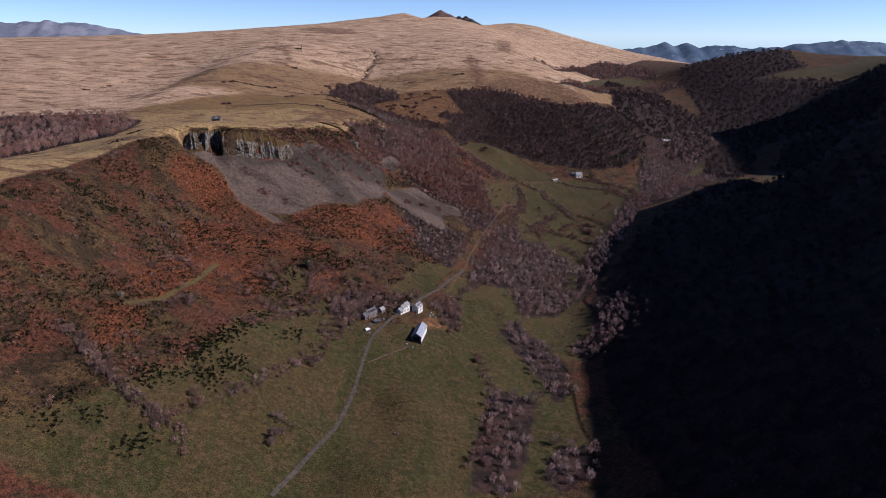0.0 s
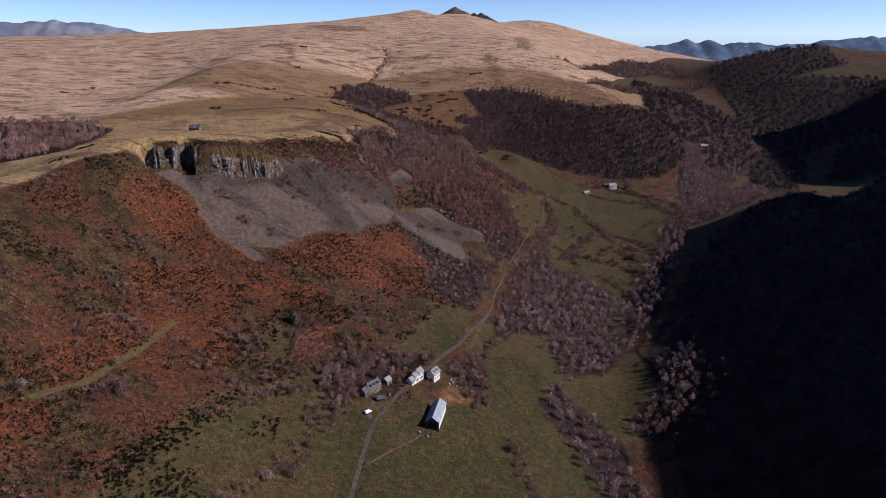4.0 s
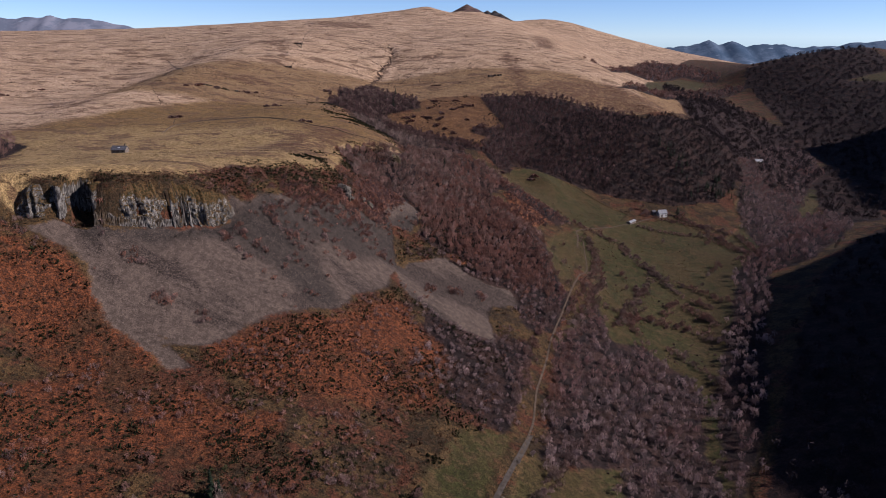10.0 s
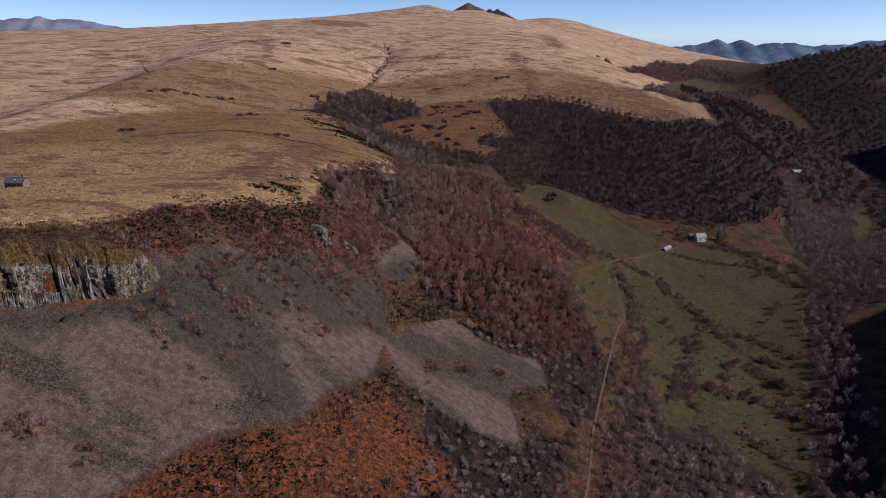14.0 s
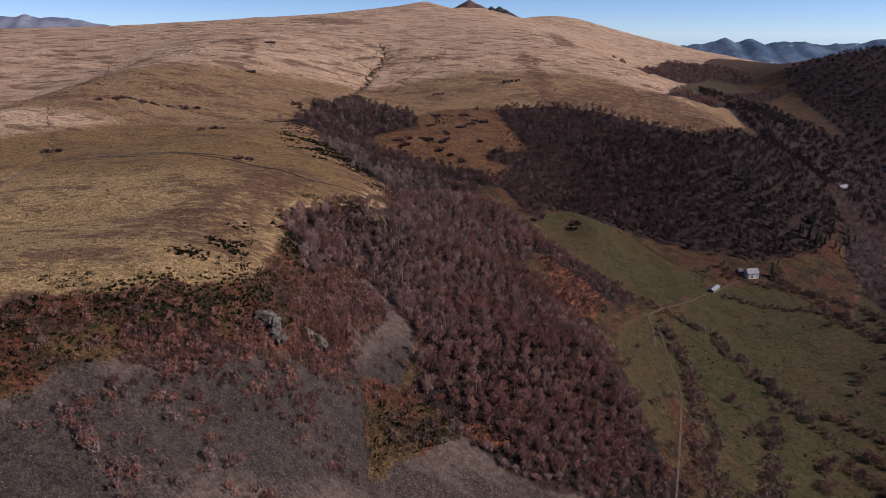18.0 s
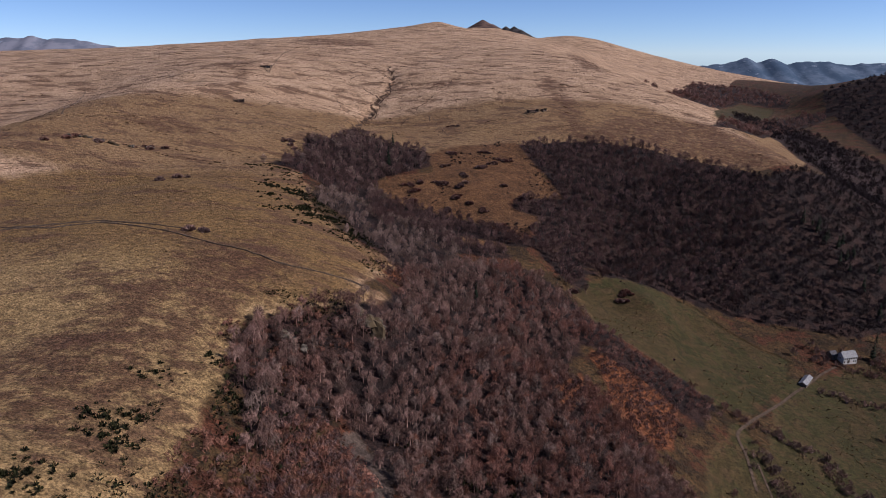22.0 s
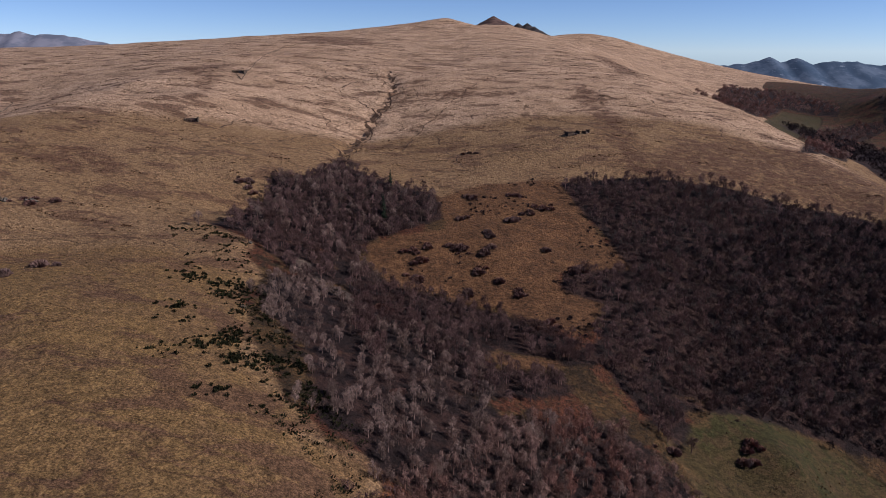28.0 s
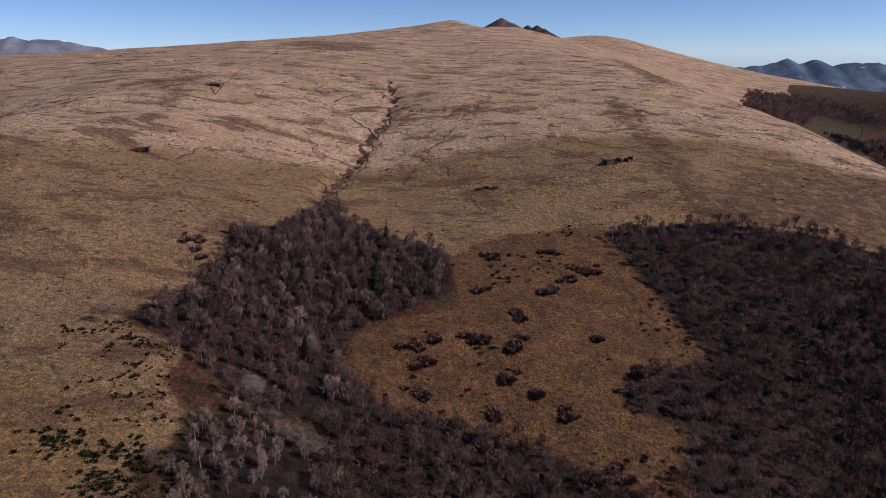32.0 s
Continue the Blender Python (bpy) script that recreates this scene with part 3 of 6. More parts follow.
    "wood_hill_right": [[(150, 1250), (240, 1246), (345, 1232), (420, 1262), (480, 1330), (530, 1450), (500, 1520), (400, 1475), (356, 1448), (278, 1454), (200, 1400)]],
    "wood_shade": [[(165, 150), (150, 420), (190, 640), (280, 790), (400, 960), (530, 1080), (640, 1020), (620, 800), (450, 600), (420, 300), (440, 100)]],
    "wood_stream_far": [[(175, 640), (230, 720), (290, 850), (370, 1000), (450, 1090), (520, 1230), (560, 1300), (480, 1330), (440, 1240), (400, 1090), (330, 990), (270, 870), (210, 760)]],
    "plateau_grass": [[(-420, 150), (-300, 380), (-270, 486), (-270, 532), (-256, 586), (-248, 633), (-233, 654), (-202, 695), (-180, 718), (-167, 729), (-152, 735), (-140, 752), (-129, 776), (-124, 805), (-105, 814), (-82, 825), (-85, 828), (-75, 833), (-62, 848), (-62, 872), (-62, 901), (-63, 923), (-65, 954), (-69, 979), (-72, 962), (-72, 975), (-65, 986), (-54, 1003), (-43, 1008), (-32, 1016), (-18, 1033), (-14, 1055), (-27, 1048), (-16, 1092), (-10, 1123), (-31, 1119), (-49, 1138), (-69, 1178), (-90, 1236), (-90, 1236), (-90, 1255), (-150, 1270), (-260, 1240), (-330, 1120), (-400, 980), (-500, 700)]],
    "wood_valley": [[(101, 787), (157, 878), (153, 817), (166, 746), (194, 725), (159, 681), (67, 649), (93, 727)], [(149, 838), (193, 739), (173, 689), (129, 717), (96, 666), (82, 689), (105, 775)]],
    "wood_alder": [[(114, 655), (153, 722), (184, 715), (173, 646), (150, 621), (113, 600)], [(176, 573), (210, 635), (225, 638), (211, 579), (179, 531), (158, 526), (150, 548)], [(145, 820), (181, 830), (207, 785), (202, 737), (167, 733), (131, 728)]],
    "wood_track_side": [[(80, 788), (74, 831), (87, 887), (115, 885), (134, 875), (106, 806)], [(9, 770), (52, 765), (83, 775), (64, 700), (50, 662), (38, 665), (6, 680), (2, 693)], [(20, 830), (90, 810), (105, 860), (100, 930), (100, 1000), (60, 900)]],
    # first patch: a heather strip widened to darken the slope's shaded side
    "dark_heather": [[(180, 1500), (420, 1470), (430, 1560), (370, 1640), (260, 1620), (200, 1560)], [(-130, 880), (-85, 880), (-72, 960), (-60, 1040), (-75, 1080), (-110, 1040), (-120, 960)], [(184, 1851), (204, 1858), (200, 1596), (193, 1486), (165, 1485), (173, 1652)], [(-17, 1787), (20, 1795), (60, 1790), (115, 1800), (80, 1772), (30, 1768)], [(-290, 1420), (-250, 1440), (-200, 1400), (-260, 1385)], [(-420, 1300), (-330, 1335), (-300, 1320), (-380, 1280)], [(-330, 1820), (-290, 1900), (-260, 1880), (-280, 1790)], [(-286, 2425), (-147, 2628), (-123, 2422), (-253, 2401)], [(-333, 2562), (-306, 2687), (-145, 2640), (-122, 2441), (-188, 2390)], [(365, 2610), (450, 2800), (352, 2173), (319, 2016), (287, 2035)], [(-276, 1784), (-281, 1847), (-267, 1824), (-237, 1682), (-248, 1689)], [(184, 1770), (192, 1759), (180, 1649), (173, 1565), (165, 1591)], [(329, 1643), (352, 1572), (368, 1515), (402, 1490), (408, 1480), (375, 1483), (345, 1526), (332, 1584)]],
    "wood_hamlet": [[(-52, 536), (-29, 553), (-3, 562), (17, 573), (3, 550), (-12, 534), (-27, 520), (-36, 498), (-47, 498), (-55, 515)], [(27, 559), (37, 584), (55, 601), (53, 558), (44, 535), (38, 538), (35, 555)]],
    "rim_scrub": [[(-82, 824), (-62, 845), (-46, 861), (-23, 862), (-6, 847), (-17, 833), (-32, 823), (-45, 807), (-59, 803), (-75, 811)]],
    "wood_rim": [[(-81, 1263), (-69, 1281), (-54, 1282), (-39, 1266), (-25, 1240), (-25, 1200), (-44, 1181), (-51, 1184), (-67, 1203), (-80, 1232)]],
    "moor": [[(-3600, -900), (-900, 0), (-420, 150), (-300, 380), (-270, 486), (-270, 532), (-256, 586), (-248, 633), (-233, 654), (-202, 695), (-180, 718), (-167, 729), (-152, 735), (-140, 752), (-129, 776), (-124, 805), (-105, 814), (-82, 825), (-85, 828), (-75, 833), (-62, 848), (-62, 872), (-62, 901), (-63, 923), (-65, 954), (-69, 979), (-72, 962), (-72, 975), (-65, 986), (-54, 1003), (-43, 1008), (-32, 1016), (-18, 1033), (-14, 1055), (-27, 1048), (-16, 1092), (-10, 1123), (-31, 1119), (-49, 1138), (-69, 1178), (-90, 1236), (-90, 1236), (-84, 1245), (-86, 1266), (-99, 1280), (-98, 1306), (-124, 1318), (-134, 1332), (-120, 1352), (-120, 1400), (-116, 1414), (-121, 1442), (-92, 1462), (-82, 1512), (-60, 1492), (-32, 1463), (0, 1451), (12, 1437), (44, 1470), (102, 1487), (182, 1500), (278, 1482), (356, 1465), (430, 1500), (500, 1620), (590, 1900), (680, 2300), (700, 2650), (950, 2900), (1100, 3300), (1300, 3700), (2000, 3900), (2000, 5100), (-3600, 5100)]],
    "far_grass": [[(1180, 2260), (1330, 2200), (1500, 2030), (1900, 2050), (1700, 2500), (1529, 2350), (1300, 2330)], [(700, 1090), (640, 1180), (760, 1290), (1000, 1330), (1000, 1180)]],
    "wood_dark_hill": [[(860, 1900), (960, 2250), (1049, 2600), (1258, 2640), (1450, 2620), (1400, 2350), (1180, 2270), (1330, 2190), (1436, 2040), (1165, 1620), (1000, 1540), (860, 1500), (780, 1480), (760, 1560)]],
    "wood_third_hill": [[(349, 1878), (924, 3183), (1073, 3126), (1043, 2805), (983, 2594), (946, 2637), (911, 2761), (652, 2330), (608, 2385)], [(371, 1622), (804, 2376), (968, 2536), (1013, 2469), (859, 2329), (441, 1664)]],
    "wood_far_bank": [[(500, 1450), (560, 1560), (640, 1750), (720, 1900), (640, 1980), (560, 1800), (510, 1620)]],
    "wood_right_bank": [[(720, 1280), (860, 1480), (1000, 1530), (1165, 1610), (1400, 1500), (1250, 1250), (1000, 1350)]],
    "field_pasture": [[(-210, 280), (-165, 330), (-131, 380), (-105, 470), (-60, 520), (-25, 500), (20, 520), (60, 655), (95, 650), (110, 600), (100, 560), (70, 470), (45, 360), (70, 280)], [(130, 760), (230, 735), (300, 900), (330, 1000), (200, 1060), (160, 900)]],
    "wood_valley_far": [[(560, 1380), (640, 1420), (720, 1600), (830, 1900), (860, 2100), (760, 2050), (640, 1780), (560, 1560)], [(500, 1450), (535, 1700), (600, 2000), (700, 2350), (860, 2300), (860, 1900), (700, 1500)]],
}
LANES = {
    "road": [(-68, 313), (-57, 337), (-41, 368), (-32, 416), (-25, 464), (-21, 484), (-16, 494), (-7, 516), (10, 549), (16, 562), (36, 600), (68, 676), (54, 641)],
    "track": [(54, 641), (70, 685), (78, 723), (91, 761), (100, 793), (123, 855), (169, 970), (183, 1051)],
    "drive": [(-23, 486), (-25, 492), (-21, 504)],
    "farm_track": [(-23, 453), (-11, 466), (7, 483)],
    "far_drive": [(171, 1026), (179, 1058), (178, 1071), (198, 1092), (249, 1143), (289, 1180), (309, 1194)],
    "path": [(-171, 422), (-160, 456), (-150, 481), (-146, 510), (-143, 534)],
    "rill_a": [(-68, 1600), (-92, 1621), (-113, 1614), (-153, 1603), (-196, 1605)],
    "rill_b": [(-49, 1755), (-17, 1787), (23, 1750), (72, 1878), (148, 2066)],
    "rill_c": [(-34, 1569), (-9, 1677), (23, 1750)],
    "rill_d": [(54, 1711), (113, 1686), (166, 1645)],
    "rill_e": [(-123, 1813), (-84, 1772), (-49, 1755)],
    "rill_f": [(-40, 1700), (3, 1632), (32, 1519), (-2, 1516)],
    "rill_g": [(-161, 1929), (-121, 1859), (-103, 1976), (-55, 1850)],
    "rill_h": [(-192, 1477), (-142, 1549), (-96, 1657)],
    "rill_i": [(-520, 1440), (-440, 1375), (-350, 1290), (-300, 1180), (-250, 1090)],
    "rill_j": [(-380, 1160), (-300, 1130), (-260, 1100), (-240, 1040)],
    "gully": [(-80, 1523), (-81, 1583), (-71, 1656), (-64, 1735), (-49, 1783), (-50, 1853), (-63, 1962)],
}
HEDGES = {
    "40": [(54, 672), (71, 731), (86, 781), (103, 823), (122, 865), (138, 892)],
    "41": [(73, 665), (91, 724), (106, 774), (123, 816), (142, 857), (156, 884)],
    "30": [(171, 1101), (200, 1084), (230, 1073), (243, 1026), (248, 975), (258, 942), (277, 917)],
    "31": [(179, 1062), (188, 1021), (177, 970), (148, 896), (132, 864), (121, 832)],
    "32": [(249, 1011), (220, 948), (186, 891), (164, 848)],
    "33": [(157, 876), (190, 884), (227, 885), (254, 866)],
    "34": [(273, 1157), (305, 1143), (356, 1138), (375, 1070)],
    "35": [(251, 929), (259, 906), (264, 879)],
    "18": [(-131, 326), (-127, 339), (-111, 360), (-93, 383), (-81, 408), (-57, 447), (-43, 488), (-28, 523)],
    "21": [(-190, 374), (-163, 354), (-135, 338), (-115, 333), (-110, 318)],
    "19": [(-72, 352), (-66, 372)],
    "20": [(62, 500), (70, 450), (60, 410), (45, 370)],
    "1": [(-185, 375), (-166, 355), (-142, 343), (-128, 337)],
    "2": [(-177, 369), (-148, 345), (-125, 332)],
    "3": [(55, 601), (82, 656), (124, 714)],
    "4": [(110, 716), (145, 707), (188, 682)],
    "9": [(111, 764), (140, 722), (170, 709)],
    "11": [(327, 1215), (400, 1145), (380, 1030)],
    "12": [(353, 1046), (418, 1091), (555, 1175)],
    "15": [(294, 1196), (365, 1176), (379, 1055)],
    "16": [(-13, 561), (-35, 555), (-50, 527), (-70, 507)],
    "17": [(-105, 449), (-72, 494), (-44, 504)],
    "5": [(208, 1088), (225, 1063), (234, 1028), (247, 995), (264, 977), (286, 946), (296, 924)],
    "6": [(190, 1064), (190, 1008), (180, 963), (172, 922), (150, 880), (130, 840)],
    "7": [(215, 956), (202, 909), (179, 864), (182, 842)],
    "8": [(174, 862), (196, 879), (232, 876), (260, 849)],
    "10": [(219, 893), (242, 928), (265, 888)],
    "13": [(206, 836), (222, 790), (229, 740)],
}
STONE_WALLS = {
    "1": [(-214, 1075), (-186, 1070), (-163, 1078), (-135, 1071), (-91, 1054), (-64, 1044), (-27, 1046)],
    "3": [(-268, 2223), (-250, 1976), (-228, 1781), (-248, 1829)],
    "5": [(-236, 995), (-240, 1040), (-226, 1065), (-168, 1082), (-119, 1076)],
    "6": [(-478, 1739), (-339, 1395)],
}
CONIFERS = [(381, 1325), (420, 1296), (434, 1284), (381, 1378), (-33, 1394), (-74, 562), (-77, 562), (613, 1561), (392, 1384), (418, 1298), (429, 1281), (446, 1276), (448, 1291), (387, 1295), (361, 1229), (-31, 1446), (34, 1121), (422, 1329), (393, 1335), (462, 1286), (438, 1319), (372, 1379), (344, 1206)]
GORSE = [(-91, 1219), (-93, 1236), (-100, 1232), (-110, 1232), (-72, 1173), (-76, 1177), (-76, 1163), (-69, 1152), (-58, 1160), (-85, 1159), (-93, 1145), (-102, 1191), (-86, 896), (-78, 897), (-74, 882), (-79, 925), (-85, 862), (-66, 945), (-59, 927), (-123, 409), (-119, 418), (-115, 428), (-108, 438), (-125, 399), (-112, 382), (-109, 390), (-106, 398), (-102, 407), (-115, 376), (-141, 358), (-135, 363), (-146, 362), (-134, 317), (-139, 312), (-130, 322), (-160, 322), (-172, 315), (-154, 329), (-172, 310), (-100, 464), (-104, 450), (-79, 455), (-73, 464), (-173, 329), (-220, 496), (-216, 480), (-55, 580), (-44, 596), (-124, 399), (-121, 407), (-118, 415), (-115, 423), (-112, 434), (-108, 446), (-136, 395), (-129, 392), (-126, 402), (-145, 368), (-138, 368), (-134, 374), (-143, 358), (-126, 375), (-117, 384), (-111, 384), (-105, 399), (-102, 407), (-96, 401), (-142, 397), (-155, 399), (-92, 533), (-87, 547), (-45, 584), (-33, 603), (-213, 529), (-208, 542), (-100, 456), (-97, 471), (-117, 411), (-122, 398), (-139, 362), (-228, 512), (-211, 472), (-46, 592), (-126, 395), (-109, 402), (-138, 389), (-111, 425), (-77, 1171), (-66, 1153), (-68, 1128), (-54, 1162), (-112, 1238), (-92, 1221), (-39, 1146), (-45, 591), (-15, 641), (-75, 492), (-250, 692), (-257, 655), (-205, 634), (-79, 886), (-84, 856), (-123, 768), (-113, 773), (-101, 790), (-89, 812)]
MOOR_BUSH = [(-133, 1425), (-2, 1355), (15, 1361), (-9, 1323), (22, 1316), (42, 1328), (35, 1356), (40, 1379), (58, 1407), (83, 1434), (78, 1369), (53, 1321), (68, 1289), (35, 1571), (30, 1340), (73, 1420), (16, 1294), (40, 1285), (90, 1345), (60, 1450), (30, 1440), (20, 1400), (-181, 1210), (-112, 1077), (-293, 1327), (-243, 1321), (-215, 1562), (136, 1600), (-297, 1316), (-271, 1318), (-233, 1330), (-130, 1415), (83, 1431), (55, 1406), (90, 1350), (-8, 1343), (21, 1358), (-21, 1267), (-13, 1169), (110, 1201), (155, 1220), (147, 1209), (64, 1280), (107, 1344), (30, 1334), (-133, 1423), (-11, 1351), (14, 1358), (58, 1405), (40, 1376), (82, 1430), (22, 1314), (66, 1286), (-9, 1321), (32, 1353), (-261, 1104), (-177, 1229), (-305, 1300), (-531, 1355), (-539, 1279)]
THICKETS = [(-185, 598), (-171, 592), (-185, 605), (-188, 552), (-177, 546), (-163, 539), (-156, 535), (-167, 515), (-157, 510), (-146, 437), (-143, 448), (-139, 459), (-108, 534), (-100, 526), (-96, 522), (-114, 548), (-101, 490), (-94, 484), (-88, 479), (-82, 498), (-71, 494), (-103, 450), (-100, 460), (-76, 551), (-74, 560), (-29, 587), (-18, 581), (-36, 520), (-43, 526), (-55, 476), (-44, 488), (-109, 577), (-20, 552), (2, 594)]
FIELD_TREE = [(-72, 352), (-73, 347), (-71, 368), (-75, 368), (-54, 441), (-58, 431), (-98, 542), (-101, 528), (-108, 551), (-74, 561), (-84, 504), (-93, 481), (-162, 525), (-146, 446), (-138, 440), (-223, 429), (-109, 527), (-105, 535), (-103, 553), (-76, 564), (-108, 559), (-152, 471), (-176, 485), (-172, 508), (-112, 492), (-128, 481), (136, 980), (109, 900), (154, 1014), (135, 922), (108, 878), (209, 983), (326, 1031), (349, 1112), (290, 1102), (313, 1015), (205, 977), (200, 941), (327, 1026), (344, 1107), (303, 1000), (208, 971), (159, 960), (149, 1208), (319, 1019), (286, 973), (206, 979), (-72, 549), (-69, 399), (-116, 361), (105, 462)]


def inside(poly, x, y):
    """Metres inside (+) or outside (-) a polygon, up to 40."""
    p = np.array(poly, float)
    out = np.full(len(x), -40.0)
    lo, hi = p.min(0) - 40, p.max(0) + 40
    k = np.nonzero((x > lo[0]) & (x < hi[0]) & (y > lo[1]) & (y < hi[1]))[0]
    if not len(k):
        return out
    px, py = x[k], y[k]
    best, odd = np.full(len(k), 1e9), np.zeros(len(k), bool)
    for a, b in zip(p, np.roll(p, -1, 0)):
        d = b - a
        s = np.clip(((px - a[0]) * d[0] + (py - a[1]) * d[1]) / (d @ d + 1e-9), 0, 1)
        best = np.minimum(best, np.hypot(px - a[0] - s * d[0], py - a[1] - s * d[1]))
        cross = ((a[1] > py) != (b[1] > py)) & (px < (b[0] - a[0]) * (py - a[1]) / (b[1] - a[1] + 1e-12) + a[0])
        odd ^= cross
    out[k] = np.where(odd, best, -best).clip(-40, 40)
    return out


def along(line, x, y):
    """Metres from a line, up to 40."""
    p = np.array(line, float)
    best = np.full(len(x), 40.0)
    for a, b in zip(p, p[1:]):
        d = b - a
        s = np.clip(((x - a[0]) * d[0] + (y - a[1]) * d[1]) / (d @ d + 1e-9), 0, 1)
        best = np.minimum(best, np.hypot(x - a[0] - s * d[0], y - a[1] - s * d[1]))
    return best


def cover_of(names, x, y):
    out = np.full(len(x), -40.0)
    for name in names:
        for poly in AREAS[name]:
            out = np.maximum(out, inside(poly, x, y))
    return out


WOODS = [k for k in AREAS if k.startswith("wood_")]
MEADOWS = [k for k in AREAS if k.startswith("field_")] + ["moss", "far_grass", "far_patch"]
BRACKEN = ["bracken_low", "bracken_mid", "bracken_left"]


# ---------------------------------------------------------------- ground
def axis_lines(lo, hi, fine_lo, fine_hi, fine, grow):
    mid = list(np.arange(fine_lo, fine_hi + 0.1, fine))
    sides = []
    for start, end, way in ((fine_lo, lo, -1), (fine_hi, hi, 1)):
        step, a, side = fine, start, []
        while way * a < way * end:
            step *= grow
            a += way * step
            side.append(a)
        sides.append(side)
    return np.array(sides[0][::-1] + mid + sides[1])


def quick_mesh(name, verts, faces, mat, smooth=False):
    """A mesh from arrays; the faces all have the same number of corners."""
    verts, faces = np.asarray(verts, np.float32), np.asarray(faces, np.int32)
    me = bpy.data.meshes.new(name)
    me.vertices.add(len(verts))
    me.vertices.foreach_set("co", verts.ravel())
    k = faces.shape[1]
    me.loops.add(faces.size)
    me.loops.foreach_set("vertex_index", faces.ravel())
    me.polygons.add(len(faces))
    me.polygons.foreach_set("loop_start", np.arange(0, faces.size, k, dtype=np.int32))
    if smooth:
        me.polygons.foreach_set("use_smooth", np.ones(len(faces), bool))
    me.materials.append(mat)
    me.update(calc_edges=True)
    return me


gx = axis_lines(-3600, 3600, -330, 420, 4.6, 1.05)
gy = axis_lines(-900, 5150, 300, 1800, 4.6, 1.03)
NX, NY = len(gx), len(gy)
XX, YY = [a.ravel() for a in np.meshgrid(gx, gy)]
ZZ = height(XX, YY)
# the volcanic tip and the rocky step beside it
for cx, cy, wide, rise in ((40, 3300, 110, 6),):
    ZZ += rise * np.clip(1 - np.hypot(XX - cx, (YY - cy) * 0.7) / wide, 0, 1)
# the stream's cut down the hill, and small washed-out furrows
wx, wy = XX + 5 * np.sin(YY * 0.11) + 3 * np.sin(YY * 0.29 + XX * 0.06), YY + 5 * np.sin(XX * 0.09) + 3 * np.sin(XX * 0.27)
rill = np.min([along(v, wx, wy) for k, v in LANES.items() if k.startswith("rill")], 0)
max_rill = 1.0 - rill
cut = along(LANES["gully"], wx, wy)
ZZ -= 1.0 * np.exp(-((rill / 4.0) ** 2))
ZZ -= 4.0 * np.exp(-((cut / 7.0) ** 2))
# the step of the cliff, with the deep cleft of the cave
CLIFF = [(-207, 690), (-197, 691), (-187, 695), (-184, 713), (-175, 716), (-170.5, 702), (-160, 710), (-148, 722), (-136, 737), (-122, 750), (-108, 764)]
CLIFF_X, CLIFF_Y = [p[0] for p in CLIFF], [p[1] for p in CLIFF]
FOOT_X, FOOT_Z = (-210, -188, -172, -150, -120, -108), (167, 164, 160.5, 153, 144.5, 147)
TOP_X, TOP_Z = (-210, -196, -173, -146, -128, -116, -106), (176, 181, 179, 174.5, 166, 160, 152)
face_y = np.interp(XX, CLIFF_X, CLIFF_Y)
ends = np.clip(np.minimum((XX + 212) / 6, (-106 - XX) / 10), 0, 1)
ends = ends * np.clip((YY - 664) / 8, 0, 1) * np.clip((790 - YY) / 12, 0, 1)
back = YY - face_y
foot_z, top_z = np.interp(XX, FOOT_X, FOOT_Z), np.interp(XX, TOP_X, TOP_Z)
low = np.minimum(ZZ, foot_z - 1.5 - np.clip(-back - 3, 0, 30) * 0.35)
high = np.maximum(ZZ, top_z + np.clip(back - 3, 0, 9) * 0.12)
cut_z = np.where(back < 1.5, np.where(back > -20, low, ZZ), np.where(back < 26, high, ZZ))
ZZ = ZZ + (cut_z - ZZ) * ends
quads_index = np.arange(NX * NY).reshape(NY, NX)
quads = np.stack([quads_index[:-1, :-1], quads_index[:-1, 1:], quads_index[1:, 1:], quads_index[1:, :-1]], -1).reshape(-1, 4)
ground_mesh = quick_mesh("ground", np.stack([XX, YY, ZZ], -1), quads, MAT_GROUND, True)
covers = {
    "moor": cover_of(["moor"], XX, YY),
    "plateau": cover_of(["plateau_grass"], XX, YY),
    "pale_turf": cover_of(["pale_turf"], XX, YY),
    "clearing": cover_of(["clearing", "bare_ground"], XX, YY),
    "meadow": cover_of(MEADOWS, XX, YY),
    "green": cover_of(["green"], XX, YY),
    "shaded_litter": cover_of(WOODS, XX, YY),
    "bracken": cover_of(BRACKEN, XX, YY),
    "orange": cover_of(["orange"], XX, YY),
    "scree": np.minimum(cover_of(["scree", "scree2"], XX, YY), -cover_of(["scrub_bank"], XX, YY)),
    "dark_bank": cover_of(["dark_bank"], XX, YY),
    "dark_scree": cover_of(["dark_scree"], XX, YY),
    "gully": np.maximum(2.2 - along(LANES["gully"], wx, wy), max_rill),
    "hill_low": cover_of(["hill_low"], XX, YY),
    "dark_heather": cover_of(["dark_heather"], XX, YY),
}
for key, values in covers.items():
    ground_mesh.attributes.new(key, "FLOAT", "POINT").data.foreach_set("value", values.astype(np.float32))
ground = tagged(new("ground", ground_mesh), "winter valley with tan moor, russet heath, scree and meadows", "ground", kind="structure")


def level(x, y):
    """The ground as built, at one place."""
    i, j = int(np.clip(np.searchsorted(gx, x) - 1, 0, NX - 2)), int(np.clip(np.searchsorted(gy, y) - 1, 0, NY - 2))
    u, v = (x - gx[i]) / (gx[i + 1] - gx[i]), (y - gy[j]) / (gy[j + 1] - gy[j])
    z = ZZ[j * NX + i: j * NX + i + 2], ZZ[(j + 1) * NX + i: (j + 1) * NX + i + 2]
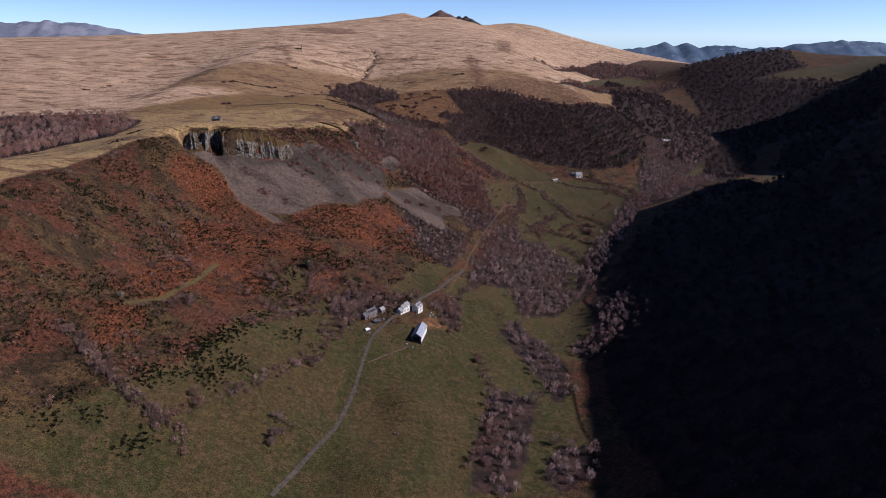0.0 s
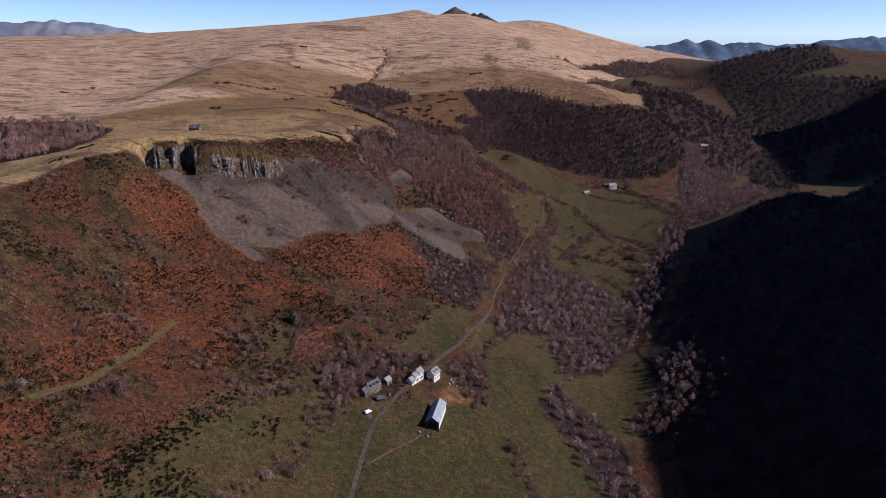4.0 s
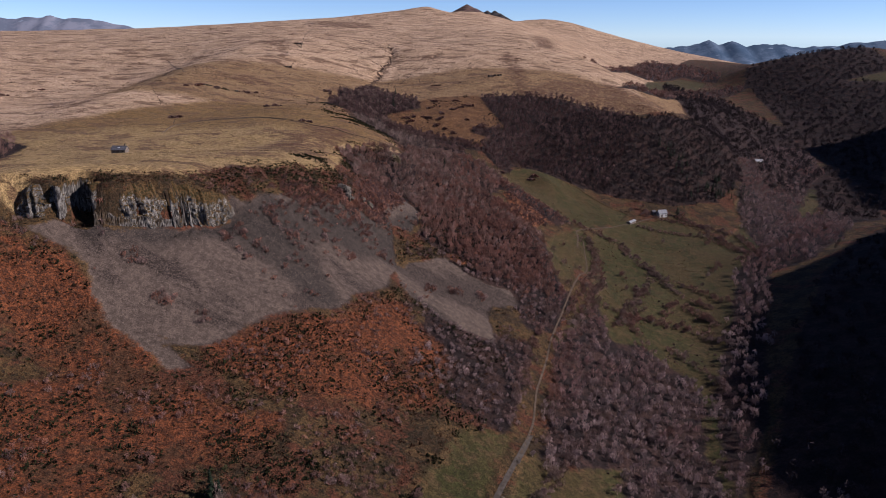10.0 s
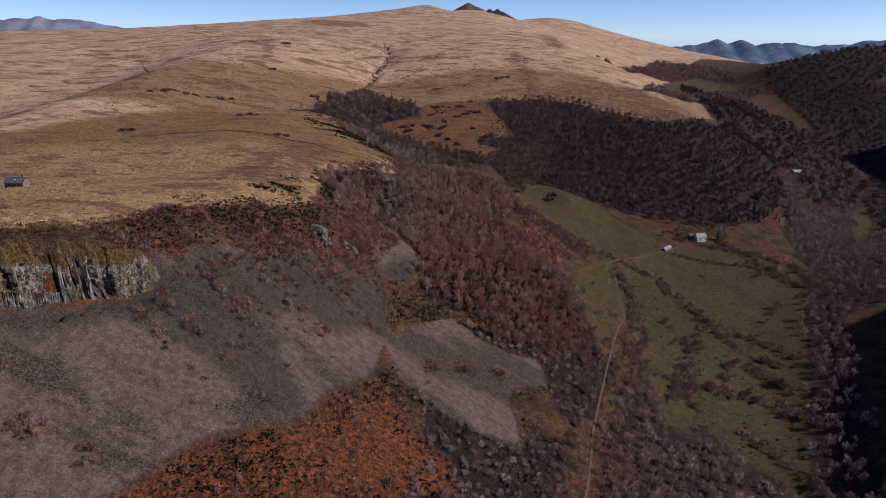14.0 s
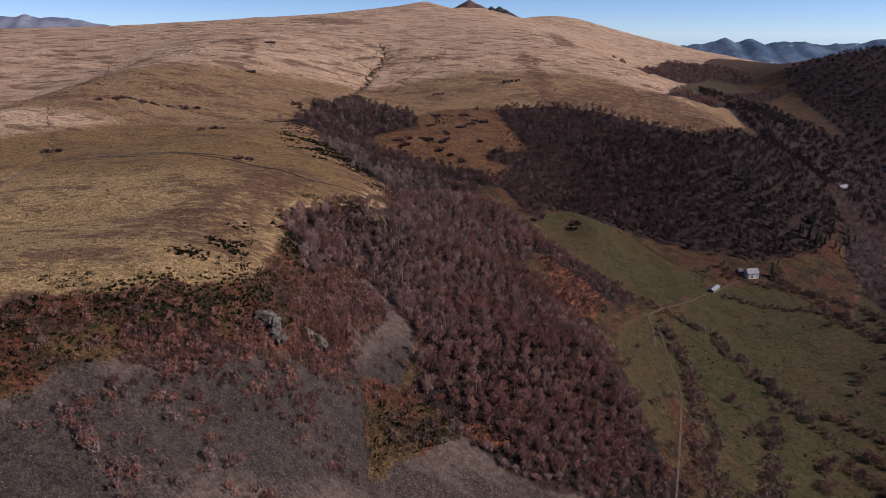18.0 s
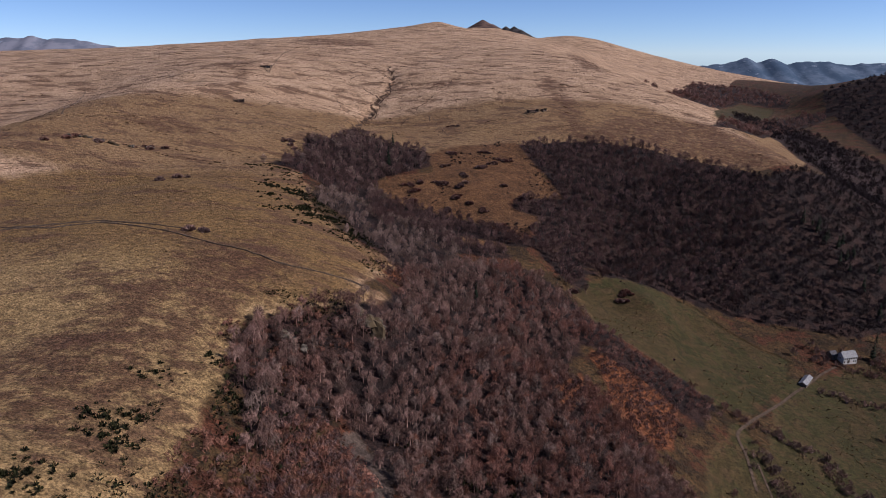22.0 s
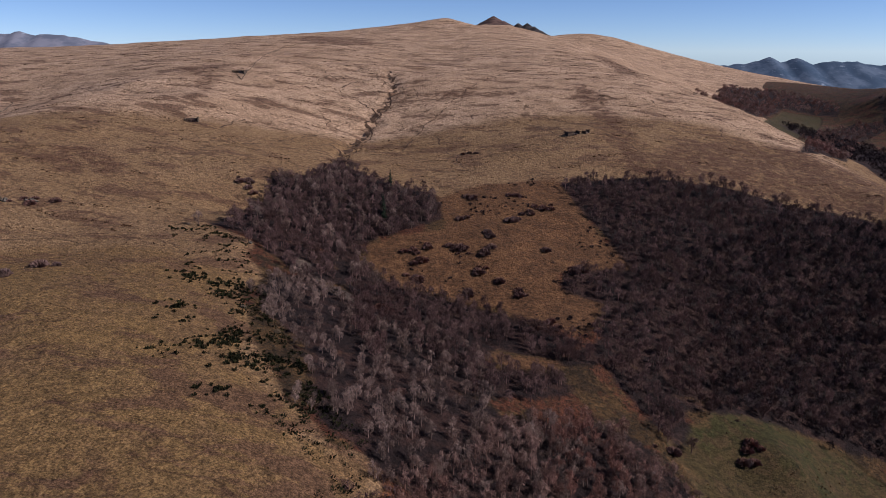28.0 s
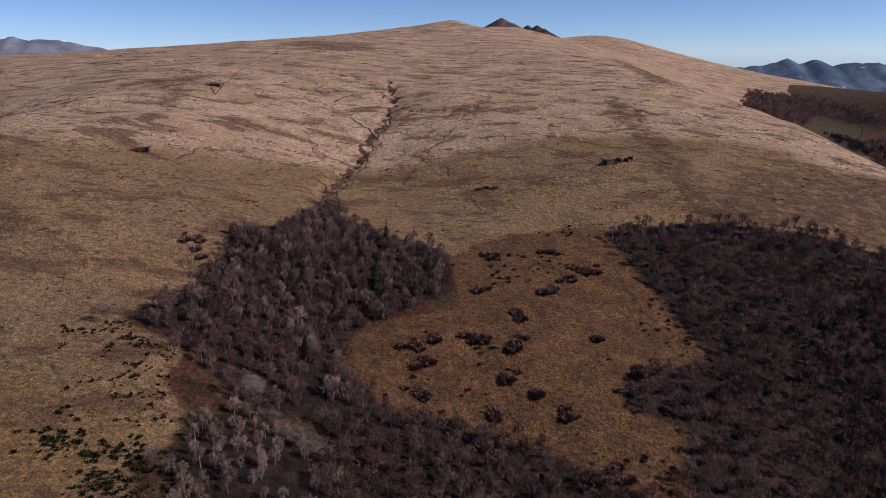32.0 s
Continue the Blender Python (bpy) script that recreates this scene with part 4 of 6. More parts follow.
    return float((z[0][0] * (1 - u) + z[0][1] * u) * (1 - v) + (z[1][0] * (1 - u) + z[1][1] * u) * v)


def levels(x, y):
    return np.array([level(a, b) for a, b in zip(x, y)])


def ribbon(name, line, half, mat, label, lift=0.12, jitter=0.25, kind="structure"):
    """A lane laid along the ground."""
    pts = [Vector((*p, 0)) for p in line]
    path = [pts[0]]
    for a, b in zip(pts, pts[1:]):
        k = max(1, int((b - a).length / 3))
        path += [a.lerp(b, (i + 1) / k) for i in range(k)]
    for _ in range(6):
        path = [path[0]] + [(path[i - 1] + path[i] * 2 + path[i + 1]) / 4 for i in range(1, len(path) - 1)] + [path[-1]]
    verts, faces = [], []
    for i, p in enumerate(path):
        d = (path[min(i + 1, len(path) - 1)] - path[max(i - 1, 0)]).normalized()
        side = Vector((d.y, -d.x, 0))
        for k in range(4):
            w = half * (1 + jitter * noise.noise((p.x * 0.2, p.y * 0.2, k)))
            q = p + side * w * (k / 1.5 - 1)
            verts.append((q.x, q.y, level(q.x, q.y) + lift))
        if i:
            for k in range(3):
                faces.append((4 * i + k - 4, 4 * i + k - 3, 4 * i + k + 1, 4 * i + k))
    return tagged(new(name, quick_mesh(name, verts, faces, mat, True)), label, "road", kind=kind)


ribbon("road", LANES["road"], 1.25, MAT_ROAD, "narrow worn tarmac lane through the hamlet", 0.25)
ribbon("track", LANES["track"], 0.6, MAT_DIRT, "stony dirt track along the valley side", 0.25)
ribbon("drive", LANES["drive"], 1.5, MAT_ROAD, "short tarmac drive to the old house", 0.3)
ribbon("farm_track", LANES["farm_track"], 0.6, MAT_DIRT, "bare earth farm track to the barn", 0.2)
ribbon("far_drive", LANES["far_drive"], 0.9, MAT_DIRT, "pale dirt drive to the lone farmhouse", 0.25)
ribbon("path", LANES["path"], 2.0, MAT_VERGE, "grassy footpath across the bracken slope", 0.2)


def furrow(line, half, label, seed, wander=3.0):
    """A winding cut that runs thin at both ends."""
    pts = [Vector((*p, 0)) for p in line]
    path = []
    for a, b in zip(pts, pts[1:]):
        k = max(1, int((b - a).length / 2.5))
        side = Vector((-(b - a).y, (b - a).x, 0)).normalized()
        path += [a.lerp(b, i / k) + side * wander * noise.fractal((a.x + i * 0.16, a.y, seed), 1.0, 2.0, 3) for i in range(k)]
    path.append(pts[-1])
    for _ in range(2):
        path = [path[0]] + [(path[i - 1] + path[i] * 2 + path[i + 1]) / 4 for i in range(1, len(path) - 1)] + [path[-1]]
    verts, faces = [], []
    for i, p in enumerate(path):
        d = (path[min(i + 1, len(path) - 1)] - path[max(i - 1, 0)]).normalized()
        thin = min(1.0, 0.15 + i / 8, 0.15 + (len(path) - 1 - i) / 8)
        for s in (-1, 1):
            w = half * thin * max(0.12, 0.9 + 1.6 * noise.noise((p.x * 0.13, p.y * 0.13, seed + s)))
            q = p + Vector((d.y, -d.x, 0)) * s * w
            verts.append((q.x, q.y, max(level(q.x, q.y), level(p.x, p.y)) + 0.12))
        if i:
            faces.append((2 * i - 2, 2 * i - 1, 2 * i + 1, 2 * i))
    return tagged(new("furrow", quick_mesh("furrow", verts, faces, MAT_PEAT, True)), label, "furrow", kind="structure")


for i, (key, line) in enumerate(LANES.items()):
    if key == "gully":
        furrow(line, 2.3, "dark winding stream cut down the hill", i, 9.0)
        furrow([(a + 5, b) for a, b in line[:5]], 0.9, "dark side channel of the stream cut", i + 40, 12.0)
    elif key.startswith("rill"):
        furrow(line, 0.4 if key in ("rill_i", "rill_j") else 0.55, "small washed-out furrow in dry grass", i, 7.0)
cut_rng = random.Random(8)
for i in range(46):
    x, y = cut_rng.uniform(-220, 330), cut_rng.uniform(1560, 2350)
    way = cut_rng.choice((-1, 1)) * cut_rng.uniform(0.3, 1.0)
    ln = cut_rng.uniform(25, 90)
    furrow([(x, y), (x + way * ln * 0.5, y - ln * 0.4), (x + way * ln * 0.8, y - ln)], cut_rng.uniform(0.4, 0.95), "small washed-out furrow in dry grass", 100 + i, 8.0)

# the tip of the old volcano and the rocky step beside it
def summit(name, cx, cy, base, tops, label, seed, mat):
    """A rocky summit: the sum of a few steep cones with worn, gullied flanks."""
    verts, faces, k = [], [], 46
    for j in range(k):
        for i in range(k):
            x, y = (i / (k - 1) - 0.5) * 260, (j / (k - 1) - 0.5) * 260
            z = max(top - base - steep * math.hypot(x - tx, y - ty) * (1 + 0.09 * noise.fractal((x * 0.03, y * 0.03, seed), 1.0, 2.0, 4)) for tx, ty, top, steep in tops)
            verts.append((cx + x, cy + y, base + max(z, -70)))
    for j in range(k - 1):
        for i in range(k - 1):
            a = j * k + i
            faces.append((a, a + 1, a + k + 1, a + k))
    return tagged(new(name, quick_mesh(name, verts, faces, mat)), label, "summit", kind="structure")


summit("volcanic_peak", 252, 4000, 350, ((0, 0, 407, 0.54), (45, 15, 388, 0.5)), "dark conical summit of heather and lava", 3, MAT_SUMMIT)
summit("rocky_step", 385, 3850, 310, ((-45, 0, 374, 0.75), (-10, -10, 373, 0.7), (14, -30, 360, 0.65), (40, -50, 343, 0.6)), "dark broken rock step on the ridge", 6, MAT_LAVA)

# far mountains, with the haze painted into their colours
def far_range(name, spine, depth, foot, label, seed, mat=MAT_HAZY_ROCK):
    verts, faces = [], []
    pts = [Vector(p) for p in spine]
    line = []
    for a, b in zip(pts, pts[1:]):
        k = max(2, int((b - a).length / 25))
        line += [a.lerp(b, i / k) for i in range(k)]
    line.append(pts[-1])
    rows = 14
    for i, p in enumerate(line):
        crag = noise.fractal((p.x * 0.008, seed, 0), 1.0, 2.0, 6) * 20
        for j in range(rows):
            f = j / (rows - 1)
            z = foot + (p.z + crag - foot) * (1 - f) ** 1.2
            wob = noise.fractal((p.x * 0.004, f * 3.0, seed), 1.0, 2.0, 5) * 60 * f * (1 - f) * 4
            verts.append((p.x + wob * 0.5, p.y - depth * f + wob, z + noise.fractal((p.x * 0.01, f * 5, seed + 3), 1.0, 2.0, 5) * 18 * f))
        if i:
            for j in range(rows - 1):
                a = rows * (i - 1) + j
                faces.append((a, a + 1, a + rows + 1, a + rows))
    return tagged(new(name, quick_mesh(name, verts, faces, mat, True)), label, "mountain", kind="structure")


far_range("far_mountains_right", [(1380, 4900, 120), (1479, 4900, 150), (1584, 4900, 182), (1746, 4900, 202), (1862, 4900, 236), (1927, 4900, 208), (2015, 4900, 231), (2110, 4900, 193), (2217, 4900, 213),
          (2383, 4900, 205), (2496, 4900, 190), (2677, 4900, 204), (2870, 4900, 222), (3134, 4900, 251), (3461, 4900, 231), (4200, 4900, 240)], 700, -60, "distant crags tinted blue for haze, with old snow patches", 3)
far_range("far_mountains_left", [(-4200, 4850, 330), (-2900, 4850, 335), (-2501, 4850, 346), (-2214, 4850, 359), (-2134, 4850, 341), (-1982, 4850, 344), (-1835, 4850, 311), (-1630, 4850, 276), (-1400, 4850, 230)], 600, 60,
          "distant plateau paled for haze, with old snow patches", 8, MAT_HAZY_PLATEAU)



# ---------------------------------------------------------------- building helpers
def part(name, bm, mat, parent, label=""):
    """Links a bmesh as one mesh object under a thing or a part."""
    me = bpy.data.meshes.new(name)
    bm.to_mesh(me)
    bm.free()
    me.materials.append(mat)
    ob = new(name, me)
    ob.parent = parent
    return tagged(ob, label) if label else ob


def thing(name, x, y, turn, label, category, group="", z=None):
    ob = new(name)
    ob.empty_display_size = 1
    ob.matrix_basis = pose(x, y, level(x, y) if z is None else z, 0, 0, turn)
    return tagged(ob, label, category, group)


def box(x0, y0, z0, x1, y1, z1, bevel=0.0, bm=None):
    bm = bm or bmesh.new()
    vs = [bm.verts.new(p) for p in ((x0, y0, z0), (x1, y0, z0), (x1, y1, z0), (x0, y1, z0), (x0, y0, z1), (x1, y0, z1), (x1, y1, z1), (x0, y1, z1))]
    for f in ((0, 3, 2, 1), (4, 5, 6, 7), (0, 1, 5, 4), (1, 2, 6, 5), (2, 3, 7, 6), (3, 0, 4, 7)):
        bm.faces.new([vs[i] for i in f])
    if bevel:
        bmesh.ops.bevel(bm, geom=bm.edges[:], offset=bevel, segments=1, affect="EDGES")
    return bm


def gabled(length, width, eave, ridge):
    """A solid gabled body: the ridge runs along x, from -2 m under the ground."""
    bm = bmesh.new()
    rings = []
    for x in (-length / 2, length / 2):
        rings.append([bm.verts.new((x, y, z)) for y, z in ((-width / 2, -2.0), (width / 2, -2.0), (width / 2, eave), (0, ridge), (-width / 2, eave))])
    bm.faces.new(rings[0])
    bm.faces.new(rings[1][::-1])
    for i in range(5):
        bm.faces.new((rings[0][i], rings[1][i], rings[1][(i + 1) % 5], rings[0][(i + 1) % 5]))
    bmesh.ops.recalc_face_normals(bm, faces=bm.faces[:])
    return bm


def roof_slope(length, width, eave, ridge, side, over=0.35, thick=0.22):
    """One slab of a gabled roof, lying just above the body."""
    bm = bmesh.new()
    rise = (ridge - eave) / (width / 2)
    out = width / 2 + over
    ring = [(0.0, ridge + 0.03), (side * out, ridge - rise * out + 0.03), (side * out, ridge - rise * out + 0.03 + thick), (0.0, ridge + 0.03 + thick)]
    ends = [[bm.verts.new((x, y, z)) for y, z in ring] for x in (-length / 2 - over, length / 2 + over)]
    bm.faces.new(ends[0])
    bm.faces.new(ends[1][::-1])
    for i in range(4):
        bm.faces.new((ends[0][i], ends[1][i], ends[1][(i + 1) % 4], ends[0][(i + 1) % 4]))
    bmesh.ops.recalc_face_normals(bm, faces=bm.faces[:])
    return bm


def opening(parent, name, u, z, w, h, face, half, mat, pane=True):
    """A window or door on a long side (face +-1: y side) or a gable (face +-2: x side)."""
    d = 0.06
    if abs(face) == 1:
        y = face * (half + 0.003)
        frame_ob = part(name, box(u - w / 2, min(y, y + face * d), z, u + w / 2, max(y, y + face * d), z + h), mat, parent)
        y += face * (d + 0.004)
        cut = (u - w * 0.36, min(y, y + face * 0.02), z + h * 0.1, u + w * 0.36, max(y, y + face * 0.02), z + h * 0.9)
    else:
        s = 1 if face > 0 else -1
        x = s * (half + 0.003)
        frame_ob = part(name, box(min(x, x + s * d), u - w / 2, z, max(x, x + s * d), u + w / 2, z + h), mat, parent)
        x += s * (d + 0.004)
        cut = (min(x, x + s * 0.02), u - w * 0.36, z + h * 0.1, max(x, x + s * 0.02), u + w * 0.36, z + h * 0.9)
    if pane:
        part("pane", box(*cut), MAT_GLASS, frame_ob)


def house(name, x, y, turn, length, width, eave, ridge, walls, roof, label, category="house", openings=(), chimneys=(), dormers=(), z=None):
    h = thing(name, x, y, turn, label, category, z=z)
    part("wall", gabled(length, width, eave, ridge), walls, h)
    for s in (-1, 1):
        part("roof", roof_slope(length, width, eave, ridge, s), roof, h)
    for kind, u, zz, w, hh, face in openings:
        opening(h, kind, u, zz, w, hh, face, width / 2 if abs(face) == 1 else length / 2, MAT_TIMBER if kind == "door" else MAT_SHUTTER, kind != "door")
    for u in chimneys:
        c = part("chimney", box(u - 0.45, -0.4, ridge - 0.8, u + 0.45, 0.4, ridge + 1.3, 0.04), MAT_RUBBLE, h)
        part("chimney_pot", box(u - 0.2, -0.2, ridge + 1.3, u + 0.2, 0.2, ridge + 1.7), MAT_DARK, c)
    for u, s in dormers:
        zc = (eave + ridge) / 2
        dbm = gabled(1.3, 1.2, 0, 0)
        bmesh.ops.delete(dbm, geom=dbm.verts[:], context="VERTS")
        box(u - 0.65, min(s * width * 0.12, s * width * 0.42), zc - 0.9, u + 0.65, max(s * width * 0.12, s * width * 0.42), zc + 0.75, bm=dbm)
        dm = part("dormer", dbm, walls, h)
        part("dormer_roof", box(u - 0.8, min(s * width * 0.1, s * width * 0.46), zc + 0.78, u + 0.8, max(s * width * 0.1, s * width * 0.46), zc + 0.92), roof, dm)
        yy = s * (width * 0.42 + 0.004)
        part("pane", box(u - 0.4, min(yy, yy + s * 0.03), zc - 0.3, u + 0.4, max(yy, yy + s * 0.03), zc + 0.6), MAT_GLASS, dm)
    return h


# ---------------------------------------------------------------- hamlet
house("white_house", 15.2, 545.0, 58, 8.0, 5.6, 4.8, 7.2, MAT_RENDER, MAT_PALE_ROOF, "white rendered farmhouse with pale slate roof by the lane",
      openings=[("window", u, z, 0.9, 1.3, -1) for z in (0.9, 3.4) for u in (-2.6, 0.0, 2.6)] + [("window", 0.9, 3.4, 0.8, 1.2, -2), ("door", -0.8, 0.0, 1.0, 2.1, -2)], chimneys=(-3.4,), dormers=((-1.6, -1), (1.6, -1)))
for i, (x, y, ln, ev) in enumerate(((0.2, 531.2, 4.6, 2.4), (2.6, 535.4, 4.9, 3.9), (5.2, 539.8, 5.2, 5.2))):
    house("row_house", x, y, 60, ln, 4.8, ev, ev + 2.0, MAT_RENDER, MAT_PALE_ROOF, ("low white end house of a stepped stone row", "white middle house of a stepped stone row", "tall white house at the head of a stepped row")[i],
          openings=[("window", u, z, 0.8, 1.1, -1) for u in (-1.4, 1.4) for z in ((0.8,) if ev < 4 else (0.8, 3.2))] + [("door", 0.0, 0.0, 1.0, 2.1, -1), ("window", 0.6, 1.2, 0.7, 0.9, -2)], chimneys=(ln / 2 - 0.8,))
house("old_house", -23.0, 513.5, 52, 10.5, 5.6, 3.2, 6.4, MAT_RUBBLE, MAT_SLATE, "old stone house with dark lauze roof and dormers", openings=[("window", u, 0.9, 0.9, 1.2, -1) for u in (-3.8, -1.5, 1.5, 3.8)] + [("door", 0.0, 0.0, 1.1, 2.1, -1)],
      chimneys=(-4.4, 4.4), dormers=((-3, -1), (0, -1), (3, -1)))
house("lean_to", -27.6, 507.4, 52, 3.4, 5.2, 2.4, 4.8, MAT_RUBBLE, MAT_SLATE, "low stone annex with dark roof against the old house", "annex", openings=[("door", 0.0, 0.0, 1.2, 1.9, -1)])
house("shed", -14.5, 524.5, 55, 4.6, 4.0, 2.4, 4.2, MAT_RUBBLE, MAT_PALE_ROOF, "small stone shed with grey roof on rough grass", "shed", openings=[("door", 0.0, 0.0, 1.2, 1.9, -1)])
house("hut", -17.5, 505.0, 10, 4.6, 3.6, 2.2, 3.4, MAT_TIMBER, MAT_SLATE, "dark timber hut under a low slate roof", "hut", openings=[("door", 0.0, 0.0, 1.2, 1.8, -1)])

barn = thing("barn", 15.2, 498.5, 76.5, "long metal-roofed barn with a shade-black gable panel in the meadow", "barn")
part("wall", gabled(22.5, 7.6, 4.2, 7.0), MAT_TIMBER, barn, "dark weathered timber cladding")
for s in (-1, 1):
    roof = part("roof", roof_slope(22.5, 7.6, 4.2, 7.0, s, 0.5, 0.12), MAT_SHEET, barn, "bluish zinc sheet roof")
    rise = 2.8 / 3.8
    for i in range(12):
        u = -11 + 2 * i
        bm = bmesh.new()
        ring = [(0.1, 7.16), (s * 4.28, 7.23 - rise * 4.28)]
        vs = [bm.verts.new((u + du, yy * (1 if k else s) if k == 0 else yy, zz + dz)) for dz in (0.0, 0.07) for k, (yy, zz) in enumerate(ring) for du in (-0.05, 0.05)]
        for f in ((0, 1, 3, 2), (4, 6, 7, 5), (0, 2, 6, 4), (1, 5, 7, 3), (0, 4, 5, 1), (2, 3, 7, 6)):
            bm.faces.new([vs[i2] for i2 in f])
        part("seam", bm, MAT_SHEET, roof)
# the gable is closed; a black slab stands for the shade inside
part("doorway_shade", box(-11.36, -2.6, 0.0, -11.3, 2.6, 3.8), MAT_DARK, barn, "near-black panel standing for a doorway's inner shade")
part("side_wall", box(-10.9, -3.86, -0.5, 10.9, -3.81, 4.0), MAT_RENDER, barn, "pale rendered long side")


def boulder_mesh(seed, r=1.0, squash=0.7):
    rng = random.Random(seed)
    bm = bmesh.new()
    bmesh.ops.create_icosphere(bm, subdivisions=3, radius=r)
    # flat breaks, then a rough skin
    cuts = [(Vector((rng.gauss(0, 1), rng.gauss(0, 1), rng.gauss(0, 0.7))).normalized(), rng.uniform(0.5, 0.85) * r) for i in range(9)]
    for v in bm.verts:
        for d, far in cuts:
            v.co -= d * max(0.0, v.co.dot(d) - far)
        k = 1 + 0.25 * noise.noise(v.co * (1.1 / r) + Vector((seed * 3.1, 0, 0))) + 0.12 * noise.noise(v.co * (4.0 / r) + Vector((seed, 0, 7)))
        v.co = Vector((v.co.x * k * 1.25, v.co.y * k, v.co.z * k * squash))
    return bm


# van, clutter and poles
van = thing("van", -24.5, 491, 40, "small white van parked on the grass verge", "van")
bm = box(-2.1, -0.85, 0.45, 2.1, 0.85, 1.3, 0.12)
part("body", bm, MAT_VAN, van)
bm = box(-2.05, -0.8, 1.3, 1.1, 0.8, 2.0, 0.14)
part("cabin", bm, MAT_VAN, van)
part("windscreen", box(1.1, -0.7, 1.35, 1.16, 0.7, 1.9), MAT_GLASS, van, "dark glass windscreen")
for wx in (-1.4, 1.4):
    for wy in (-0.82, 0.82):
        bm = bmesh.new()
        bmesh.ops.create_cone(bm, cap_ends=True, segments=14, radius1=0.34, radius2=0.34, depth=0.2)
        bmesh.ops.rotate(bm, verts=bm.verts, matrix=Matrix.Rotation(radians(90), 3, "X"))
        bmesh.ops.translate(bm, verts=bm.verts, vec=(wx, wy, 0.34))
        part("wheel", bm, MAT_TYRE, van)


def pole(x, y, tall):
    p = thing("utility_pole", x, y, 30, "thin weathered wooden utility pole in the grass", "pole", "poles by the hamlet")
    bm = bmesh.new()
    bmesh.ops.create_cone(bm, cap_ends=True, segments=8, radius1=0.16, radius2=0.10, depth=tall + 1)
    bmesh.ops.translate(bm, verts=bm.verts, vec=(0, 0, tall / 2 - 0.5))
    part("shaft", bm, MAT_TIMBER, p)
    part("crossarm", box(-0.7, -0.06, tall - 0.5, 0.7, 0.06, tall - 0.35), MAT_TIMBER, p)
    for u in (-0.6, 0.6):
        part("insulator", box(u - 0.05, -0.05, tall - 0.35, u + 0.05, 0.05, tall - 0.15), MAT_VAN, p)


for x, y, tall in ((1, 501, 9.0), (34, 588, 8.0), (-38, 428, 8.0), (330, 1186, 9.0)):
    pole(x, y, tall)
rng = random.Random(5)
for i in range(14):
    x, y = rng.choice(((8, 486), (26, 541), (30, 545), (22, 520), (12, 483), (-8, 515)))
    x, y = x + rng.uniform(-5, 5), y + rng.uniform(-4, 4)
    s = rng.uniform(0.5, 1.6)
    ob = thing("timber_stack" if i % 2 else "wrapped_bale", x, y, rng.uniform(0, 180), "weathered timber and scrap heap in the yard" if i % 2 else "pale wrapped bale lying by the barn yard", "yard clutter", "yard clutter")
    if i % 2:
        for k in range(3):
            part("plank", box(-s, -0.3 + 0.2 * k, 0.0 + 0.12 * k, s, -0.12 + 0.2 * k, 0.16 + 0.12 * k, 0.02), MAT_TIMBER, ob)
    else:
        bm = bmesh.new()
        bmesh.ops.create_cone(bm, cap_ends=True, segments=12, radius1=0.6, radius2=0.6, depth=1.1)
        bmesh.ops.bevel(bm, geom=bm.edges[:], offset=0.08, segments=1, affect="EDGES")
        bmesh.ops.translate(bm, verts=bm.verts, vec=(0, 0, 0.5))
        part("bale_wrap", bm, MAT_SHEET, ob)

# ---------------------------------------------------------------- lone farm, moor cabins and ruins
house("lone_farmhouse", 322, 1203, 12, 12.0, 7.2, 4.6, 8.4, MAT_RENDER, MAT_PALE_ROOF, "white lone farmhouse with pale steep roof above the meadows",
      openings=[("window", u, 2.9, 0.9, 1.3, -1) for u in (-5, -3, -1, 1, 3, 5)] + [("window", u, 0.6, 1.0, 1.4, -1) for u in (-5, 3, 5)] + [("door", -1.5, 0.0, 2.0, 2.5, -1), ("window", 0.0, 2.8, 0.9, 1.3, -2)], chimneys=(-5.8, 5.8))
house("farm_annex", 312, 1206, 12, 5.0, 6.0, 3.0, 5.4, MAT_RUBBLE, MAT_SLATE, "dark stone annex beside the lone farmhouse", "annex", openings=[("door", 0, 0, 1.6, 2.2, -1)])
house("low_shed", 271, 1166, 48, 16.0, 5.0, 2.2, 3.6, MAT_RUBBLE, MAT_PALE_ROOF, "long low shed with pale roof beside the drive", "shed", openings=[("door", -4, 0, 2.4, 1.9, -1), ("door", 3, 0, 2.4, 1.9, -1)])
cabin = house("moor_cabin", -207, 828, -4, 10.0, 5.6, 2.2, 4.6, MAT_RUBBLE, MAT_SLATE, "low stone moor cabin with dark slate roof", "cabin", openings=[("window", -3, 0.8, 0.8, 1.0, -1), ("window", 3, 0.8, 0.8, 1.0, -1), ("door", 0, 0, 1.1, 1.9, -1), ("window", 0, 1.4, 0.8, 0.9, 2)], chimneys=(3.9,))
part("skylight", box(-0.6, -1.75, 3.45, 0.6, -1.5, 3.95), MAT_VAN, cabin, "pale skylight on the roof")


def ruin(x, y, turn, size, label):
    r = thing("ruined_hut", x, y, turn, label, "ruin", "ruined huts on the hill")
    rg = random.Random(int(x))
    for k, (x0, y0, x1, y1, hh) in enumerate(((-size, -size * 0.5, -size + 0.8, size * 0.5, 2.6), (size - 0.8, -size * 0.5, size, size * 0.5, 3.4), (-size + 0.8, size * 0.5 - 0.8, size - 0.8, size * 0.5, 2.2), (-size + 0.8, -size * 0.5, 0.0, -size * 0.5 + 0.8, 1.6))):
        bm = box(x0, y0, -1.0, x1, y1, hh)
        bmesh.ops.subdivide_edges(bm, edges=bm.edges[:], cuts=3, use_grid_fill=True)
        for v in bm.verts:
            if v.co.z > 0.4:
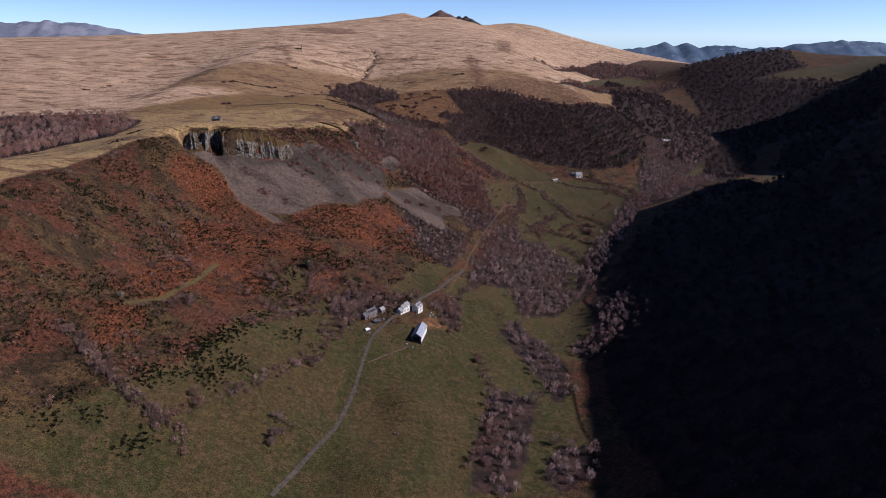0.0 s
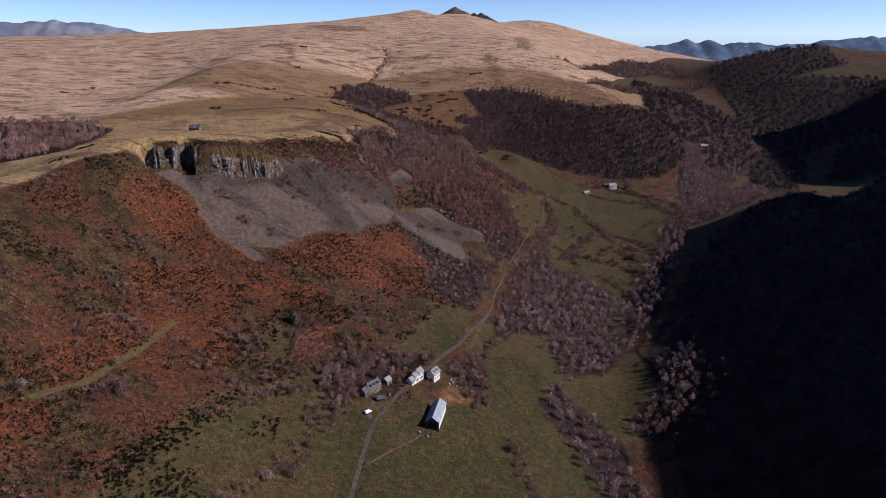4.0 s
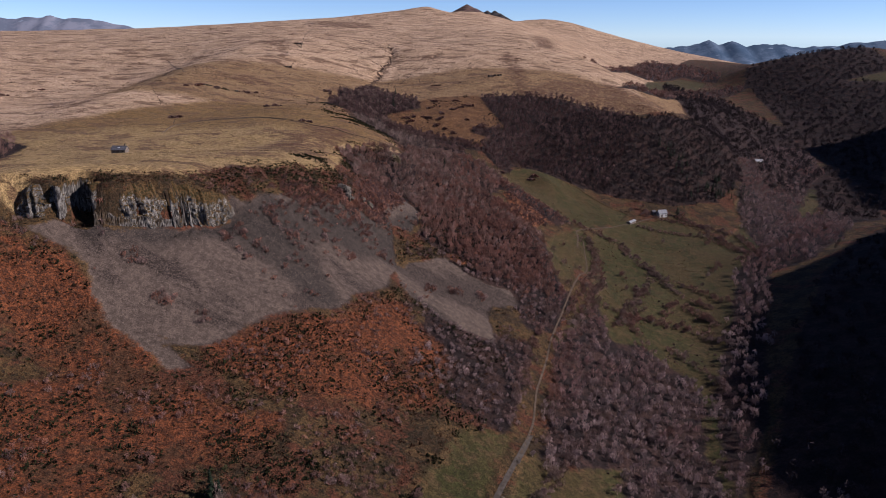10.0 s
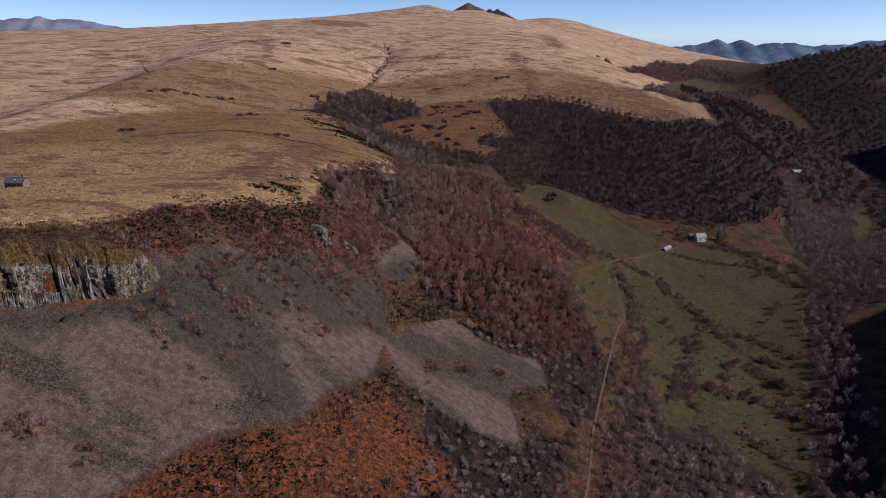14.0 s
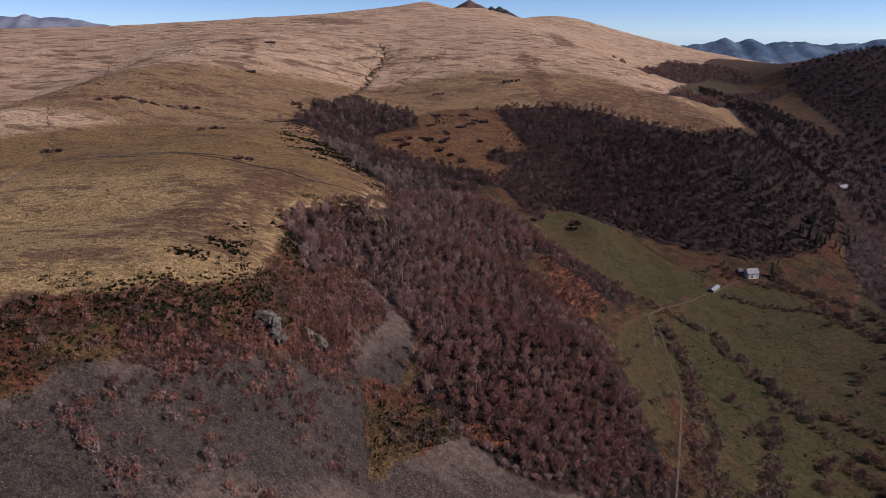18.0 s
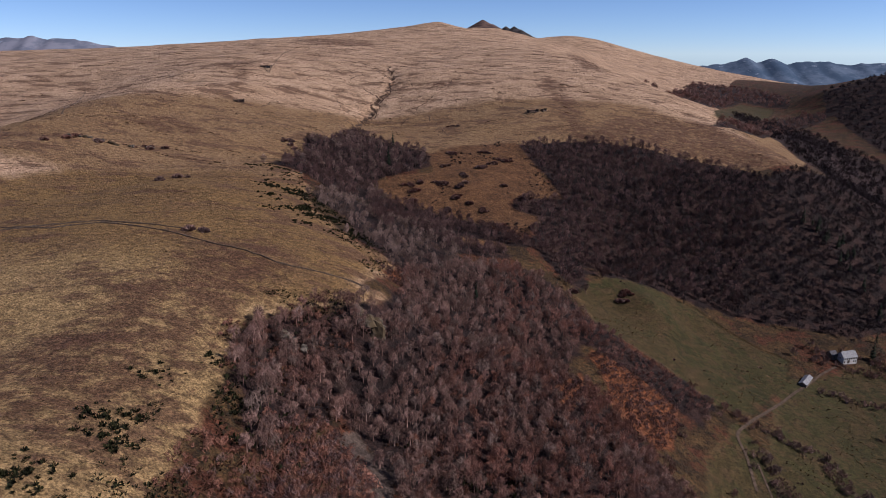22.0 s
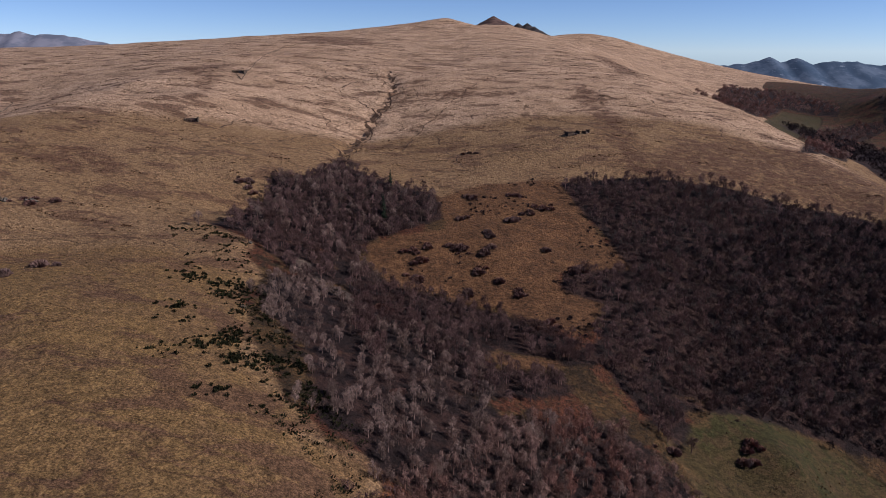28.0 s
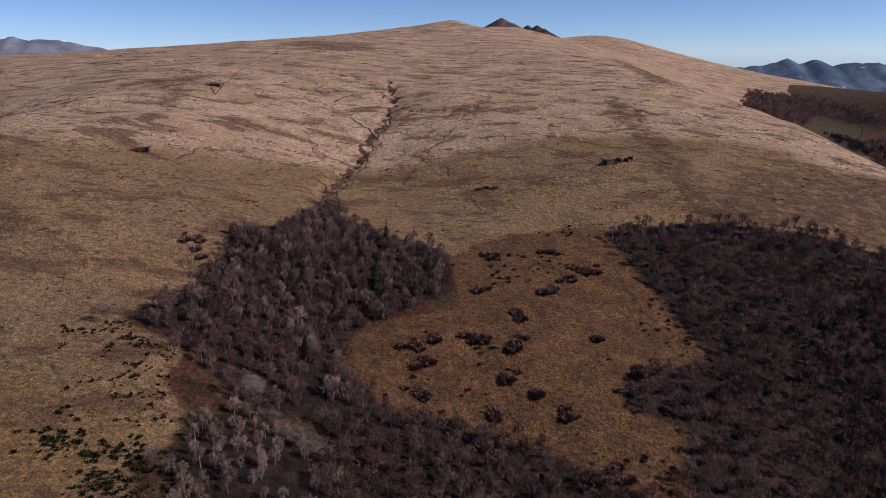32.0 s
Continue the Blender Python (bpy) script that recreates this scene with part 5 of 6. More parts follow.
                v.co += Vector((rg.uniform(-0.12, 0.12), rg.uniform(-0.12, 0.12), rg.uniform(-0.7, 0.25)))
        part("wall", bm, MAT_WALLSTONE, r)
    part("fallen_roof", box(-size * 0.7, -size * 0.4, 0.2, size * 0.6, size * 0.4, 0.9, 0.1), MAT_SLATE, r)


ruin(-217, 1564, 10, 6.0, "dark ruined stone hut on the open hillside")
ruin(-240, 1822, -15, 8.0, "ruined stone hut with a fallen gable high on the moor")
ruin(136, 1602, 20, 6.5, "ruined stone sheepfold on the grassy hillside")
ruin(150, 1606, 50, 4.0, "small collapsed stone hut beside the sheepfold")
for x, y, tn in ((596, 1520, 20), (606, 1530, 40), (614, 1542, 10)):
    house("hamlet_house", x, y, tn, 9, 6.5, 4.5, 7.5, MAT_RUBBLE, MAT_PALE_ROOF, "small grey stone house among valley trees", openings=[("window", u, 2.4, 0.8, 1.1, -1) for u in (-2.5, 0, 2.5)])

# ---------------------------------------------------------------- stone walls on the moor
for key, line in STONE_WALLS.items():
    pts = [Vector((*p, 0)) for p in line]
    verts, faces, k0 = [], [], 0
    path = [pts[0]]
    for a, b in zip(pts, pts[1:]):
        k = max(1, int((b - a).length / 4))
        path += [a.lerp(b, (i + 1) / k) + Vector((rng.uniform(-0.5, 0.5), rng.uniform(-0.5, 0.5), 0)) for i in range(k)]
    for i, p in enumerate(path):
        d = (path[min(i + 1, len(path) - 1)] - path[max(i - 1, 0)]).normalized()
        side = Vector((d.y, -d.x, 0)) * 0.4
        zz, hh = level(p.x, p.y), rng.uniform(0.35, 0.8)
        for s, dz in ((-1, -0.4), (-0.7, hh), (0.7, hh), (1, -0.4)):
            q = p + side * s
            verts.append((q.x, q.y, zz + dz))
        if i:
            for j in range(3):
                faces.append((4 * i + j - 4, 4 * i + j - 3, 4 * i + j + 1, 4 * i + j))
    tagged(new("stone_wall", quick_mesh("stone_wall", verts, faces, MAT_WALLSTONE)), "low tumbled dry-stone wall crossing the moor", "wall", "dry-stone walls")

# ---------------------------------------------------------------- basalt cliff


def column_bm(r, foot, top, lean, seed):
    rg = random.Random(seed)
    bm = bmesh.new()
    sides = rg.choice((5, 6, 6, 7))
    rings = []
    n_ring = 6
    for k in range(n_ring):
        f = k / (n_ring - 1)
        z = foot + (top - foot) * f
        rr = r * (1.12 - 0.25 * f) * rg.uniform(0.82, 1.15)
        ring = []
        for s in range(sides):
            a = 2 * math.pi * s / sides + seed
            ring.append(bm.verts.new((rr * math.cos(a) + lean[0] * f + rg.uniform(-0.25, 0.25), rr * math.sin(a) + lean[1] * f + rg.uniform(-0.25, 0.25), z + rg.uniform(-0.6, 0.6))))
        rings.append(ring)
    for a, b in zip(rings, rings[1:]):
        for s in range(sides):
            bm.faces.new((a[s], a[(s + 1) % sides], b[(s + 1) % sides], b[s]))
    tip = bm.verts.new((lean[0], lean[1], top + r * 0.5))
    for s in range(sides):
        bm.faces.new((rings[-1][s], rings[-1][(s + 1) % sides], tip))
    bmesh.ops.recalc_face_normals(bm, faces=bm.faces[:])
    return bm


cliff = thing("basalt_cliff", -160, 715, 0, "grey basalt cliff of broken columns above the scree", "cliff", z=0)
inv = cliff.matrix_basis.inverted()
rng = random.Random(11)
cl = [Vector((*p, 0)) for p in CLIFF]
path = []
for a, b in zip(cl, cl[1:]):
    k = max(2, int((b - a).length / 0.6))
    path += [a.lerp(b, i / k) for i in range(k)]
path.append(cl[-1])


def face_top(x):
    return float(np.interp(x, TOP_X, TOP_Z)) + 0.9 * math.sin(x * 0.17) + 0.7 * math.sin(x * 0.41 + 1)


def face_foot(x):
    return float(np.interp(x, FOOT_X, FOOT_Z))


def crag(i, z, f):
    """How far the rock stands out: columns with grooves between them, broken off at uneven heights."""
    s = i * 0.6 + 3.0 * noise.noise((i * 0.07, 0, 4.0)) + 1.2 * noise.noise((i * 0.2, z * 0.12, 4.0)) + 0.12 * (z - 150)
    col, frac = math.floor(s / 2.2), (s / 2.2) % 1.0
    rg = random.Random(col * 31 + 5)
    own, snap, lean = rg.uniform(-1.1, 1.2), rg.uniform(0.25, 1.0), rg.uniform(0.5, 2.2)
    groove = 0.6 * abs(2 * frac - 1) ** 3
    lobe = 5.5 * (0.35 - abs(noise.noise((i * 0.03, 0.01 * z, 1.0))) * 1.6) + 1.6 * noise.noise((i * 0.1, 0.1 * z, 5.0))
    rough = 1.1 * noise.noise((i * 0.7, z * 0.5, 9.0)) + 0.7 * noise.noise((i * 1.9, z * 1.1, 2.0))
    return own - groove - (lean if f > snap else 0.0) - (0.8 if f > snap * 0.55 and rg.random() < 0.4 else 0.0) + lobe + rough


verts, faces, rows_ = [], [], 40
for i, p in enumerate(path):
    d = (path[min(i + 2, len(path) - 1)] - path[max(i - 2, 0)]).normalized()
    out = Vector((d.y, -d.x, 0))
    fall = min(1.0, max(0.0, (p.x + 209) / 6), max(0.0, (-106 - p.x) / 12))
    base = face_foot(p.x)
    top = base + (face_top(p.x) + 1.5 * noise.noise((i * 0.21, 3.0, 0.0)) - base) * fall
    cleft = -188 < p.x < -170.5
    for j in range(rows_):
        f = j / (rows_ - 1)
        z = base - 3.5 + (top - base + 3.5) * f
        slope = -7.0 * max(0.0, f - 0.55) if not cleft else 2.5 * f
        q = p + out * (1.8 - 1.2 * f + slope + crag(i, z, f) * min(1.0, 1.35 - f) * (0.4 if cleft else 1.0))
        verts.append((q.x + (3.0 * f if p.x > -136 else 0), q.y, z + 0.3 * noise.noise((i * 0.5, j * 0.5, 2))))
    if i:
        for j in range(rows_ - 1):
            k = rows_ * (i - 1) + j
            faces.append((k, k + rows_, k + rows_ + 1, k + 1))
face = new("rock_face", quick_mesh("rock_face", verts, faces, MAT_CLIFF))
face.parent = cliff
face.matrix_parent_inverse = inv
# columns that lean together at the broken end
for i in range(0, len(path) - 1, 2):
    p = path[i]
    d = (path[i + 1] - p).normalized()
    out = Vector((d.y, -d.x, 0))
    if rng.random() < 0.2 or not -142 < p.x < -112:
        continue
    tall = face_top(p.x) - face_foot(p.x)
    q = p + out * rng.uniform(0.6, 3.4)
    lean = (-6.0 if p.x > -134 else -2.0) + rng.uniform(-0.8, 0.8)
    bm = column_bm(rng.uniform(0.5, 1.1), face_foot(p.x) - 3, face_foot(p.x) + tall * rng.uniform(0.3, 0.85), (lean, -out.y * rng.uniform(0.5, 1.6)), rng.randrange(9999))
    ob = part("column", bm, MAT_CLIFF, cliff)
    ob.location = inv @ q
# the even colonnade along the foot
for i in range(64):
    x = -171 + i * 0.56
    ob = part("column", column_bm(rng.uniform(0.3, 0.44), face_foot(x) - 3.5, face_foot(x) + 3.2 + 1.2 * math.sin(i * 0.21) + rng.uniform(-0.6, 0.5), (0, 0.2), rng.randrange(9999)), MAT_BASALT, cliff)
    ob.location = inv @ Vector((x, np.interp(x, CLIFF_X, CLIFF_Y) - 3.6 + rng.uniform(-0.3, 0.3), 0))


def outcrop(x, y, size, count, seed, label):
    o = thing("rock_outcrop", x, y, 0, label, "rock", "rock outcrops")
    rg = random.Random(seed)
    for i in range(count):
        bm = boulder_mesh(seed * 10 + i, size * rg.uniform(0.5, 1.0), rg.uniform(0.7, 1.5))
        ob = part("block", bm, MAT_CRAG, o)
        px, py = rg.uniform(-1, 1) * size * 1.3, rg.uniform(-0.6, 0.6) * size
        ob.location = (px, py, level(x + px, y + py) - level(x, y) + size * 0.25)
    return o


outcrop(-52, 835, 5.6, 4, 1, "jutting dark basalt knob on the wooded rim")
outcrop(-35, 850, 2.6, 5, 2, "broken basalt ledge under the rim")
outcrop(-49, 984, 3.4, 3, 3, "rounded grey crag standing out of the wood")
outcrop(-22, 1013, 5.0, 7, 4, "pale crag face at the edge of the moor")
outcrop(-180, 428, 2.6, 1, 5, "single pale boulder on the bracken slope")
for i in range(9):
    outcrop(-300 + 9 * i + 3 * math.sin(i * 2.1), 1322 + 5 * math.sin(i), 1.9, 3, 20 + i, "low dark rock band across the moor")
for i, (x, y) in enumerate(((-3, 378), (5, 470), (42, 610), (-80, 1205), (-62, 1190), (-100, 1300), (-70, 1250))):
    outcrop(x, y, 1.1, 2, 50 + i, "small grey boulders lying in the grass")



# ---------------------------------------------------------------- plants
def tube(verts, faces, a, b, ra, rb, sides=3):
    """A tapered limb, as triangles."""
    d = (b - a).normalized()
    u = d.orthogonal().normalized()
    v = d.cross(u)
    k = len(verts)
    for c, r in ((a, ra), (b, rb)):
        for s in range(sides):
            t = 2 * math.pi * s / sides
            verts.append(c + (u * math.cos(t) + v * math.sin(t)) * r)
    for s in range(sides):
        s2 = (s + 1) % sides
        faces.append((k + s, k + s2, k + sides + s2))
        faces.append((k + s, k + sides + s2, k + sides + s))


def bare_tree(seed, tall, spread_, twigs, width=0.13, low=0.25, limbs=7):
    """Trunk arrays and crown arrays of a leafless tree."""
    rg = random.Random(seed)
    tv, tf, cv, cf = [], [], [], []
    top = Vector((rg.uniform(-0.4, 0.4), rg.uniform(-0.4, 0.4), tall * 0.62))
    mid = Vector((top.x * 0.3, top.y * 0.6, tall * 0.3))
    tube(tv, tf, Vector((0, 0, -0.8)), mid, tall * 0.026, tall * 0.018, 5)
    tube(tv, tf, mid, top, tall * 0.018, tall * 0.008, 4)
    tips = [top]
    for i in range(limbs):
        f = rg.uniform(low, 0.6)
        a = Vector((top.x * f, top.y * f, tall * f))
        t = 2.4 * i + rg.uniform(-0.4, 0.4)
        e = a + Vector((math.cos(t) * spread_ * rg.uniform(0.4, 0.8), math.sin(t) * spread_ * rg.uniform(0.4, 0.8), tall * rg.uniform(0.16, 0.36)))
        tube(cv, cf, a, e, tall * 0.009, tall * 0.003)
        tips += [e, a.lerp(e, 0.6)]
    clumps = [(Vector((top.x, top.y, tall * 0.72)), spread_ * 0.55)]
    for i in range(7):
        t = 2.4 * i + rg.uniform(-0.5, 0.5)
        f = rg.uniform(0.4, 0.68)
        clumps.append((Vector((math.cos(t) * spread_ * f, math.sin(t) * spread_ * f, tall * rg.uniform(0.34, 0.66))), spread_ * rg.uniform(0.38, 0.52)))
    for i in range(twigs):
        c, r = clumps[i % len(clumps)]
        d = Vector((rg.gauss(0, 1), rg.gauss(0, 1), rg.gauss(0.5, 0.8))).normalized()
        grow = (Vector((d.x * 0.85, d.y * 0.85, 0.0)) + Vector((rg.gauss(0, 0.3), rg.gauss(0, 0.3), rg.uniform(0.3, 1.05)))).normalized()
        tip = c + d * r * rg.uniform(0.7, 1.1)
        root = tip - grow * r * rg.uniform(0.8, 1.6)
        side = grow.cross(Vector((rg.gauss(0, 1), rg.gauss(0, 1), rg.gauss(0, 0.3)))).normalized() * width * rg.uniform(0.6, 1.3)
        k = len(cv)
        cv += [root - side, root + side, tip]
        cf.append((k, k + 1, k + 2))
    return [(np.array([tuple(q) for q in v_], np.float32), np.array(f_, np.int32)) for v_, f_ in ((tv, tf), (cv, cf))]


def conifer_arrays(seed, tall, wide):
    rg = random.Random(seed)
    tv, tf, cv, cf = [], [], [], []
    tube(tv, tf, Vector((0, 0, -0.8)), Vector((0, 0, tall * 0.9)), tall * 0.02, tall * 0.004, 5)
    for i in range(190):
        f = rg.random() ** 0.75
        z = tall * (0.08 + 0.9 * f)
        r = wide * (1.02 - f) * rg.uniform(0.7, 1.1) + 0.15
        t = rg.uniform(0, 2 * math.pi)
        d = Vector((math.cos(t), math.sin(t), -0.25))
        c = Vector((0, 0, z))
        s = Vector((-math.sin(t), math.cos(t), 0)) * (0.16 * r + 0.2)
        k = len(cv)
        cv += [c, c + d * r * 0.6 + s, c + d * r + Vector((0, 0, -0.1 * r)), c + d * r * 0.6 - s]
        cf += [(k, k + 1, k + 2), (k, k + 2, k + 3)]
    return [(np.array([tuple(q) for q in v_], np.float32), np.array(f_, np.int32)) for v_, f_ in ((tv, tf), (cv, cf))]


def shrub_arrays(seed, count, blade, flat=0.6):
    """A low clump of small upright leaves and sprays, about a metre across."""
    rg = random.Random(seed)
    v, f = [], []
    for i in range(count):
        t, r = rg.uniform(0, 2 * math.pi), math.sqrt(rg.random()) * 0.75
        c = Vector((math.cos(t) * r, math.sin(t) * r, -0.12 + rg.random() * 0.45 * (1 - r)))
        d = Vector((math.cos(t) * r * 1.3 + rg.gauss(0, 0.3), math.sin(t) * r * 1.3 + rg.gauss(0, 0.3), rg.uniform(0.3, 1.0) * flat * 1.6)).normalized() * rg.uniform(0.35, 0.7)
        s = d.cross(Vector((rg.gauss(0, 1), rg.gauss(0, 1), rg.gauss(0, 1)))).normalized() * blade * rg.uniform(0.6, 1.4)
        k = len(v)
        v += [c - s, c + s, c + d + s * 0.6, c + d * 1.1 - s * 0.5]
        f += [(k, k + 1, k + 2), (k, k + 2, k + 3)]
    return np.array([tuple(q) for q in v], np.float32), np.array(f, np.int32)


def stone_arrays(seed):
    rg = random.Random(seed)
    v = np.array([(1, 0, 0), (-1, 0, 0), (0, 1, 0), (0, -1, 0), (0, 0, 1), (0, 0, -1)], np.float32)
    v *= np.array([[rg.uniform(0.7, 1.3)] for _ in range(6)], np.float32)
    f = np.array([(0, 2, 4), (2, 1, 4), (1, 3, 4), (3, 0, 4), (2, 0, 5), (1, 2, 5), (3, 1, 5), (0, 3, 5)], np.int32)
    return v, f


def scatter(name, shapes, mat, x, y, size, label, category, sink=0.0, tall=None):
    """ONE object of many plants or stones, joined from a few shapes turned and scaled at will."""
    rg = np.random.RandomState(len(x) + 7)
    z = levels(x, y) - sink * size
    tall = size if tall is None else tall
    vs, fs, tones, base = [], [], [], 0
    pick = rg.randint(0, len(shapes), len(x))
    for s, (v, f) in enumerate(shapes):
        k = np.nonzero(pick == s)[0]
        if not len(k):
            continue
        t = rg.uniform(0, 2 * np.pi, len(k))
        c, sn = np.cos(t)[:, None], np.sin(t)[:, None]
        px = (v[None, :, 0] * c - v[None, :, 1] * sn) * size[k, None] + x[k, None]
        py = (v[None, :, 0] * sn + v[None, :, 1] * c) * size[k, None] + y[k, None]
        pz = v[None, :, 2] * tall[k, None] + z[k, None]
        vs.append(np.stack([px, py, pz], -1).reshape(-1, 3))
        fs.append((f[None] + (np.arange(len(k)) * len(v))[:, None, None] + base).reshape(-1, 3))
        base += len(k) * len(v)
        tones.append(np.repeat(rg.uniform(-0.34, 0.4, len(k)), len(v)))
    me = quick_mesh(name, np.concatenate(vs), np.concatenate(fs), mat)
    me.attributes.new("tone", "FLOAT", "POINT").data.foreach_set("value", np.concatenate(tones).astype(np.float32))
    return tagged(new(name, me), label, category, kind="stuff")


def sown(names, step, seed, keep=1.0, margin=0.0, avoid=(), rag=11.0):
    """Uneven places inside the named areas, about a step apart."""
    rg = np.random.RandomState(seed)
    allp = np.concatenate([np.array(p, float) for nm in names for p in AREAS[nm]])
    lo, hi = allp.min(0), allp.max(0)
    nx, ny = int((hi[0] - lo[0]) / step) + 1, int((hi[1] - lo[1]) / step) + 1
    x, y = [a.ravel() for a in np.meshgrid(lo[0] + np.arange(nx) * step, lo[1] + np.arange(ny) * step)]
    x, y = x + rg.uniform(-0.6, 0.6, len(x)) * step, y + rg.uniform(-0.6, 0.6, len(y)) * step
    lump = np.array([noise.fractal((a * 0.035, b * 0.035, seed), 1.0, 2.0, 3) for a, b in zip(x, y)])
    ok = (cover_of(names, x, y) > margin + rag * lump + rg.normal(0, 2.5, len(x))) & (rg.rand(len(x)) < keep * np.clip(1.0 + rag * 0.06 * (0.1 - lump), 0.25, 1.0))
    for nm in avoid:
        ok &= cover_of([nm], x, y) < 0
    for lane in ("road", "track", "drive", "far_drive"):
        ok &= along(LANES[lane], x, y) > 2.6
    for bx, by, br in ((14.5, 545, 9), (2.5, 535, 10), (-23, 512, 10), (15, 498, 15), (-14.5, 524.5, 5), (-17.5, 505, 5), (-24.5, 491, 6), (430, 1296, 24), (395, 1355, 12), (322, 1203, 11), (271, 1166, 11)):
        ok &= np.hypot(x - bx, y - by) > br
    return x[ok], y[ok]


def joined(tree):
    (tv, tf), (cv, cf) = tree
    return np.concatenate([tv, cv]), np.concatenate([tf, cf + len(tv)])


TALL_TREES = [bare_tree(i, 10.5, 3.3, 230, 0.1, 0.25, 3) for i in range(6)]
THICKET = [bare_tree(20 + i, 6.5, 3.1, 150, 0.1, 0.1, 2) for i in range(5)]
MID_TREES = [bare_tree(50 + i, 10.0, 3.8, 120, 0.17, 0.2, 2) for i in range(5)]
FAR_TREES = [bare_tree(40 + i, 9.0, 4.4, 56, 0.4, 0.1, 1) for i in range(4)]


def wood(name, names, step, shapes, mat, label, seed, lo=0.7, hi=1.2, keep=1.0, margin=0.0, avoid=("orange", "clearing", "scree2")):
    x, y = sown(names, step, seed, keep, margin, avoid)
    size = np.random.RandomState(seed).uniform(lo, hi, len(x))
    return scatter(name, [joined(s) for s in shapes], mat, x, y, size, label, "wood")


wood("slope_wood", ["wood_slope", "wood_mid"], 5.4, TALL_TREES, MAT_TWIG, "leafless grey-purple wood on the steep slope", 1, 0.6, 1.05)
wood("slope_scrub", ["wood_mid"], 6.0, THICKET, MAT_RUSSET, "russet leafless scrub among the slope wood", 2, 0.55, 1.0, 0.85)
wood("pale_wood", ["wood_slope", "wood_gully"], 12.0, TALL_TREES, MAT_BIRCH, "pale leafless birches mixed into the wood", 3, 0.7, 1.1)
wood("gully_wood", ["wood_gully", "wood_floor2", "wood_gap"], 5.6, TALL_TREES, MAT_HILLTWIG, "dark leafless wood in the side valley", 4, 0.6, 1.05)
# the mountain's shadow over this wood is given by darker twigs
wood("shade_toned_wood", ["wood_hill_right"], 7.2, MID_TREES, MAT_DARK_SHADE_TWIG, "dense leafless wood below the hill shoulder, shade put into its colour", 25, 0.65, 1.05)
wood("hamlet_scrub", ["wood_hamlet"], 4.2, THICKET, MAT_TWIG, "leafless scrub and orchard trees round the hamlet", 26, 0.5, 1.0)
wood("rim_scrub", ["rim_scrub"], 5.5, THICKET, MAT_RUSSET, "russet leafless scrub below the moor rim", 27, 0.3, 0.65, 0.8)
wood("rim_wood", ["wood_rim", "wood_lower"], 5.6, TALL_TREES, MAT_BIRCH, "pale thin trees on the stony bank below the rim", 28, 0.5, 0.85, 0.8)
wood("hill_wood", ["wood_hill"], 6.4, TALL_TREES, MAT_HILLTWIG, "leafless wood under the grassy hill", 5, 0.65, 1.1)
wood("stream_wood", ["wood_bottom", "wood_stream", "wood_stream_far", "wood_flat"], 8.2, MID_TREES, MAT_HAZETWIG, "leafless alder wood along the valley stream", 6, 0.6, 1.05, avoid=("field_n1", "field_n2"))
wood("valley_wood", ["wood_valley", "wood_alder"], 6.2, MID_TREES, MAT_HAZETWIG, "leafless purple-grey wood between the small meadows", 14, 0.5, 0.95)
wood("bank_scrub", ["wood_bank"], 4.4, THICKET, MAT_TWIG, "leafless scrub on the bank between bracken and meadow", 33, 0.4, 0.8)
wood("track_scrub", ["wood_track_side"], 5.0, THICKET, MAT_HAZETWIG, "leafless scrub on the bank above the track", 19, 0.4, 0.85)
# twigs coloured darker still, to deepen the shade on this side
wood("shade_wood", ["wood_shade"], 12.5, FAR_TREES, MAT_DARK_SHADE_TWIG, "leafless wood on the shaded valley side", 7, 0.7, 1.15, 0.85)
wood("edge_wood", ["wood_left"], 9.5, MID_TREES, MAT_TWIG, "leafless copse behind the moor edge", 8, 0.8, 1.2)
wood("third_hill_wood", ["wood_third_hill"], 18.0, FAR_TREES, MAT_TWIG, "distant leafless wood across a grassy hill", 41, 1.1, 1.6)
# far woods take the same shade-darkened twig colour
wood("far_wood", ["wood_dark_hill", "wood_valley_far", "wood_right_bank", "wood_far_bank", "wood_right_foot"], 19.0, FAR_TREES, MAT_DARK_SHADE_TWIG, "distant leafless woods on the far hills", 9, 1.1, 1.7)

# heath plants, tussocks and scree stones
SHRUBS = [shrub_arrays(i, 9, 0.16) for i in range(4)]
LIGHT = [bare_tree(90 + i, 5.5, 3.0, 62, 0.18, 0.05, 1) for i in range(4)]


def dome_bush(seed, count, width):
    """A rounded leafless bush, about two metres across."""
    rg = random.Random(seed)
    v_, f_ = [], []
    for i in range(count):
        t, e = rg.uniform(0, 2 * math.pi), math.asin(rg.random() ** 0.8)
        d = Vector((math.cos(t) * math.cos(e), math.sin(t) * math.cos(e), math.sin(e)))
        lo, hi = rg.uniform(0.0, 0.6), rg.uniform(0.75, 1.12)
        s = d.cross(Vector((rg.gauss(0, 1), rg.gauss(0, 1), rg.gauss(0, 1)))).normalized() * width
        k = len(v_)
        v_ += [d * lo - s * 0.6 - Vector((0, 0, 0.15)), d * lo + s * 0.6, d * hi + s * 0.7 + Vector((0, 0, 0.1)), d * hi - s * 0.7]
        f_ += [(k, k + 1, k + 2), (k, k + 2, k + 3)]
    return np.array([tuple(q) for q in v_], np.float32), np.array(f_, np.int32)


BUSHES = [dome_bush(10 + i, 240, 0.05) for i in range(3)]
LOW_BUSH = [dome_bush(14 + i, 34, 0.1) for i in range(3)]
GORSE_SHAPES = [dome_bush(94 + i, 22, 0.17) for i in range(3)]
TUSSOCKS = [shrub_arrays(30 + i, 5, 0.14, 0.5) for i in range(3)]
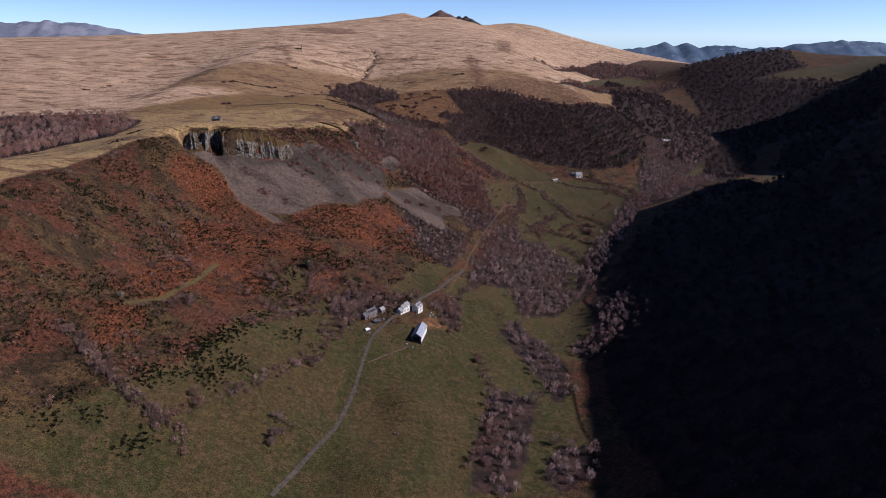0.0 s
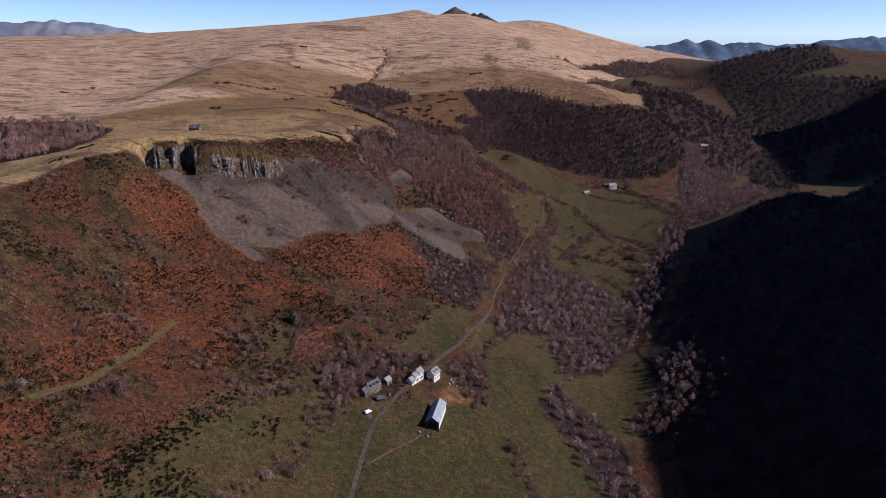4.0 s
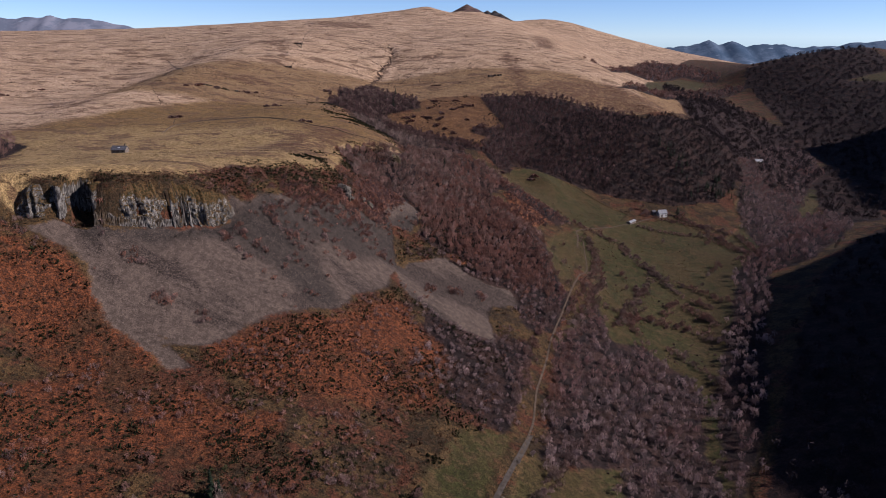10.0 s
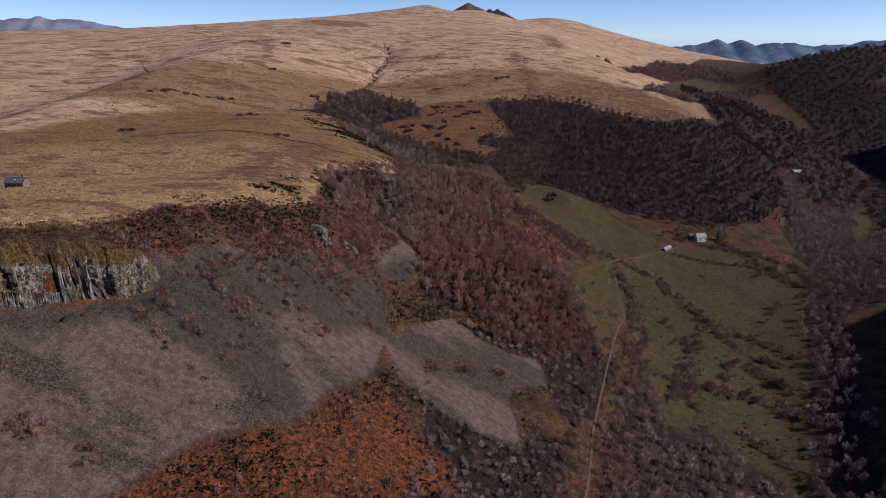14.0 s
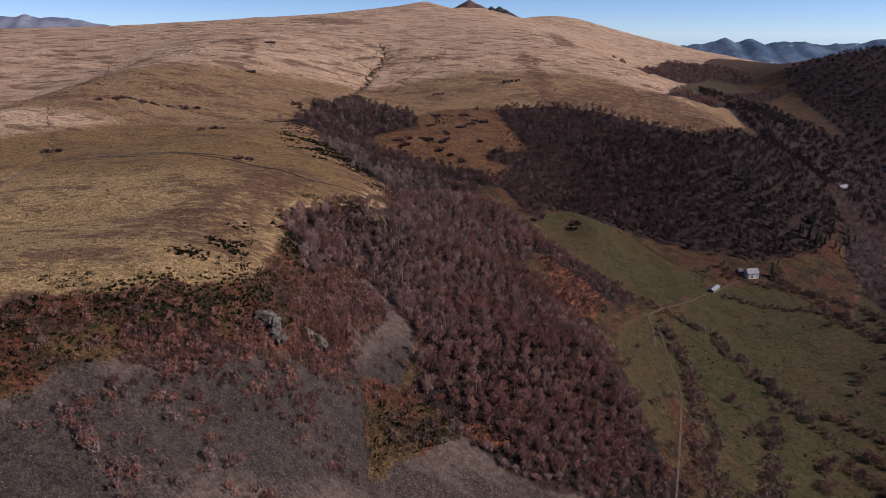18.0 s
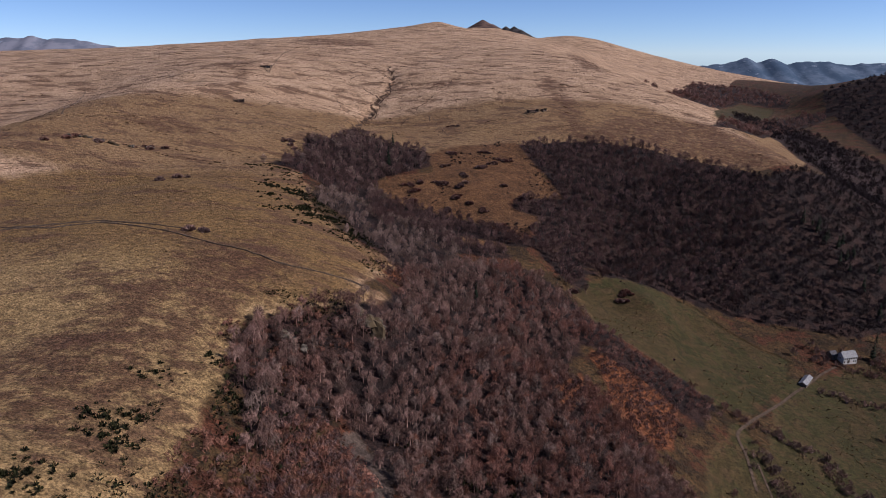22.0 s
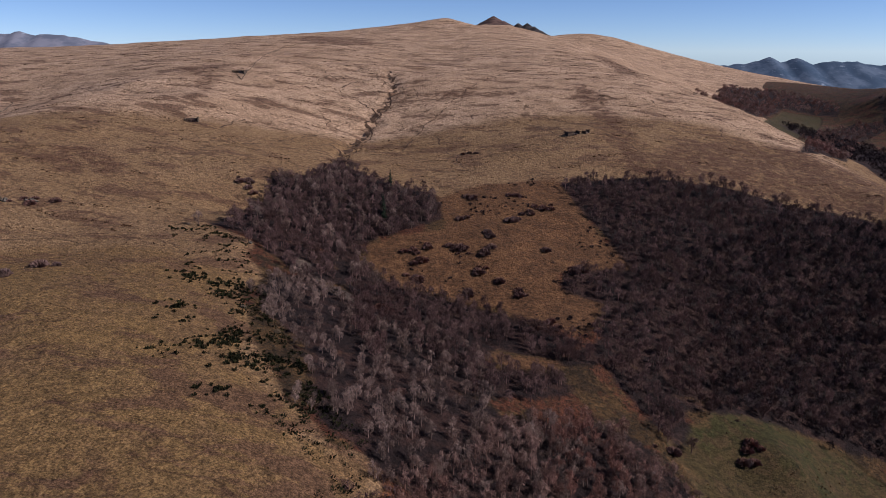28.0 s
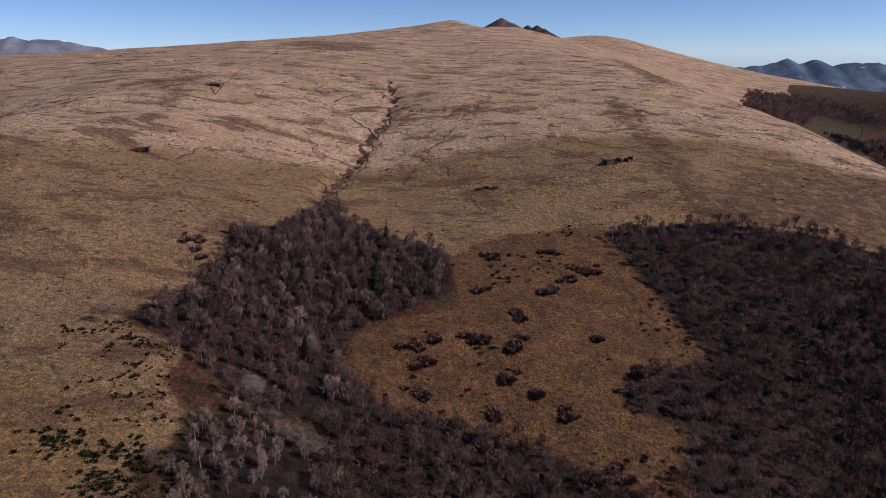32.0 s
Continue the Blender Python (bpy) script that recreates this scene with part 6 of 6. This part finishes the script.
STONES = [stone_arrays(i) for i in range(4)]
rs = np.random.RandomState(3)


def strewn(x0, x1, y0, y1, count, test, seed):
    rg = np.random.RandomState(seed)
    x, y = rg.uniform(x0, x1, count), rg.uniform(y0, y1, count)
    patchy = np.array([noise.fractal((a * 0.02, b * 0.02, seed), 1.0, 2.0, 4) for a, b in zip(x, y)])
    ok = test(x, y, patchy)
    for lane in ("road", "track", "drive", "far_drive", "farm_track", "path"):
        ok &= along(LANES[lane], x, y) > 3.0
    return x[ok], y[ok]


def heath_only(x, y, p):
    return (cover_of(["moor", "scree", "scree2"], x, y) < -2) & (cover_of(MEADOWS, x, y) < 2) & (x + 0.0 * y < 110) & (height(x, y) > 52)


x, y = strewn(-340, 120, 300, 960, 26000, lambda a, b, p: heath_only(a, b, p) & (p > -0.1), 4)
scatter("heather", SHRUBS, MAT_HEATHER, x, y, rs.uniform(0.7, 1.9, len(x)), "rust-brown heather and bracken clumps on the slope", "heath")
x, y = strewn(-340, 60, 300, 960, 34000, lambda a, b, p: heath_only(a, b, p) & (p > 0.12), 6)
scatter("gorse", SHRUBS, MAT_GORSE, x, y, rs.uniform(0.9, 2.5, len(x)), "dark green gorse scattered over the heath", "gorse")
gpx, gpy = [], []
for cx, cy in GORSE:
    k = rs.randint(12, 30)
    gpx += list(cx + rs.normal(0, 3.6, k))
    gpy += list(cy + rs.normal(0, 3.6, k))
gpx, gpy = np.array(gpx), np.array(gpy)
scatter("gorse_patch", GORSE_SHAPES, MAT_GORSE, gpx, gpy, rs.uniform(0.5, 1.5, len(gpx)), "dense dark green gorse patches", "gorse")
x, y = strewn(-340, 200, 760, 1620, 16000, lambda a, b, p: (cover_of(["moor", "clearing"], a, b) > 1) & (p > -0.25), 8)
scatter("tussocks", TUSSOCKS, MAT_TUSSOCK, x, y, rs.uniform(0.4, 1.1, len(x)), "dry tan grass tussocks on the moor", "grass")
x, y = sown(["scree", "scree2"], 1.3, 12, rag=1.0, avoid=("scrub_bank",))
scatter("scree_stones", STONES, MAT_SCREE, x, y, rs.uniform(0.1, 0.36, len(x)), "loose grey basalt rubble of the scree", "scree", 0.2)

x, y = strewn(-230, 40, 400, 770, 9000, lambda a, b, p: (cover_of(BRACKEN, a, b) > -4) & (cover_of(["scree", "scree2"], a, b) < -3) & (p > 0.0), 41)
scatter("bracken_gorse", GORSE_SHAPES, MAT_GORSE, x, y, rs.uniform(0.35, 1.0, len(x)), "small dark gorse bushes dotted over russet bracken", "gorse")

# scrub over the heath, in loose thickets
x, y = strewn(-340, 130, 320, 900, 16000, lambda a, b, p: heath_only(a, b, p) & (p > 0.08), 15)
scatter("heath_scrub", [joined(s) for s in LIGHT], MAT_RUSSET, x[::2], y[::2], rs.uniform(0.25, 0.6, len(x[::2])), "low russet leafless scrub on the heath", "scrub")
scatter("grey_scrub", [joined(s) for s in LIGHT], MAT_MIDTWIG, x[1::2], y[1::2], rs.uniform(0.3, 0.75, len(x[1::2])), "low grey leafless thickets on the heath", "scrub")
x, y = strewn(-240, 20, 640, 930, 1100, lambda a, b, p: (cover_of(["scree", "scree2"], a, b) > -12) & (cover_of(["scree", "scree2"], a, b) < 26) & (p > 0.34 - 0.25 * (b > 770)), 16)
scatter("scree_scrub", [joined(s) for s in LIGHT], MAT_RUSSET, x, y, rs.uniform(0.25, 0.6, len(x)), "russet scrub in strips on the scree", "scrub")
x, y = strewn(-100, 160, 1200, 1500, 1500, lambda a, b, p: (cover_of(["clearing"], a, b) > -4) & (p > 0.12), 17)
scatter("clearing_scrub", LOW_BUSH, MAT_DARK_SHADE_TWIG, x, y, rs.uniform(0.5, 1.9, len(x)), "dark low bushes scattered over the clearing", "scrub")
x, y = strewn(-130, -20, 740, 1240, 9000, lambda a, b, p: (np.abs(cover_of(["moor"], a, b)) < 14) & (p > 0.0), 18)
scatter("rim_gorse", SHRUBS, MAT_GORSE, x, y, rs.uniform(0.6, 1.7, len(x)), "dark gorse and heather along the moor rim", "gorse")

x, y = strewn(-140, -20, 745, 1010, 9000, lambda a, b, p: (cover_of(["moor"], a, b) < 1) & (cover_of(["moor"], a, b) > -26) & (p > -0.12), 31)
scatter("rim_thicket", [joined(s) for s in LIGHT], MAT_RUSSET, x[::3], y[::3], rs.uniform(0.25, 0.65, len(x[::3])), "russet thicket on the steep bank below the moor", "scrub")
scatter("rim_heather", SHRUBS, MAT_HEATHER, x[1::2], y[1::2], rs.uniform(0.6, 1.6, len(x[1::2])), "dark heather on the steep bank below the moor", "heath")
x, y = strewn(-214, -104, 688, 790, 7000, lambda a, b, p: (cover_of(["moor"], a, b) < 3) & (b > np.interp(a, CLIFF_X, CLIFF_Y) + 2), 32)
scatter("cliff_heather", SHRUBS, MAT_HEATHER, x[::2], y[::2], rs.uniform(0.5, 1.3, len(x[::2])), "brown heather growing over the cliff top", "heath")
scatter("cliff_gorse", SHRUBS, MAT_GORSE, x[1::4], y[1::4], rs.uniform(0.5, 1.3, len(x[1::4])), "olive gorse growing over the cliff top", "gorse")
x, y = sown(["orange"], 3.0, 63, margin=-2.0, rag=9.0)
scatter("fern_scrub", [joined(q) for q in LIGHT], MAT_HILLTWIG, x, y, rs.uniform(0.3, 0.85, len(x)), "leafless bushes standing in orange bracken", "scrub")
x, y = strewn(-60, 420, 860, 1420, 16000, lambda a, b, p: (cover_of(MEADOWS, a, b) > 2) & (p > 0.05), 64)
scatter("meadow_rushes", LOW_BUSH, MAT_TUSSOCK, x, y, rs.uniform(0.25, 0.7, len(x)), "tufts of dry rushes scattered over the wet meadows", "grass")
x, y = strewn(-60, 420, 560, 1420, 5000, lambda a, b, p: (cover_of(MEADOWS, a, b) > 1) & (p > 0.3), 65)
scatter("meadow_scrub", LOW_BUSH, MAT_HILLTWIG, x, y, rs.uniform(0.4, 1.3, len(x)), "dark low scrub spreading into the meadows", "scrub")
x, y = sown(["scrub_bank"], 1.5, 61, margin=-3.0, rag=4.0)
scatter("bank_thicket", [joined(q) for q in LIGHT], MAT_RUSSET, x[::2], y[::2], rs.uniform(0.3, 0.75, len(x[::2])), "russet thicket on the rocky bank above the scree", "scrub")
scatter("bank_twigs", [joined(q) for q in LIGHT], MAT_HILLTWIG, x[1::4], y[1::4], rs.uniform(0.4, 0.9, len(x[1::4])), "dark leafless bushes on the rocky bank", "scrub")
scatter("bank_heather", SHRUBS, MAT_HEATHER, x[3::4], y[3::4], rs.uniform(0.6, 1.5, len(x[3::4])), "rusty heather between rocks on the bank", "heath")
x, y = sown(["dark_bank"], 1.5, 62, margin=-5.0, rag=6.0)
scatter("bank_gorse", GORSE_SHAPES, MAT_GORSE, x, y, rs.uniform(0.4, 1.1, len(x)), "dark olive gorse covering the bank below the moor", "gorse")
# scrub that runs down over the scree in strips
sx, sy = [], []
for i in range(15):
    f = rs.rand() * 3
    a, b = ((-116, 734), (-92, 776), (-72, 806), (-50, 836))[int(f):int(f) + 2] if f < 3 else ((-72, 806), (-50, 836))
    cx, cy = a[0] + (b[0] - a[0]) * (f % 1), a[1] + (b[1] - a[1]) * (f % 1)
    for j in range(rs.randint(8, 30)):
        w = rs.rand() ** 1.6 * rs.uniform(18, 46)
        sx.append(cx + 0.82 * w + rs.normal(0, 1.8))
        sy.append(cy - 0.57 * w + rs.normal(0, 1.8))
for cx, cy, k in ((-150, 690, 9), (-128, 672, 14), (-168, 700, 5), (-110, 668, 8), (-70, 740, 6), (-40, 770, 10), (-62, 716, 5), (30, 800, 16), (50, 806, 14), (12, 790, 10), (-20, 800, 12)):
    sx += list(cx + rs.normal(0, 3.2, k))
    sy += list(cy + rs.normal(0, 3.2, k))
sx, sy = np.array(sx), np.array(sy)
scatter("scree_strips", [joined(s) for s in LIGHT], MAT_RUSSET, sx[::2], sy[::2], rs.uniform(0.4, 0.9, len(sx[::2])), "russet bushes in strips down the scree", "scrub")
scatter("scree_bushes", [joined(s) for s in LIGHT], MAT_MIDTWIG, sx[1::2], sy[1::2], rs.uniform(0.4, 0.9, len(sx[1::2])), "grey leafless bushes on the scree", "scrub")
# dense low clumps over the heath
qx, qy = [], []
for i in range(120):
    cx, cy = rs.uniform(-280, 40), rs.uniform(340, 720)
    k = rs.randint(8, 34)
    qx += list(cx + rs.normal(0, 4.5, k))
    qy += list(cy + rs.normal(0, 3.0, k))
qx, qy = np.array(qx), np.array(qy)
ok = heath_only(qx, qy, 0)
scatter("gorse_clumps", GORSE_SHAPES, MAT_GORSE, qx[ok], qy[ok], rs.uniform(0.4, 1.3, ok.sum()), "dark gorse clumps scattered over rough pasture", "gorse")

# gorse dots along the edge of the moor above the side valley
ex, ey = [], []
edge = ((-129, 1319), (-103, 1300), (-86, 1252), (-70, 1204), (-51, 1175), (-35, 1146), (-28, 1129))
for i in range(130):
    f = rs.rand() * 5.999
    a, b = edge[int(f)], edge[int(f) + 1]
    off = abs(rs.normal(0, 13))
    cx, cy = a[0] + (b[0] - a[0]) * (f % 1) - off, a[1] + (b[1] - a[1]) * (f % 1) - off * 0.35
    k = rs.randint(2, 8)
    ex += list(cx + rs.normal(0, 1.8, k))
    ey += list(cy + rs.normal(0, 1.8, k))
ex, ey = np.array(ex), np.array(ey)
scatter("edge_gorse", GORSE_SHAPES, MAT_GORSE, ex, ey, rs.uniform(0.3, 1.2, len(ex)), "dark gorse dotted along the moor edge", "gorse")

# thickets on the bracken slope
tx, ty = [], []
for cx, cy in THICKETS:
    k = rs.randint(4, 11)
    tx += list(cx + rs.normal(0, 3.5, k))
    ty += list(cy + rs.normal(0, 3.0, k))
tx, ty = np.array(tx), np.array(ty)
scatter("bracken_thicket", [joined(s) for s in THICKET], MAT_MIDTWIG, tx, ty, rs.uniform(0.35, 0.85, len(tx)), "grey-purple thickets among the bracken", "scrub")

# heather banks across the hill, in short dashes along its steps
bx, by = [], []
for i in range(900):
    cx, cy = rs.uniform(-620, 420), rs.uniform(1240, 2500)
    ln, tilt, k = rs.uniform(4, 26), rs.uniform(-0.35, 0.35), rs.randint(5, 16)
    w = rs.uniform(-1, 1, k) * ln
    bx += list(cx + w)
    by += list(cy + w * tilt + rs.normal(0, 1.2, k))
for i in range(600):
    bx.append(rs.uniform(-420, 380))
    by.append(rs.uniform(1050, 1800))
bx, by = np.array(bx), np.array(by)
ok = (cover_of(["moor"], bx, by) > 2) & (cover_of(["plateau_grass"], bx, by) < -5)
scatter("heather_banks", SHRUBS, MAT_HEATHER, bx[ok], by[ok], rs.uniform(0.5, 1.35, ok.sum()), "low dark heather in dashes across the hill", "heath")

# trees that stand singly, in hedges and round the houses
def tree_model(name, arrays, crown_mat, label, category, group):
    ob = new(name)
    (tv, tf), (cv, cf) = arrays
    for nm, v, f, mt in (("trunk", tv, tf, MAT_BARK), ("crown", cv, cf, crown_mat)):
        child = new(nm, quick_mesh(nm, v, f, mt))
        child.parent = ob
    return tagged(ob, label, category, group)


MODELS = [tree_model("bare_tree", a, (MAT_MIDTWIG, MAT_BIRCH, MAT_TWIG, MAT_MIDTWIG)[i % 4], "leafless tree with fine grey-purple twigs in a hedge", "tree", "hedgerow trees")
          for i, a in enumerate([bare_tree(60 + i, 9.5, 3.7, 300, 0.09, 0.15) for i in range(3)] + [bare_tree(70 + i, 6.5, 3.2, 240, 0.09, 0.08) for i in range(3)])]
rng = random.Random(21)
spots = []
for line in HEDGES.values():
    for a, b in zip(line, line[1:]):
        a, b = Vector((*a, 0)), Vector((*b, 0))
        for i in range(max(1, int((b - a).length / 9.0))):
            p = a.lerp(b, rng.random())
            spots.append((p.x + rng.uniform(-2.5, 2.5), p.y + rng.uniform(-2.5, 2.5)))
for cx, cy, count, w in ((-25, 530, 14, 14), (40, 556, 16, 9), (-5, 556, 10, 12), (-42, 512, 8, 9), (47, 535, 8, 6), (300, 1208, 8, 12), (345, 1200, 6, 10), (600, 1530, 8, 16)):
    spots += [(cx + rng.gauss(0, w * 0.6), cy + rng.gauss(0, w * 0.6)) for _ in range(count)]
rng.shuffle(spots)
spots = FIELD_TREE + spots
BUILT = [(14.5, 545.5), (-1, 530), (2.2, 535), (5.4, 540.6), (-23.5, 514.5), (15, 491), (15, 498), (15, 506), (-14.5, 524.5), (-17.5, 505), (322, 1203), (271, 1166), (-24.5, 491)]
used = [False] * len(MODELS)
count = 0
for x, y in spots:
    if min(math.hypot(x - bx, y - by) for bx, by in BUILT) < 8 or min(float(along(LANES[q], np.array([x]), np.array([y]))[0]) for q in ("road", "track", "drive", "far_drive")) < 3.2:
        continue
    if count >= 290:
        break
    k = rng.randrange(len(MODELS))
    m = pose(x, y, level(x, y), 0, 0, rng.uniform(0, 360)) @ Matrix.Scale(rng.uniform(0.65, 1.15), 4)
    if used[k]:
        copy_thing(MODELS[k], m)
    else:
        MODELS[k].matrix_basis, used[k] = m, True
    count += 1

# joined hedge scrub between the standing trees
hx, hy = [], []
for line in HEDGES.values():
    for a, b in zip(line, line[1:]):
        ln = math.hypot(b[0] - a[0], b[1] - a[1])
        for i in range(int(ln / 1.7)):
            f = rng.random()
            hx.append(a[0] + (b[0] - a[0]) * f + rng.gauss(0, 2.3))
            hy.append(a[1] + (b[1] - a[1]) * f + rng.gauss(0, 2.3))
hx, hy = np.array(hx), np.array(hy)
clear = (along(LANES["road"], hx, hy) > 3) & (along(LANES["track"], hx, hy) > 3)
hx, hy = hx[clear], hy[clear]
scatter("hedge_scrub", [joined(s) for s in LIGHT], MAT_MIDTWIG, hx, hy, rs.uniform(0.4, 0.95, len(hx)), "leafless hedge scrub along the meadow edges", "hedge")

CONE_MODELS = [tree_model("conifer", conifer_arrays(80 + i, 13.0, 2.6), MAT_NEEDLE, "dark green spruce standing above leafless wood", "tree", "dark spruces") for i in range(3)]
used = [False] * 3
cones = list(CONIFERS) + [(430 + rng.gauss(0, 22), 1296 + rng.gauss(0, 20)) for _ in range(24)] + [(395 + rng.gauss(0, 8), 1355 + rng.gauss(0, 12)) for _ in range(9)]
for x, y in cones:
    k = rng.randrange(3)
    m = pose(x, y, level(x, y), 0, 0, rng.uniform(0, 360)) @ Matrix.Scale(rng.uniform(0.75, 1.3), 4)
    if used[k]:
        copy_thing(CONE_MODELS[k], m)
    else:
        CONE_MODELS[k].matrix_basis, used[k] = m, True

# single bushes on moor and clearing
BUSH_MESH = [quick_mesh("bush", v * np.array((2.7, 2.7, 2.0), np.float32), f, (MAT_MIDTWIG, MAT_TWIG, MAT_MIDTWIG)[i]) for i, (v, f) in enumerate(BUSHES)]
for x, y in MOOR_BUSH:
    for j in range(3):
        bx, by = x + rng.gauss(0, 4.0 if j else 0.1), y + rng.gauss(0, 2.5 if j else 0.1)
        ob = tagged(new("bush", BUSH_MESH[rng.randrange(3)]), "dark leafless bush alone on dry grass", "bush", "moor bushes")
        ob.matrix_basis = pose(bx, by, level(bx, by), 0, 0, rng.uniform(0, 360)) @ Matrix.Scale(rng.uniform(0.5, 1.5), 4)
